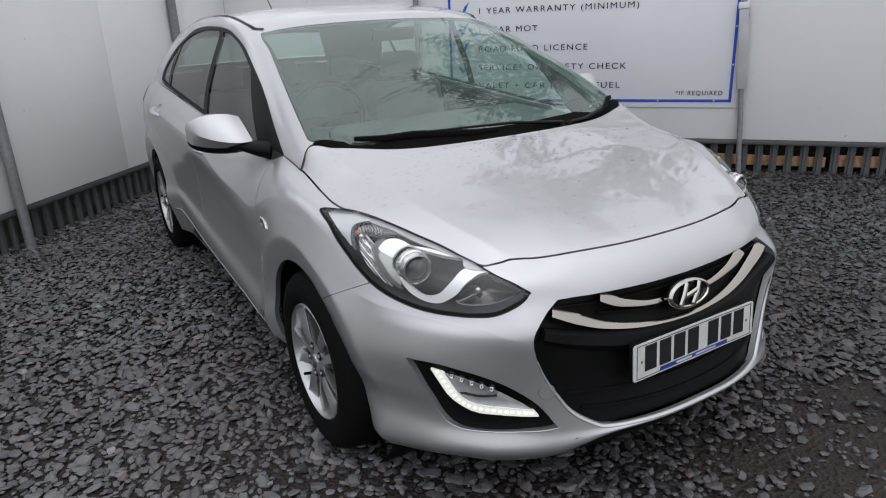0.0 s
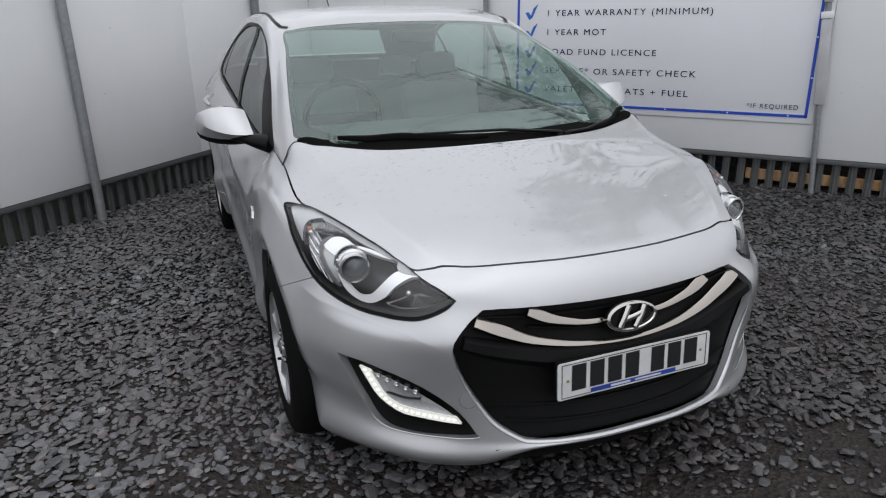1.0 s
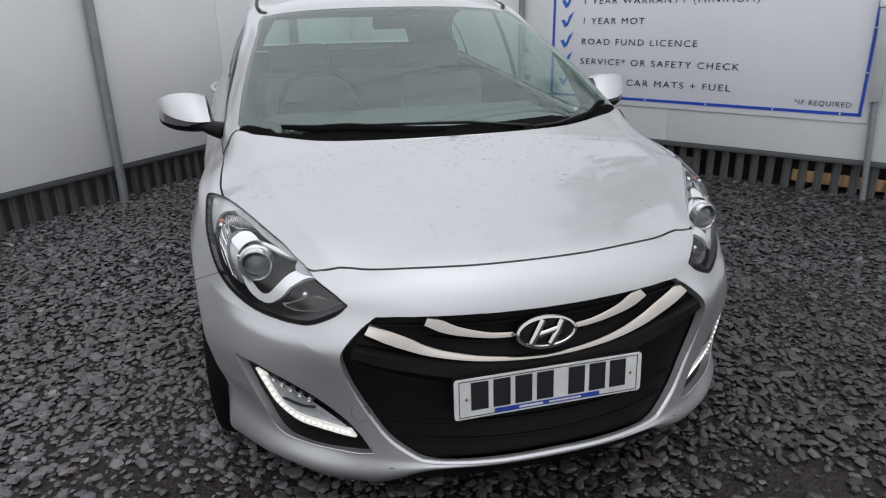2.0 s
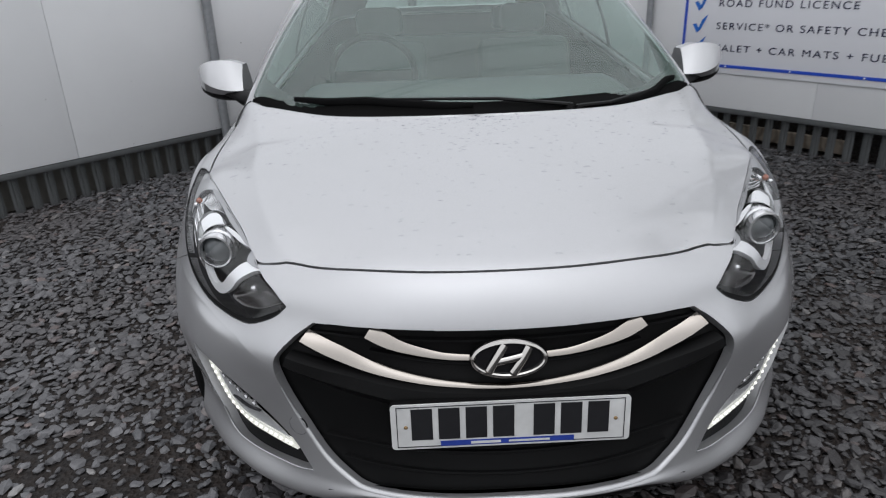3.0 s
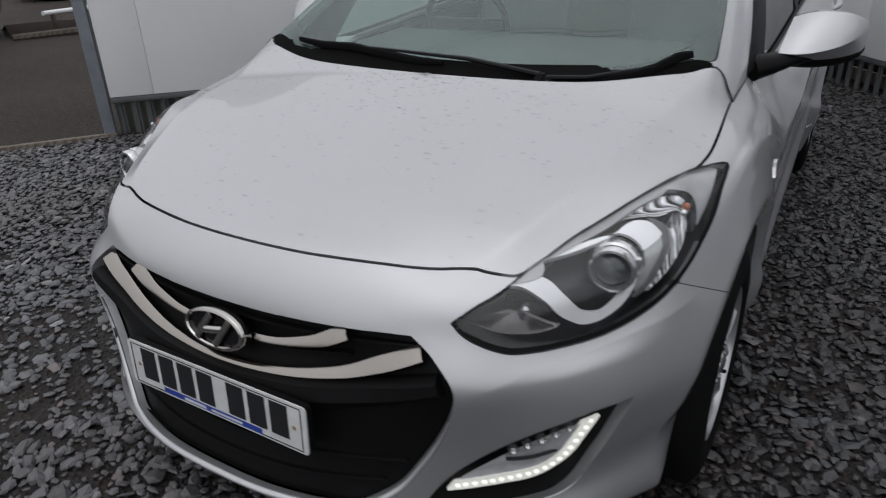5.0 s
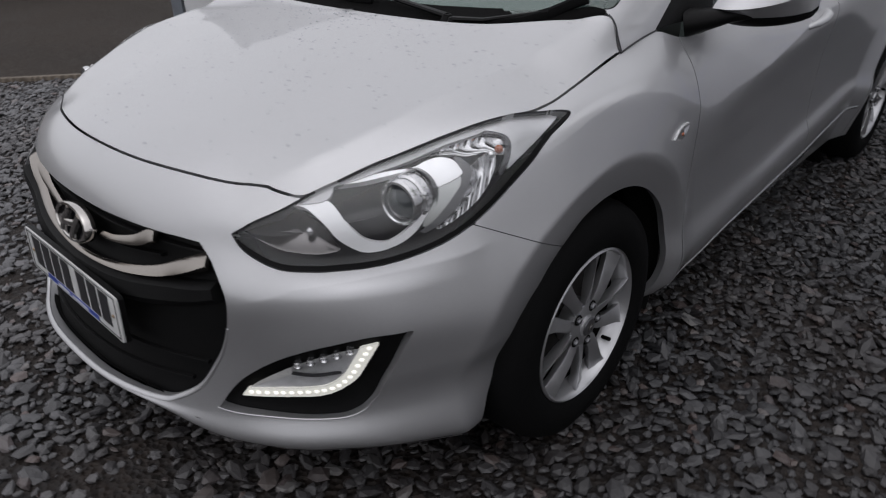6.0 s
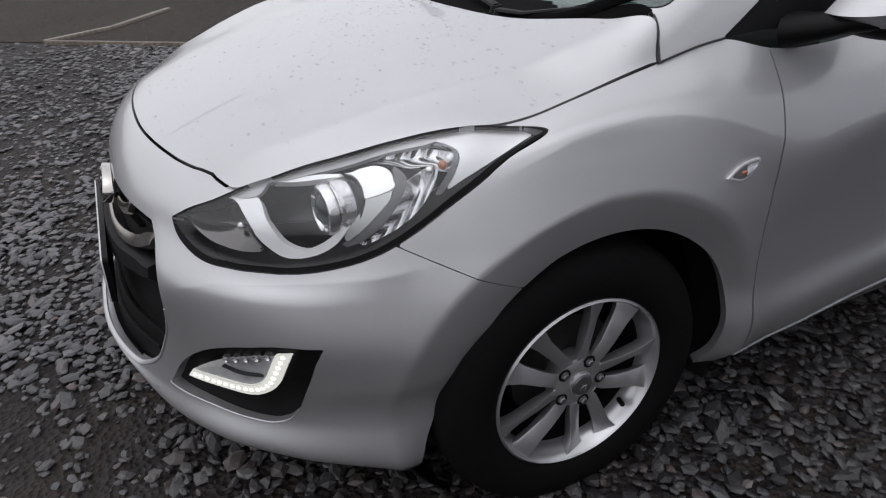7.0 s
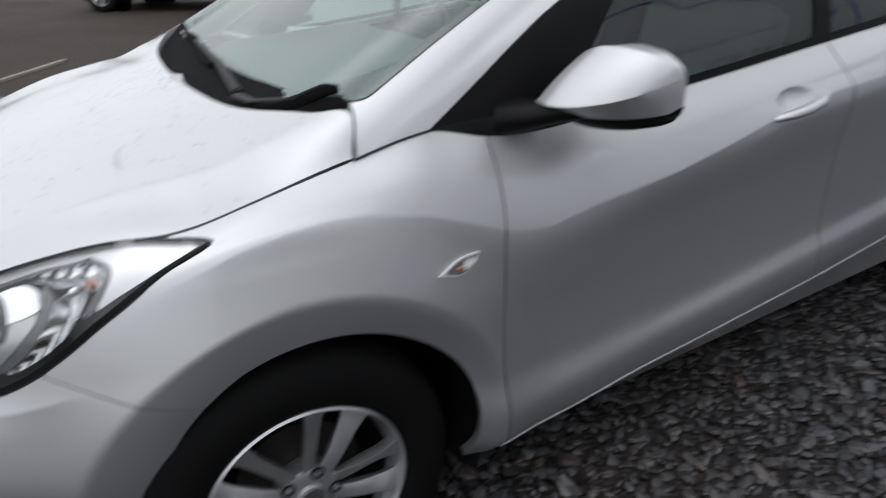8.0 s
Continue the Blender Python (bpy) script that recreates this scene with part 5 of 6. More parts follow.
    part("valve", bm, RUBBER, w)
    return w


for side in (-1, 1):
    for y in (0.0, 2.65):
        wheel(car, side, y)
        bm = bmesh.new()
        lathe(bm, [(0.388, -0.088), (0.396, -0.1), (0.396, -0.28), (0.05, -0.29)], 48, Matrix.Translation((side * 0.86, y, ARCH_Z)) @ Matrix.Diagonal((side, 1, 1, 1)))
        rows = []
        for k in range(25):  # flange behind the trailing edge of the arch
            a = math.radians(-22 + 4.6 * k)
            rows.append([bm.verts.new((side * (0.86 + x), y + r * math.cos(a), ARCH_Z + r * math.sin(a))) for r, x in ((0.425, -0.012), (0.405, -0.05), (0.394, -0.12))])
        for u, v in zip(rows, rows[1:]):
            for j in range(2):
                bm.faces.new((u[j], u[j + 1], v[j + 1], v[j]))
        part("wheel_arch_liner", bm, DARK, car)
bm = bmesh.new()
box(bm, (1.1, 3.7, 0.14), Matrix.Translation((0, 1.35, 0.27)), 0.02)
part("underbody", bm, DARK, car)
# ---- the car: lamps, grille, mirrors, trim ----
SATIN = plain("satin_silver", (0.8, 0.8, 0.81), 0.36, 0.3, scale=5)
MID_GREY = plain("grey_bezel", (0.36, 0.36, 0.37), 0.3, 0.4, scale=6)
SMOKE = plain("dark_chrome", (0.1, 0.1, 0.105), 0.16, 0.9)
CLEAR_PLASTIC = plain("ribbed_reflector", (0.82, 0.82, 0.83), 0.15, 0.5)
PALE_GREY = plain("pale_grey_bezel", (0.42, 0.43, 0.42), 0.25, 0.6, scale=6)
TAIL_SILVER = plain("pale_silver_trim", (0.56, 0.56, 0.57), 0.34, 0.75, scale=5)
ARC_GREY = plain("dark_grey_bezel", (0.1, 0.1, 0.105), 0.35)


def ribbed(name, scale, turn, depth):
    """Bright moulded reflector with fine parallel ribs."""
    m = Mat(name, (0.85, 0.85, 0.86), 0.1, 0.95)
    at, w = m.n.new("ShaderNodeMapping"), m.n.new("ShaderNodeTexWave")
    at.inputs["Rotation"].default_value = turn
    w.inputs["Scale"].default_value, w.inputs["Distortion"].default_value, w.inputs["Detail"].default_value = scale, 1.5, 1.0
    m.l.new(m.co.outputs["Object"], at.inputs[0])
    m.l.new(at.outputs[0], w.inputs["Vector"])
    m.colour(m.ramp(w.outputs["Fac"], (0.1, (0.36, 0.36, 0.37)), (0.6, (0.7, 0.7, 0.71))))
    return m.bump(w.outputs["Fac"], 1.0, depth).m


FLUTED = ribbed("fluted_reflector", 24, (0.6, 0.3, 0.2), 0.006)
RIBBED = ribbed("ribbed_upper_reflector", 42, (0.0, 0.9, 0.8), 0.004)
LAMP_DARK = plain("lamp_housing", (0.02, 0.02, 0.022), 0.3)
AMBER = plain("amber_bulb", (0.34, 0.12, 0.07), 0.25)
RED_LENS = plain("red_lens", (0.35, 0.015, 0.015), 0.12)
LED = glow("daylight_led", (0.6, 0.59, 0.53), 0.3)
PLATE = plain("plate_white_film", (0.55, 0.55, 0.545), 0.25, scale=14)


def skin_frames(points, per=10, corners=()):
    """Places on the skin along a fair line, with the surface's normals and the line's directions."""
    uv = fair(drop(points), per, False, corners)
    p = place(uv)
    e = 0.003
    du, dv = place(uv + (e, 0)) - place(uv - (e, 0)), place(uv + (0, e)) - place(uv - (0, e))
    n = np.cross(du, dv)
    n /= np.linalg.norm(n, axis=1, keepdims=True)
    if n[0][1] > 0 and n[0][0] < 0.9:
        n = -n
    t = np.gradient(p, axis=0)
    t /= np.linalg.norm(t, axis=1, keepdims=True)
    return p, n, t


def ribbon(bm, points, widths, depth, thick, per=10, mirror=False, crown=0.3, tilt=0.0):
    """A bar laid along the skin at some depth under it, with a slightly crowned face."""
    p, n, t = skin_frames(points, per)
    k = np.linspace(0, len(widths) - 1, len(p))
    w = np.interp(k, np.arange(len(widths)), widths)
    rows = []
    for a, b, c, h in zip(p, n, t, w):
        s = np.cross(b, c)
        if s[2] < 0:
            s = -s
        base = a - b * depth
        s, b = s * math.cos(tilt) - b * math.sin(tilt), b * math.cos(tilt) + s * math.sin(tilt)
        q = [base - s * h, base - s * h * 0.5 + b * thick * crown, base + s * h * 0.5 + b * thick * crown, base + s * h, base + s * h - b * thick, base - s * h - b * thick]
        if mirror:
            q = [x * np.array([-1, 1, 1]) for x in q]
        rows.append([bm.verts.new(x) for x in q])
    for u, v in zip(rows, rows[1:]):
        for j in range(6):
            f = (u[j], u[(j + 1) % 6], v[(j + 1) % 6], v[j])
            bm.faces.new(f)
    bm.faces.new(rows[0][::-1])
    bm.faces.new(rows[-1])
    bmesh.ops.recalc_face_normals(bm, faces=bm.faces)
    return bm


def mirror_bm(bm):
    bmesh.ops.scale(bm, vec=(-1, 1, 1), verts=bm.verts)
    bmesh.ops.reverse_faces(bm, faces=bm.faces)
    return bm


def pair(name, make, material, parents, label="", smooth=40):
    """One part on each side of the car."""
    out = []
    for parent, left in zip(parents, (True, False)):
        bm = bmesh.new()
        make(bm)
        out.append(part(name, bm if left else mirror_bm(bm), material, parent, label, smooth))
    return out


def pair_sheet(name, sheet, material, parents, label=""):
    for parent, side in zip(parents, (lambda s: s, flip)):
        sheet_part(name, side(sheet), material, parent, label).visible_shadow = material is not LENS


class Patch:
    """A finely meshed piece of the skin round some points, on which outlines are drawn."""

    def __init__(self, points, margin=0.02, step=0.0025):
        uv = drop(points)
        (u0, v0), (u1, v1) = uv.min(0) - margin, uv.max(0) + margin
        gu_, gv_ = np.arange(u0, u1, step), np.arange(v0, v1, step)
        a, b = np.meshgrid(gu_, gv_)
        self.uv = np.c_[a.ravel(), b.ravel()]
        v = place(self.uv)
        f = grid_tris(len(gu_), len(gv_))
        n = vertex_normals(v, f)
        if n[len(n) // 2][1] > 0:
            f, n = f[:, ::-1], -n
        self.sheet = v, n, f

    def field(self, points, corners=()):
        """Signed distance to a closed outline, positive inside it."""
        uv = fair(drop(points), 8, True, corners)
        at = place(uv)
        sign = np.where(inside(uv, self.uv[:, 0], self.uv[:, 1]), 1.0, -1.0)
        return sign * dist(self.sheet[0], dense(np.concatenate([at, at[:1]])))

    def plate(self, points, depth, thick, corners=(), grow=0.0):
        """A moulded plate of that outline, sunk under the skin."""
        return folded(sunk(clip(self.sheet, self.field(points, corners) + grow), depth), thick)

    def bowl(self, points, rim, deep, corners=()):
        """A dish of that outline: its rim at one depth, its middle deeper."""
        val = self.field(points, corners)
        v, n, f = self.sheet
        k = np.clip(val / max(val.max(), 1e-6), 0, 1)
        w = v - n * (rim + deep * (1 - (1 - k) ** 2))[:, None]
        return clip((w, vertex_normals(w, f), f), val)


lamps = []
for k in range(2):
    lamp = new("headlamp")
    lamp.parent = car
    lamp["label"] = "clear headlamp with silver swirl trim, unlit"
    lamps.append(lamp)
bucket = clip(SKIN, in_lamp + 0.002)
rim = folded(bucket, 0.075)
pair_sheet("housing", join(sunk(bucket, 0.073), (rim[0], rim[1], rim[2][len(bucket[2]):])), LAMP_DARK, lamps)
pair_sheet("lens", clip(SKIN, in_lamp - 0.003), LENS, lamps, "clear moulded lens")
upper = z_ - np.interp(y_, (-0.68, -0.6, -0.4, -0.2, -0.1), (0.685, 0.70, 0.745, 0.825, 0.852))
low_side = np.clip(0.5 - upper / 0.03, 0, 1)
pair_sheet("seal", sunk(clip(SKIN, np.minimum(in_lamp - 0.001, 0.0025 + 0.0085 * low_side - in_lamp)), -0.0012), BLACK, lamps)
LP = Patch(LAMP_TOP + LAMP_LOW)
SWIRL = [(0.486, -0.684, 0.67), (0.523, -0.637, 0.701), (0.546, -0.605, 0.714), (0.574, -0.584, 0.717), (0.612, -0.577, 0.7), (0.648, -0.568, 0.664), (0.671, -0.55, 0.641), (0.693, -0.53, 0.63), (0.719, -0.497, 0.634), (0.742, -0.461, 0.652), (0.753, -0.435, 0.679), (0.755, -0.412, 0.717), (0.742, -0.396, 0.746), (0.724, -0.391, 0.762), (0.7, -0.402, 0.768), (0.721, -0.4, 0.758), (0.739, -0.404, 0.743), (0.748, -0.42, 0.718), (0.744, -0.444, 0.684), (0.734, -0.468, 0.663), (0.718, -0.495, 0.648), (0.698, -0.517, 0.65), (0.679, -0.534, 0.664), (0.655, -0.545, 0.693), (0.619, -0.544, 0.721), (0.603, -0.548, 0.726), (0.586, -0.566, 0.723), (0.565, -0.585, 0.721), (0.529, -0.614, 0.715)]
ARM = [(0.594, -0.522, 0.745), (0.628, -0.475, 0.757), (0.667, -0.427, 0.769), (0.692, -0.4, 0.773), (0.703, -0.376, 0.781), (0.718, -0.355, 0.786), (0.741, -0.341, 0.783), (0.76, -0.341, 0.772), (0.771, -0.347, 0.76), (0.753, -0.389, 0.742), (0.742, -0.396, 0.746), (0.724, -0.391, 0.762), (0.7, -0.399, 0.769), (0.686, -0.414, 0.766), (0.641, -0.471, 0.753)]
CHEEK = [(0.743, -0.396, 0.746), (0.753, -0.389, 0.743), (0.77, -0.347, 0.761), (0.78, -0.359, 0.741), (0.778, -0.383, 0.714), (0.769, -0.41, 0.685), (0.758, -0.434, 0.666), (0.755, -0.435, 0.679), (0.757, -0.411, 0.717)]
INNER_ARC = [(0.738, -0.333, 0.789), (0.756, -0.325, 0.785), (0.775, -0.325, 0.773), (0.79, -0.341, 0.746), (0.79, -0.37, 0.705), (0.775, -0.407, 0.671), (0.759, -0.436, 0.656), (0.752, -0.443, 0.661), (0.767, -0.415, 0.68), (0.777, -0.385, 0.711), (0.78, -0.362, 0.738), (0.77, -0.346, 0.761), (0.759, -0.34, 0.773)]
INDICATOR = [(0.773, -0.324, 0.774), (0.781, -0.282, 0.795), (0.798, -0.274, 0.789), (0.813, -0.287, 0.764), (0.815, -0.311, 0.729), (0.808, -0.341, 0.702), (0.796, -0.373, 0.681), (0.776, -0.411, 0.661), (0.769, -0.418, 0.666), (0.777, -0.404, 0.671), (0.791, -0.37, 0.704), (0.79, -0.341, 0.746)]
FLUTES = [(0.663, -0.402, 0.783), (0.703, -0.326, 0.808), (0.743, -0.264, 0.823), (0.773, -0.233, 0.822), (0.797, -0.234, 0.807), (0.809, -0.253, 0.789), (0.797, -0.273, 0.789), (0.78, -0.282, 0.796), (0.756, -0.315, 0.79), (0.734, -0.33, 0.793), (0.709, -0.351, 0.792)]
SMOKE_RING = [(0.731, -0.28, 0.82), (0.77, -0.231, 0.824), (0.8, -0.228, 0.807), (0.818, -0.246, 0.781), (0.823, -0.276, 0.748), (0.819, -0.285, 0.751), (0.809, -0.257, 0.787), (0.797, -0.242, 0.805), (0.778, -0.24, 0.817), (0.748, -0.267, 0.819)]
TAIL = [(0.716, -0.294, 0.813), (0.744, -0.238, 0.825), (0.776, -0.165, 0.831), (0.795, -0.118, 0.829), (0.815, -0.102, 0.824), (0.826, -0.184, 0.795), (0.826, -0.249, 0.766), (0.824, -0.263, 0.758), (0.817, -0.244, 0.784), (0.803, -0.23, 0.804), (0.784, -0.231, 0.817), (0.75, -0.255, 0.824)]
UPPER_BEZEL = [(0.537, -0.593, 0.725), (0.553, -0.57, 0.733), (0.616, -0.466, 0.767), (0.665, -0.386, 0.791), (0.71, -0.302, 0.818), (0.751, -0.256, 0.823), (0.743, -0.276, 0.817), (0.711, -0.329, 0.803), (0.672, -0.404, 0.778), (0.628, -0.474, 0.757), (0.595, -0.521, 0.745), (0.603, -0.547, 0.727), (0.565, -0.583, 0.721)]
BEAM_EDGE = [(0.496, -0.677, 0.673), (0.523, -0.636, 0.702), (0.546, -0.604, 0.715), (0.575, -0.587, 0.715), (0.609, -0.582, 0.698), (0.645, -0.572, 0.66), (0.66, -0.564, 0.638), (0.653, -0.573, 0.632), (0.62, -0.608, 0.63), (0.568, -0.65, 0.642)]
pair_sheet("swirl_trim", LP.plate(SWIRL, 0.012, 0.014, (0, 14)), SATIN, lamps, "satin silver swirl")
pair_sheet("swirl_arm", LP.plate(ARM, 0.0115, 0.014, (0, 9)), SATIN, lamps, "satin silver swirl")
pair_sheet("cheek", LP.plate(CHEEK, 0.014, 0.01, (2, 6)), PALE_GREY, lamps, "grey glossy cheek")
pair_sheet("inner_arc", LP.plate(INNER_ARC, 0.016, 0.01, (6, 7)), ARC_GREY, lamps, "dark grey inner bezel")
pair_sheet("indicator_reflector", LP.bowl(INDICATOR, 0.018, 0.014, (0, 8)), FLUTED, lamps, "bright ribbed indicator reflector")
pair_sheet("upper_reflector", LP.bowl(FLUTES, 0.02, 0.012, (0, 6)), RIBBED, lamps, "ribbed upper reflector")
pair_sheet("arc_trim", LP.plate(SMOKE_RING, 0.013, 0.012, (0, 4)), SMOKE, lamps)
pair_sheet("tail_trim", LP.plate(TAIL, 0.012, 0.008, (0, 4, 7), 0.002), TAIL_SILVER, lamps, "pale silver inner trim")
pair_sheet("upper_bezel", LP.plate(UPPER_BEZEL, 0.010, 0.008, (0, 5, 10), 0.002), MID_GREY, lamps, "smoky grey bezel")
pair_sheet("beam_reflector", LP.bowl(BEAM_EDGE, 0.018, 0.035, (0, 6)), plain("beam_bowl_silver", (0.12, 0.115, 0.115), 0.14, 0.9, scale=14), lamps, "dark chrome main beam bowl")


def at_lamp(x, y, z, turn=-90):
    return Matrix.Translation((x, y, z)) @ pose(0, 0, 0, 0, 0, turn)


PROJ = at_lamp(0.704, -0.45, 0.741, -84)
BRIGHT = plain("polished_reflector", (0.66, 0.66, 0.67), 0.18, 0.9)
pair("projector_bowl", lambda bm: lathe(bm, [(0.054, -0.045), (0.052, -0.06), (0.045, -0.07), (0.02, -0.07)], 40, PROJ), SMOKE, lamps)
pair("projector_ring", lambda bm: lathe(bm, [(0.0345, -0.004), (0.036, 0.002), (0.039, 0.006), (0.0435, 0.005), (0.0465, -0.003), (0.0465, -0.012), (0.043, -0.016), (0.045, -0.04)], 40, PROJ), BRIGHT, lamps, "chrome projector ring")
pair("projector_lens", lambda bm: lathe(bm, [(0.0001, 0.014), (0.012, 0.012), (0.023, 0.006), (0.031, -0.003), (0.0348, -0.008)], 40, PROJ), plain("thick_glass", (0.06, 0.066, 0.07), 0.03), lamps, "dark glass projector lens")
pair("indicator_bulb", lambda bm: bmesh.ops.create_uvsphere(bm, u_segments=14, v_segments=10, radius=0.0085, matrix=Matrix.Translation((0.789, -0.258, 0.816))), AMBER, lamps, "amber bulb")
pair("bulb_cap", lambda bm: bmesh.ops.create_uvsphere(bm, u_segments=12, v_segments=8, radius=0.0075, matrix=Matrix.Translation((0.79, -0.283, 0.812))), BRIGHT, lamps)
pair("beam_bulb", lambda bm: bmesh.ops.create_uvsphere(bm, u_segments=12, v_segments=8, radius=0.009, matrix=Matrix.Translation((0.585, -0.575, 0.69))), BRIGHT, lamps)


def shroud(bm):
    for dz in (0.018, -0.012):
        tube(bm, [PROJ @ Vector((-0.024, 0.03, dz)), PROJ @ Vector((-0.024, 0.05, dz + 0.004))], 0.004, 8)
    lathe(bm, [(0.0445, -0.02), (0.049, -0.024), (0.05, -0.06)], 24, PROJ)


pair("shroud", shroud, BRIGHT, lamps)

# fog lamps with lit daytime strips
fogs = []
for k in range(2):
    fog = new("fog_lamp")
    fog.parent = car
    fog["label"] = "fog lamp in black surround with lit white daytime strip"
    fogs.append(fog)
cut = clip(SKIN, in_fog + 0.002)
rim = folded(cut, 0.045)
pair_sheet("surround", join(sunk(cut, 0.024), (rim[0], rim[1], rim[2][len(cut[2]):])), BLACK, fogs, "black plastic surround")
FP = Patch(FOG)
STRIP_EDGE = [(0.5, -0.738, 0.303), (0.545, -0.705, 0.302), (0.596, -0.666, 0.305), (0.636, -0.634, 0.31), (0.667, -0.609, 0.326), (0.695, -0.589, 0.354), (0.714, -0.576, 0.388), (0.742, -0.556, 0.452), (0.717, -0.584, 0.444), (0.694, -0.599, 0.395), (0.681, -0.608, 0.371), (0.662, -0.622, 0.35), (0.636, -0.641, 0.338), (0.573, -0.687, 0.329), (0.513, -0.73, 0.323)]
STRIP = [(0.731, -0.569, 0.448), (0.704, -0.588, 0.391), (0.688, -0.598, 0.362), (0.665, -0.615, 0.337), (0.636, -0.638, 0.324), (0.572, -0.687, 0.315), (0.51, -0.731, 0.313)]
FOG_GLASS = [(0.512, -0.731, 0.32), (0.572, -0.688, 0.326), (0.634, -0.642, 0.336), (0.66, -0.622, 0.347), (0.68, -0.608, 0.368), (0.693, -0.599, 0.393), (0.716, -0.585, 0.442), (0.675, -0.623, 0.429), (0.601, -0.677, 0.39), (0.541, -0.713, 0.346)]
pair_sheet("day_strip", FP.plate(STRIP_EDGE, 0.010, 0.008, (0, 7, 8, 14)), LED, fogs, "lit white daytime strip")
bm = bmesh.new()
bmesh.ops.create_uvsphere(bm, u_segments=10, v_segments=6, radius=0.0058, matrix=Matrix.Diagonal((1, 1, 0.8, 1)))
bead_mesh = bpy.data.meshes.new("led")
bm.to_mesh(bead_mesh)
bm.free()
bead_mesh.materials.append(glow("led_bead", (0.9, 0.88, 0.8), 0.36))
p, n, t = skin_frames(STRIP, 24)
run = np.r_[0, np.cumsum(np.linalg.norm(np.diff(p, axis=0), axis=1))]
spots = [np.abs(run - d).argmin() for d in np.arange(0.006, run[-1] - 0.004, 0.0178)]
for fog, s in zip(fogs, (1, -1)):
    for k in spots:
        ob = new("led", bead_mesh)
        ob.parent = fog
        ob.location = (p[k] - n[k] * 0.011) * np.array([s, 1, 1])
pair_sheet("reflector", FP.bowl(FOG_GLASS, 0.012, 0.012, (0, 6)), plain("fog_reflector_grey", (0.55, 0.55, 0.56), 0.28, 0.45), fogs, "grey fog lamp reflector")


def fog_facets(bm):
    """A row of small bright faceted cups along the upper edge."""
    for k in range(5):
        s = k / 4
        c, nn, _ = skin_frames([(0.612 + 0.088 * s, -0.668 + 0.07 * s, 0.391 + 0.038 * s), (0.618 + 0.088 * s, -0.664 + 0.07 * s, 0.393 + 0.038 * s)], 1)
        turn = Vector(nn[0]).to_track_quat("X", "Z").to_matrix().to_4x4()
        lathe(bm, [(0.002, -0.002), (0.006, 0.003), (0.0095, 0.001), (0.011, -0.008)], 6, Matrix.Translation(Vector(c[0] - nn[0] * 0.016)) @ turn)


pair("facet", fog_facets, BRIGHT, fogs, "row of bright facets")
pair("divider", lambda bm: ribbon(bm, [(0.6, -0.677, 0.37), (0.64, -0.648, 0.366), (0.683, -0.612, 0.376)], (0.0015, 0.0015, 0.0015), 0.014, 0.006, 8), INK, fogs)
pair_sheet("fog_lens", sunk(clip(FP.sheet, FP.field(FOG_GLASS, (0, 6))), 0.009), LENS, fogs)

pair("bright_edge", lambda bm: ribbon(bm, FOG[7:15], (0.0015, 0.0022, 0.0022, 0.0022, 0.0022, 0.0022, 0.002, 0.0012), -0.001, 0.004, 10, tilt=0.5), PAINT, fogs, "silver lower edge")

# grille
MATT = plain("matt_black_plastic", (0.004, 0.004, 0.0042), 0.55, grain=0.2, scale=200, shine=0.12)
grille = new("grille")
grille.parent = car
grille["label"] = "black radiator grille with two chrome bars"
sheet_part("backing", both(sunk(clip(SKIN, in_grille + 0.004), 0.03)), MATT, grille)


def across(bm, half, widths, depth, thick, per=8, crown=0.3, tilt=0.0):
    """A bar that runs across the middle: a half line and its mirror image."""
    pts = half
    for m in (False, True):
        ribbon(bm, pts, widths, depth, thick, per, m, crown, tilt)
    return bm


bm = bmesh.new()
across(bm, [(0.0, -0.815, 0.513), (0.1, -0.809, 0.517), (0.2, -0.793, 0.527), (0.3, -0.772, 0.549), (0.375, -0.75, 0.578), (0.447, -0.722, 0.609)], (0.006, 0.007, 0.0098, 0.0132, 0.0168, 0.018), 0.006, 0.014, 8, 0.12, 0.5)
BAR = Mat("warm_satin_chrome", (0.31, 0.285, 0.26), 0.17, 1.0).m
part("chrome_bar", bm, BAR, grille, "wide curved chrome bar")
for m in (False, True):
    bm = bmesh.new()
    ribbon(bm, [(0.075, -0.792, 0.572), (0.146, -0.788, 0.577), (0.22, -0.775, 0.593), (0.262, -0.768, 0.609), (0.302, -0.756, 0.63)], (0.0065, 0.0075, 0.011, 0.015, 0.017), 0.006, 0.012, 10, m, 0.12, 0.5)
    part("chrome_bar", bm, BAR, grille, "short curved chrome bar")
bm = bmesh.new()
across(bm, [(0.0, -0.828, 0.487), (0.2, -0.813, 0.494), (0.367, -0.773, 0.521), (0.49, -0.735, 0.556)], (0.03, 0.03, 0.028, 0.02), 0.012, 0.02, crown=0.9)
part("cross_beam", bm, MATT, grille)
for z, half in ((0.315, 0.38), (0.365, 0.43)):
    bm = bmesh.new()
    across(bm, [(0.0, -0.87, z), (half * 0.5, -0.85, z), (half, -0.78, z)], (0.004, 0.004, 0.004), 0.024, 0.012)
    part("slat", bm, MATT, grille)
for z, half in ((0.605, 0.45), (0.555, 0.3)):
    bm = bmesh.new()
    across(bm, [(0.0, -0.79, z), (half * 0.5, -0.78, z + 0.004), (half, -0.73, z + 0.02)], (0.004, 0.004, 0.004), 0.02, 0.015)
    part("slat", bm, MATT, grille)

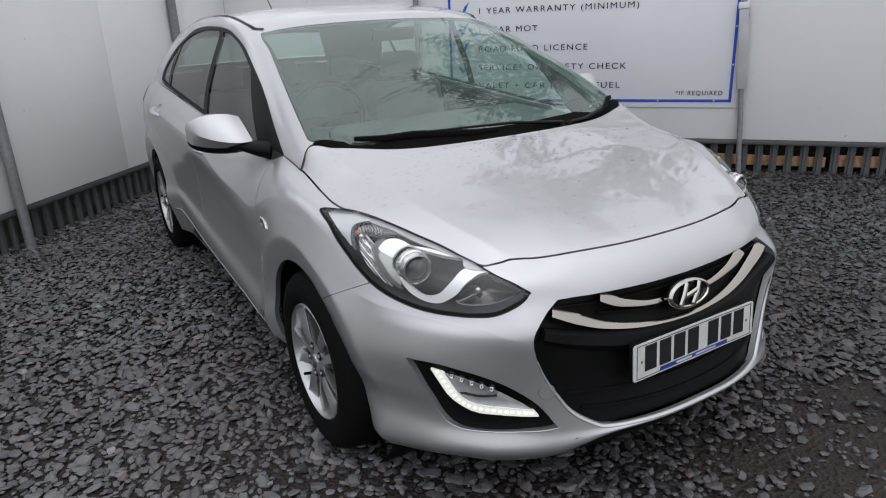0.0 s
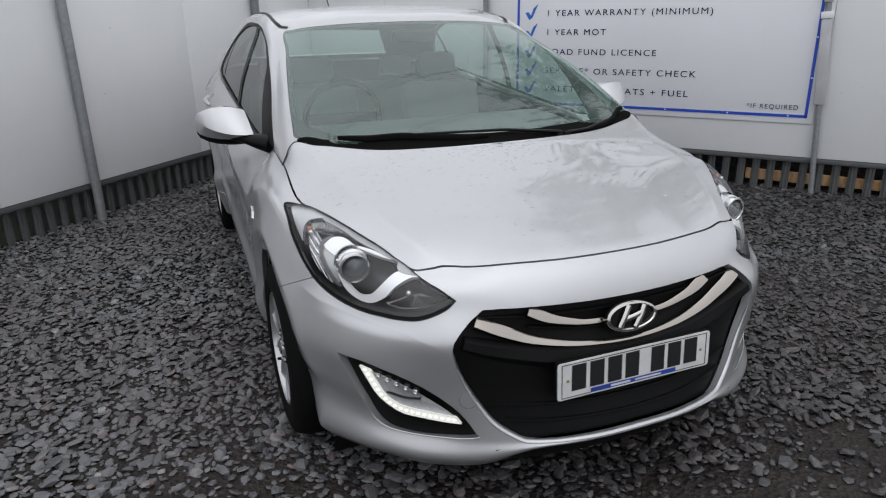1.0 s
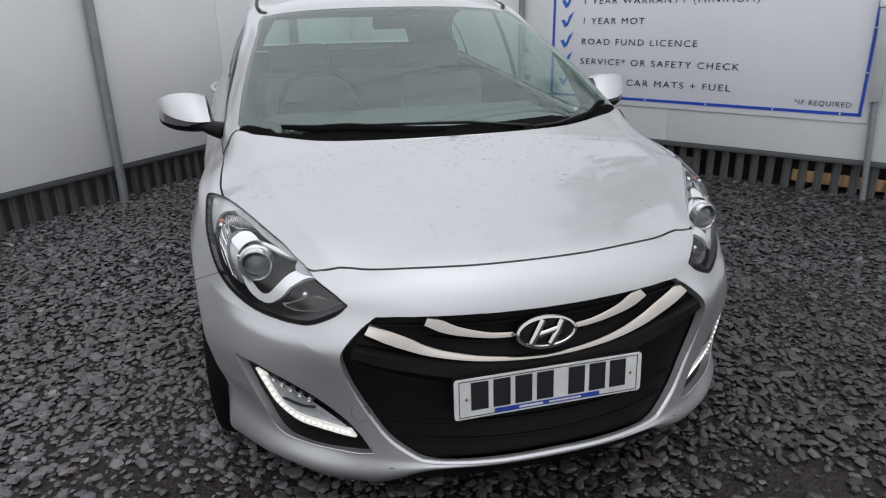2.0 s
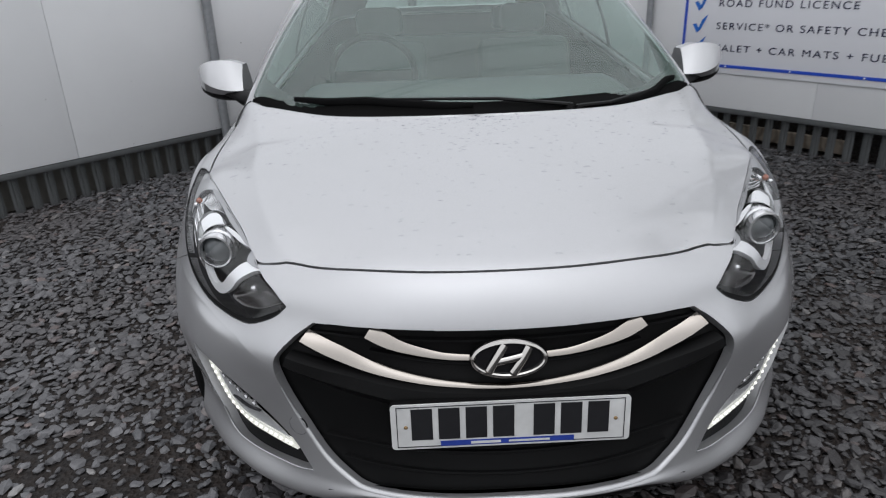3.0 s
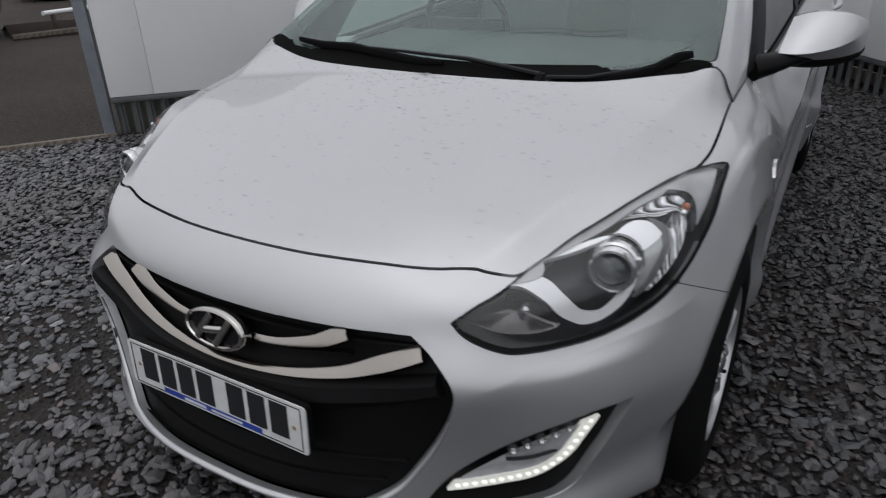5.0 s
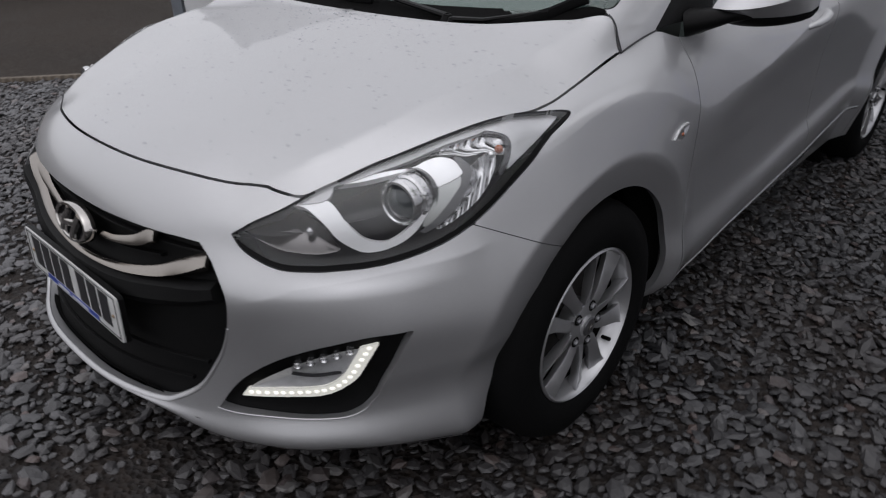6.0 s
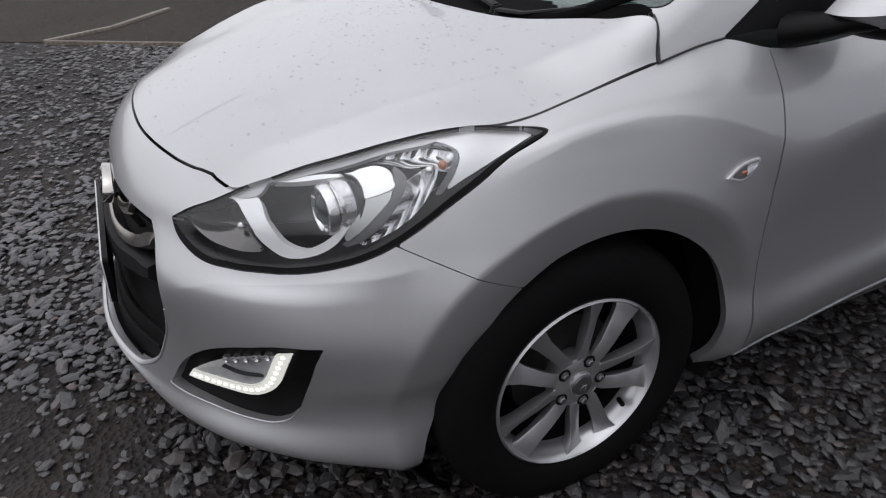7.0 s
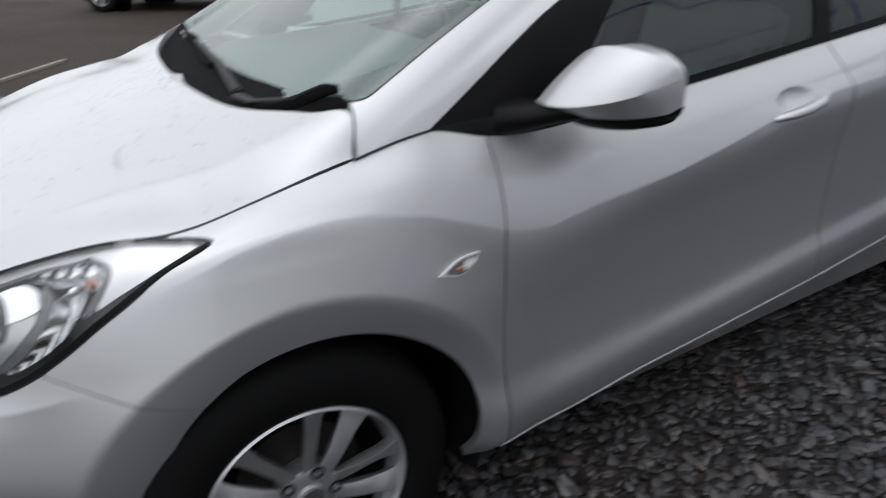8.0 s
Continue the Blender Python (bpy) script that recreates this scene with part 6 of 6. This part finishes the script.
bm = bmesh.new()
across(bm, [(0.0, -0.885, 0.268), (0.17, -0.875, 0.266), (0.324, -0.825, 0.263), (0.368, -0.805, 0.28), (0.43, -0.777, 0.331), (0.476, -0.752, 0.407), (0.508, -0.737, 0.485)], (0.006, 0.006, 0.006, 0.006, 0.005, 0.003), 0.001, 0.01, 8, 0.2, 0.75)
part("grille_lip", bm, PAINT, grille, "silver painted lower lip")

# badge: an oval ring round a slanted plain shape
badge = new("badge")
badge.parent = car
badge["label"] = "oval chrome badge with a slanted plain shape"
badge.matrix_basis = Matrix.Translation((0, -0.812, 0.609)) @ pose(0, 0, 0, -14)


def oval(bm, profile, a, b, n=64):
    """A ring of given section round an ellipse in the upright plane; profile pairs scale and depth."""
    rows = [[bm.verts.new(((a + d) * math.cos(q), y, (b + d) * math.sin(q))) for q in (2 * math.pi * k / n for k in range(n))] for d, y in profile]
    for u, v in zip(rows, rows[1:]):
        for k in range(n):
            bm.faces.new((u[k], u[(k + 1) % n], v[(k + 1) % n], v[k]))
    return rows


bm = bmesh.new()
oval(bm, [(0.002, 0.02), (0.002, 0.0), (-0.001, -0.004), (-0.006, -0.005), (-0.009, -0.002), (-0.009, 0.006)], 0.083, 0.042)
bmesh.ops.recalc_face_normals(bm, faces=bm.faces)
part("ring", bm, CHROME, badge)
bm = bmesh.new()
rows = oval(bm, [(0.0, 0.004)], 0.076, 0.035)
bm.faces.new(rows[0])
part("field", bm, GLOSS_BLACK, badge)
bm = bmesh.new()
tube(bm, [(-0.044, -0.003, -0.026), (-0.029, -0.006, 0.0), (-0.008, -0.003, 0.032)], 0.0085, 8, 0.5, up=(0, 1, 0))
tube(bm, [(0.008, -0.003, -0.032), (0.029, -0.006, 0.0), (0.044, -0.003, 0.026)], 0.0085, 8, 0.5, up=(0, 1, 0))
tube(bm, [(-0.03, -0.005, -0.006), (0.0, -0.007, 0.0), (0.03, -0.005, 0.006)], 0.0075, 8, 0.5, up=(0, 1, 0))
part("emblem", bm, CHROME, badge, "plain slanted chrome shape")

# number plate, its characters as plain bars
plate = new("number_plate")
plate.parent = car
plate["label"] = "white number plate with black bars and a blue strip"
plate.matrix_basis = Matrix.Translation((0, -0.847, 0.472)) @ pose(0, 0, 0, -3.2)


def slab(name, w, h, x, z, y, material, label="", round_=0.0, thick=0.002):
    bm = bmesh.new()
    box(bm, (w, thick, h), Matrix.Translation((x, y, z)))
    if round_:
        bmesh.ops.bevel(bm, geom=[e for e in bm.edges if abs((e.verts[0].co - e.verts[1].co).y) > thick * 0.9], offset=round_, segments=4, profile=0.5, affect="EDGES")
    return part(name, bm, material, plate, label)


slab("back_plate", 0.524, 0.115, 0, 0, 0.006, BLACK, round_=0.01, thick=0.012)
slab("face", 0.52, 0.111, 0, 0, -0.0015, PLATE, round_=0.009, thick=0.004)
for x, z, w, h in ((0, 0.0495, 0.496, 0.0016), (0, -0.0495, 0.496, 0.0016), (-0.247, 0, 0.0016, 0.1), (0.247, 0, 0.0016, 0.1)):
    slab("border_line", w, h, x, z, -0.0042, INK, thick=0.0012)
for k, x in enumerate((-0.193, -0.134, -0.075, -0.016, 0.072, 0.131, 0.19)):
    slab("character_bar", 0.046, 0.077, x, 0.006, -0.0042, INK, thick=0.0014)
slab("dealer_strip", 0.292, 0.0125, -0.008, -0.0435, -0.0045, BLUE, "blue strip with small white bars", thick=0.0014)
slab("strip_bar", 0.065, 0.006, -0.055, -0.0435, -0.0056, PLATE, thick=0.001)
slab("strip_bar", 0.09, 0.0045, 0.04, -0.0435, -0.0056, PLATE, thick=0.001)
for x in (-0.228, 0.228):
    bm = bmesh.new()
    bmesh.ops.create_uvsphere(bm, u_segments=12, v_segments=8, radius=0.0045, matrix=Matrix.Translation((x, -0.004, 0.0)) @ Matrix.Diagonal((1, 0.5, 1, 1)))
    part("plate_screw", bm, plain("brass_screw", (0.3, 0.2, 0.1), 0.4, 0.6) if x < 0 else bpy.data.materials["brass_screw"], plate)

# towing-eye cover
p, n, t = skin_frames([(0.476, -0.752, 0.386), (0.482, -0.748, 0.386), (0.488, -0.745, 0.386)], 2)
c, nn = Vector(p[2]), Vector(n[2])
turn = nn.to_track_quat("X", "Z").to_matrix().to_4x4()
bm = bmesh.new()
lathe(bm, [(0.0001, 0.0006), (0.0228, 0.0006), (0.0235, 0.0), (0.0235, -0.004)], 40, Matrix.Translation(c) @ turn)
part("tow_cover", mirror_bm(bm), PAINT, car)
bm = bmesh.new()
lathe(bm, [(0.0236, 0.0003), (0.0243, 0.0003), (0.0243, -0.004)], 40, Matrix.Translation(c) @ turn)
part("tow_cover_gap", mirror_bm(bm), INK, car)


# door mirrors
def mirror_sections(x):
    """At a distance x from the car's middle: the crease, top, facet edge, belly and back of the housing, as (y, z)."""
    at = (0.833, 0.87, 0.91, 0.95, 0.99, 1.02, 1.033, 1.04)
    run = lambda *a: float(hermite(np.array(at), np.array(a)[:, None], np.array([x]))[0, 0])
    crease = run(0.55, 0.545, 0.555, 0.578, 0.615, 0.66, 0.69, 0.708), run(0.984, 0.984, 0.987, 0.994, 1.006, 1.021, 1.032, 1.04)
    top = run(0.652, 0.65, 0.652, 0.66, 0.673, 0.69, 0.702, 0.712), run(1.068, 1.08, 1.085, 1.084, 1.078, 1.066, 1.058, 1.048)
    low = run(0.585, 0.584, 0.596, 0.618, 0.648, 0.68, 0.698, 0.712), run(0.972, 0.964, 0.962, 0.963, 0.967, 0.974, 0.98, 0.99)
    belly = run(0.62, 0.617, 0.625, 0.643, 0.665, 0.689, 0.7, 0.712), run(0.945, 0.938, 0.936, 0.938, 0.945, 0.957, 0.967, 0.98)
    return crease, top, low, belly, 0.718


def mirror_shell(bm, cap):
    """The painted cap over its creased front, or the dark shell under it, lofted outwards from the door."""
    rows = []
    for q in np.r_[np.linspace(0.833, 1.02, 30), np.linspace(1.024, 1.04, 8)]:
        (cy, cz), (ty, tz), (ly, lz), (by, bz), back = mirror_sections(q)
        sect = []
        if cap:
            sect += [(back, lz), (back, tz - 0.012), (back - 0.004, tz - 0.003)]
            bulge = 0.005 * min(1.0, max(0.0, (1.04 - q) / 0.03))
            for s in np.linspace(0, 1, 12):
                k = bulge * 4 * s * (1 - s)
                sect.append((ty + (cy - ty) * s - k * 0.66, tz + (cz - tz) * s + k * 0.75))
            sect += [((cy + ly) / 2 + 0.001, (cz + lz) / 2), (ly, lz)]
        else:
            sect = [(back, lz - 0.001), (ly + 0.003, lz - 0.001), (ly + 0.006, lz - 0.008), ((ly + by) / 2 + 0.002, (lz + bz) / 2 - 0.004), (by, bz), ((by + back) / 2, bz - 0.002), (back, bz + 0.006)]
        lean = lambda z: 0.018 * (z - 0.97) / 0.1 * (1 - (q - 0.833) / 0.207)
        rows.append([bm.verts.new((q + lean(z), y, z)) for y, z in sect])
    for u, v in zip(rows, rows[1:]):
        for k in range(len(u)):
            bm.faces.new((u[k], u[(k + 1) % len(u)], v[(k + 1) % len(u)], v[k]))
    bm.faces.new(rows[0][::-1])
    bm.faces.new(rows[-1])
    bmesh.ops.recalc_face_normals(bm, faces=bm.faces)


mirrors = []
for k in range(2):
    ob = new("door_mirror")
    ob.parent = car
    ob["label"] = "silver door mirror on a black foot"
    mirrors.append(ob)
pair("cap", lambda bm: mirror_shell(bm, True), PAINT, mirrors, "silver mirror cap", 30)
pair("lower_shell", lambda bm: mirror_shell(bm, False), BLACK, mirrors, "black lower shell", 60)
pair("glass", lambda bm: box(bm, (0.13, 0.003, 0.08), Matrix.Translation((0.945, 0.7205, 1.015)), 0.001), plain("mirror_glass", (0.85, 0.85, 0.86), 0.02, 1.0), mirrors)
pair("foot", lambda bm: tube(bm, [(0.775, 0.53, 0.945), (0.82, 0.55, 0.955), (0.865, 0.59, 0.968), (0.905, 0.62, 0.972)], [0.06, 0.046, 0.036, 0.03], 16, 0.62, up=(0, 0, 1)), BLACK, mirrors)

# the rolled lower edge of the doors over the sill
SILL = [(0.87, 0.443, 0.203), (0.875, 0.782, 0.228), (0.878, 1.186, 0.261), (0.878, 1.876, 0.322), (0.87, 2.2, 0.348)]
pair("door_edge", lambda bm: ribbon(bm, SILL, (0.003, 0.0035, 0.0035, 0.0035, 0.003), -0.002, 0.005, 12, tilt=0.5), PAINT, [car, car], "pale rolled door edge")
pair("door_gap", lambda bm: ribbon(bm, [(a, b, c - 0.007) for a, b, c in SILL], (0.002, 0.002, 0.002, 0.002, 0.002), -0.0008, 0.004, 12), INK, [car, car])

# door handles, side indicators, tail lamps, aerial, mirror triangles
for y, z, dz in ((1.303, 0.863, 0.017), (2.313, 0.928, 0.017)):
    handles = [car, car]

    def grip(bm, y=y, z=z, dz=dz):
        tube(bm, [(0.868, y - 0.098, z - dz), (0.888, y - 0.085, z - dz * 0.85), (0.904, y - 0.045, z - dz * 0.4), (0.909, y, z), (0.904, y + 0.05, z + dz * 0.5), (0.89, y + 0.085, z + dz * 0.9), (0.868, y + 0.098, z + dz)], [0.006, 0.012, 0.016, 0.0175, 0.0175, 0.015, 0.007], 14, 0.7, up=(0, 0, 1))

    pair("door_handle", grip, PAINT, handles, "silver pull handle")
turn_lamp = region([(0.895, 0.29, 0.683), (0.895, 0.335, 0.672), (0.893, 0.368, 0.686), (0.89, 0.384, 0.708), (0.891, 0.335, 0.704)], (0, 3))
pair_sheet("side_indicator", folded(sunk(clip(SKIN, turn_lamp), -0.005), 0.006), CLEAR_PLASTIC, [car, car], "clear side indicator")
pair_sheet("indicator_reflector", sunk(clip(SKIN, turn_lamp - 0.0035), -0.0056), ARC_GREY, [car, car])
pair_sheet("indicator_facet", sunk(clip(SKIN, np.minimum(turn_lamp - 0.0045, SV[:, 1] - 0.342)), -0.0062), FLUTED, [car, car])
pair("indicator_bulb", lambda bm: bmesh.ops.create_uvsphere(bm, u_segments=10, v_segments=8, radius=0.0055, matrix=Matrix.Translation((0.901, 0.336, 0.718)) @ Matrix.Diagonal((0.6, 1.6, 0.8, 1))), AMBER, [car, car])
tail = region([(0.852, 2.93, 0.90), (0.82, 3.0, 0.99), (0.735, 3.2, 0.99), (0.70, 3.28, 0.93), (0.76, 3.25, 0.88)], (0,))
pair_sheet("tail_lamp", sunk(clip(SKIN, tail), -0.003), RED_LENS, [car, car], "red tail lamp")
bm = bmesh.new()
tube(bm, [(0, 2.62, 1.40), (0, 2.66, 1.45), (0, 2.86, 1.64)], [0.012, 0.004, 0.0025], 8)
part("aerial", bm, BLACK, car, "short black roof aerial")


# cowl, wipers
def on_screen(x, up, off=0.0):
    """A place on the windscreen at a distance up from its base."""
    d = np.abs(np.abs(HV[:, 0]) - abs(x)) + np.abs(GUV[:, 1] - up) + (GUV[:, 0] > GU[3]) * 9
    k = d.argmin()
    p = HV[k] + HN[k] * off
    return Vector((x, p[1], p[2]))


rear = UPPER[:, -1][::-1]
rear = rear[rear[:, 0] <= 0.735]
xs = np.linspace(0, 0.722, 50)
bm = bmesh.new()
rows = []
for x in np.r_[-xs[::-1], xs[1:]]:
    a = abs(x)
    y, z = np.interp(a, rear[:, 0], rear[:, 1]), np.interp(a, rear[:, 0], rear[:, 2])
    q = on_screen(x, 0.05 - 0.049 * min(1.0, max(0.0, (a - 0.42) / 0.22)), 0.001)
    rows.append([bm.verts.new(p) for p in ((x, y - 0.03, z - 0.03), (x, y + 0.008, z - 0.014), (x, y * 0.5 + q.y * 0.5, z * 0.5 + q.z * 0.5 - 0.02 * (1 - (a / 0.722) ** 2)), (x, q.y, q.z))])
for u, v in zip(rows, rows[1:]):
    for k in range(3):
        bm.faces.new((u[k], v[k], v[k + 1], u[k + 1]))
part("scuttle", bm, plain("scuttle_plastic", (0.004, 0.004, 0.004), 0.7, grain=0.3, scale=120, shine=0.03), car, "black plastic scuttle", 60)


def wiper(pivot, bend, tip, blade):
    w = new("wiper")
    w.parent = car
    w["label"] = "black windscreen wiper at rest"
    bm = bmesh.new()
    bmesh.ops.create_cone(bm, cap_ends=True, segments=16, radius1=0.018, radius2=0.012, depth=0.016, matrix=Matrix.Translation(pivot))
    tube(bm, [pivot + Vector((0, 0, 0.004)), bend, tip], [0.013, 0.011, 0.007], 8, 0.55)
    part("arm", bm, BLACK, w)
    bm = bmesh.new()
    tube(bm, blade, [0.006, 0.009, 0.01, 0.01, 0.009, 0.006], 8, 1.4)
    part("blade", bm, RUBBER, w)
    return w


scr = lambda x, up, off: on_screen(x, up, off)
wiper(scr(0.31, 0.012, 0.012), scr(0.08, 0.045, 0.022), scr(-0.3, 0.05, 0.02), [scr(x, u, 0.011) for x, u in ((-0.58, 0.026), (-0.47, 0.04), (-0.35, 0.045), (-0.2, 0.041), (-0.1, 0.035), (0.0, 0.03))])
wiper(scr(0.34, 0.004, 0.012), scr(0.44, 0.002, 0.018), scr(0.6, 0.004, 0.018), [scr(x, u, 0.011) for x, u in ((0.4, 0.0), (0.47, 0.002), (0.54, 0.003), (0.6, 0.004), (0.645, 0.005), (0.675, 0.006))])

# cabin: dashboard, seats, wheel
floor_z = 0.42
bm = bmesh.new()
box(bm, (1.3, 0.62, 0.2), Matrix.Translation((0, 0.55, 0.855)) @ pose(0, 0, 0, 2), 0.07)
part("dashboard", bm, plain("dash_plastic", (0.06, 0.062, 0.06), 0.6, grain=0.3), car)
bm = bmesh.new()
box(bm, (1.4, 2.6, 0.06), Matrix.Translation((0, 1.7, floor_z)), 0.01)
part("cabin_floor", bm, FABRIC, car)


def seat(x, y, wide, high):
    s = new("seat")
    s.parent = car
    s["label"] = "dark cloth seat with headrest"
    bm = bmesh.new()
    box(bm, (wide, 0.5, 0.16), Matrix.Translation((x, y - 0.1, 0.62)) @ pose(0, 0, 0, 6), 0.05)
    part("cushion", bm, FABRIC, s)
    bm = bmesh.new()
    box(bm, (wide, 0.14, high), Matrix.Translation((x, y + 0.22, 0.64 + high / 2)) @ pose(0, 0, 0, -16), 0.05)
    part("backrest", bm, FABRIC, s)
    for hx in ((x,) if wide < 0.7 else (x - 0.42, x + 0.42)):
        bm = bmesh.new()
        box(bm, (0.24, 0.09, 0.14), Matrix.Translation((hx, y + 0.3, 0.73 + high)) @ pose(0, 0, 0, -12), 0.04)
        part("headrest", bm, FABRIC, s)


seat(-0.37, 1.32, 0.47, 0.41)
seat(0.37, 1.32, 0.47, 0.41)
seat(0.0, 2.25, 1.28, 0.35)
bm = bmesh.new()
ring = [(-0.37 + 0.18 * math.cos(a), 0.96 - 0.09 * math.sin(a) * 0.4, 0.96 + 0.17 * math.sin(a)) for a in np.linspace(0, 2 * math.pi, 33)]
tube(bm, ring, 0.015, 8, cap=False, up=(0, 1, 0.3))
box(bm, (0.34, 0.03, 0.06), Matrix.Translation((-0.37, 0.97, 0.955)), 0.01)
part("steering_wheel", bm, BLACK, car)
bm = bmesh.new()
box(bm, (0.22, 0.03, 0.06), Matrix.Translation((0, 0.95, 1.325)) @ pose(0, 0, 0, 20), 0.012)
part("interior_mirror", bm, BLACK, car)

# rain drops on bonnet and windscreen
rng = np.random.default_rng(8)
v, f = [], []
ids = np.where((in_bonnet > 0.02) & (SN[:, 2] > 0.7))[0]
pick = rng.choice(ids, 620)
for k in pick:
    for s_ in ((1, 1, 1),) if rng.random() < 0.5 else ((-1, 1, 1),):
        c, n = SV[k] * s_, SN[k] * s_
        a = np.cross(n, (1, 0, 0))
        a /= np.linalg.norm(a)
        b = np.cross(n, a)
        r, long_ = rng.uniform(0.0016, 0.0045), rng.uniform(1, 2.6)
        base = len(v)
        for q in range(6):
            w = q * math.pi / 3
            v.append(c + (b * math.cos(w) * long_ + a * math.sin(w)) * r - n * 0.0002)
        v.append(c + n * r * 0.55)
        f += [(base + q, base + (q + 1) % 6, base + 6) for q in range(6)]
DROPS = clear("water", (0.86, 0.87, 0.88), ior=2.1)
drops = tagged(link_mesh("rainwater", v, f, DROPS, car, "scattered rain drops"), kind="stuff")

# black valance under the middle of the bumper
bm = bmesh.new()
rows = []
for x in np.linspace(-0.42, 0.42, 25):
    y = -0.845 + 0.32 * x * x
    rows.append([bm.verts.new(p) for p in ((x, y - 0.012, 0.272), (x, y, 0.24), (x, y + 0.03, 0.205), (x, y + 0.12, 0.19))])
for u, v in zip(rows, rows[1:]):
    for k in range(3):
        bm.faces.new((u[k], v[k], v[k + 1], u[k + 1]))
part("valance", bm, BLACK, car)
# ---- a dark car parked across the asphalt ----
far_paint = plain("black_paint", (0.015, 0.015, 0.017), 0.25, 0.3, 1.0)
far_car = thing("parked_car", "black hatchback parked across the asphalt with silver wheels", "car", group="parked cars")
skin_all = clip(SKIN, np.minimum(out_arch, 1.0))
thinned(sheet_part("body", both(skin_all), far_paint, far_car), 0.1)
thinned(sheet_part("roof", both(clip(HOOD, np.minimum.reduce([-screen, -glaze, -rear_glass]))), far_paint, far_car), 0.15)
sheet_part("windscreen", both(clip(HOOD, screen)), GLASS, far_car)
for side in (lambda s: s, flip):
    sheet_part("side_window", side(clip(HOOD, glaze)), GLASS, far_car)
sheet_part("rear_window", both(clip(HOOD, rear_glass)), GLASS, far_car)
for side in (-1, 1):
    for y in (0.0, 2.65):
        wheel(far_car, side, y)
        bm = bmesh.new()
        lathe(bm, [(0.388, -0.088), (0.396, -0.1), (0.396, -0.28), (0.05, -0.29)], 40, Matrix.Translation((side * 0.86, y, ARCH_Z)) @ Matrix.Diagonal((side, 1, 1, 1)))
        part("wheel_arch_liner", bm, DARK, far_car)
bm = bmesh.new()
box(bm, (1.2, 3.7, 0.2), Matrix.Translation((0, 1.35, 0.3)), 0.02)
part("underbody", bm, DARK, far_car)
far_car.matrix_world = Matrix.Translation((-12.2, 1.45, 0.0)) @ pose(0, 0, 0, 0, 0, -45)
copy_thing(far_car, Matrix.Translation((-15.35, 8.37, 0.0)) @ pose(0, 0, 0, 0, 0, -32))
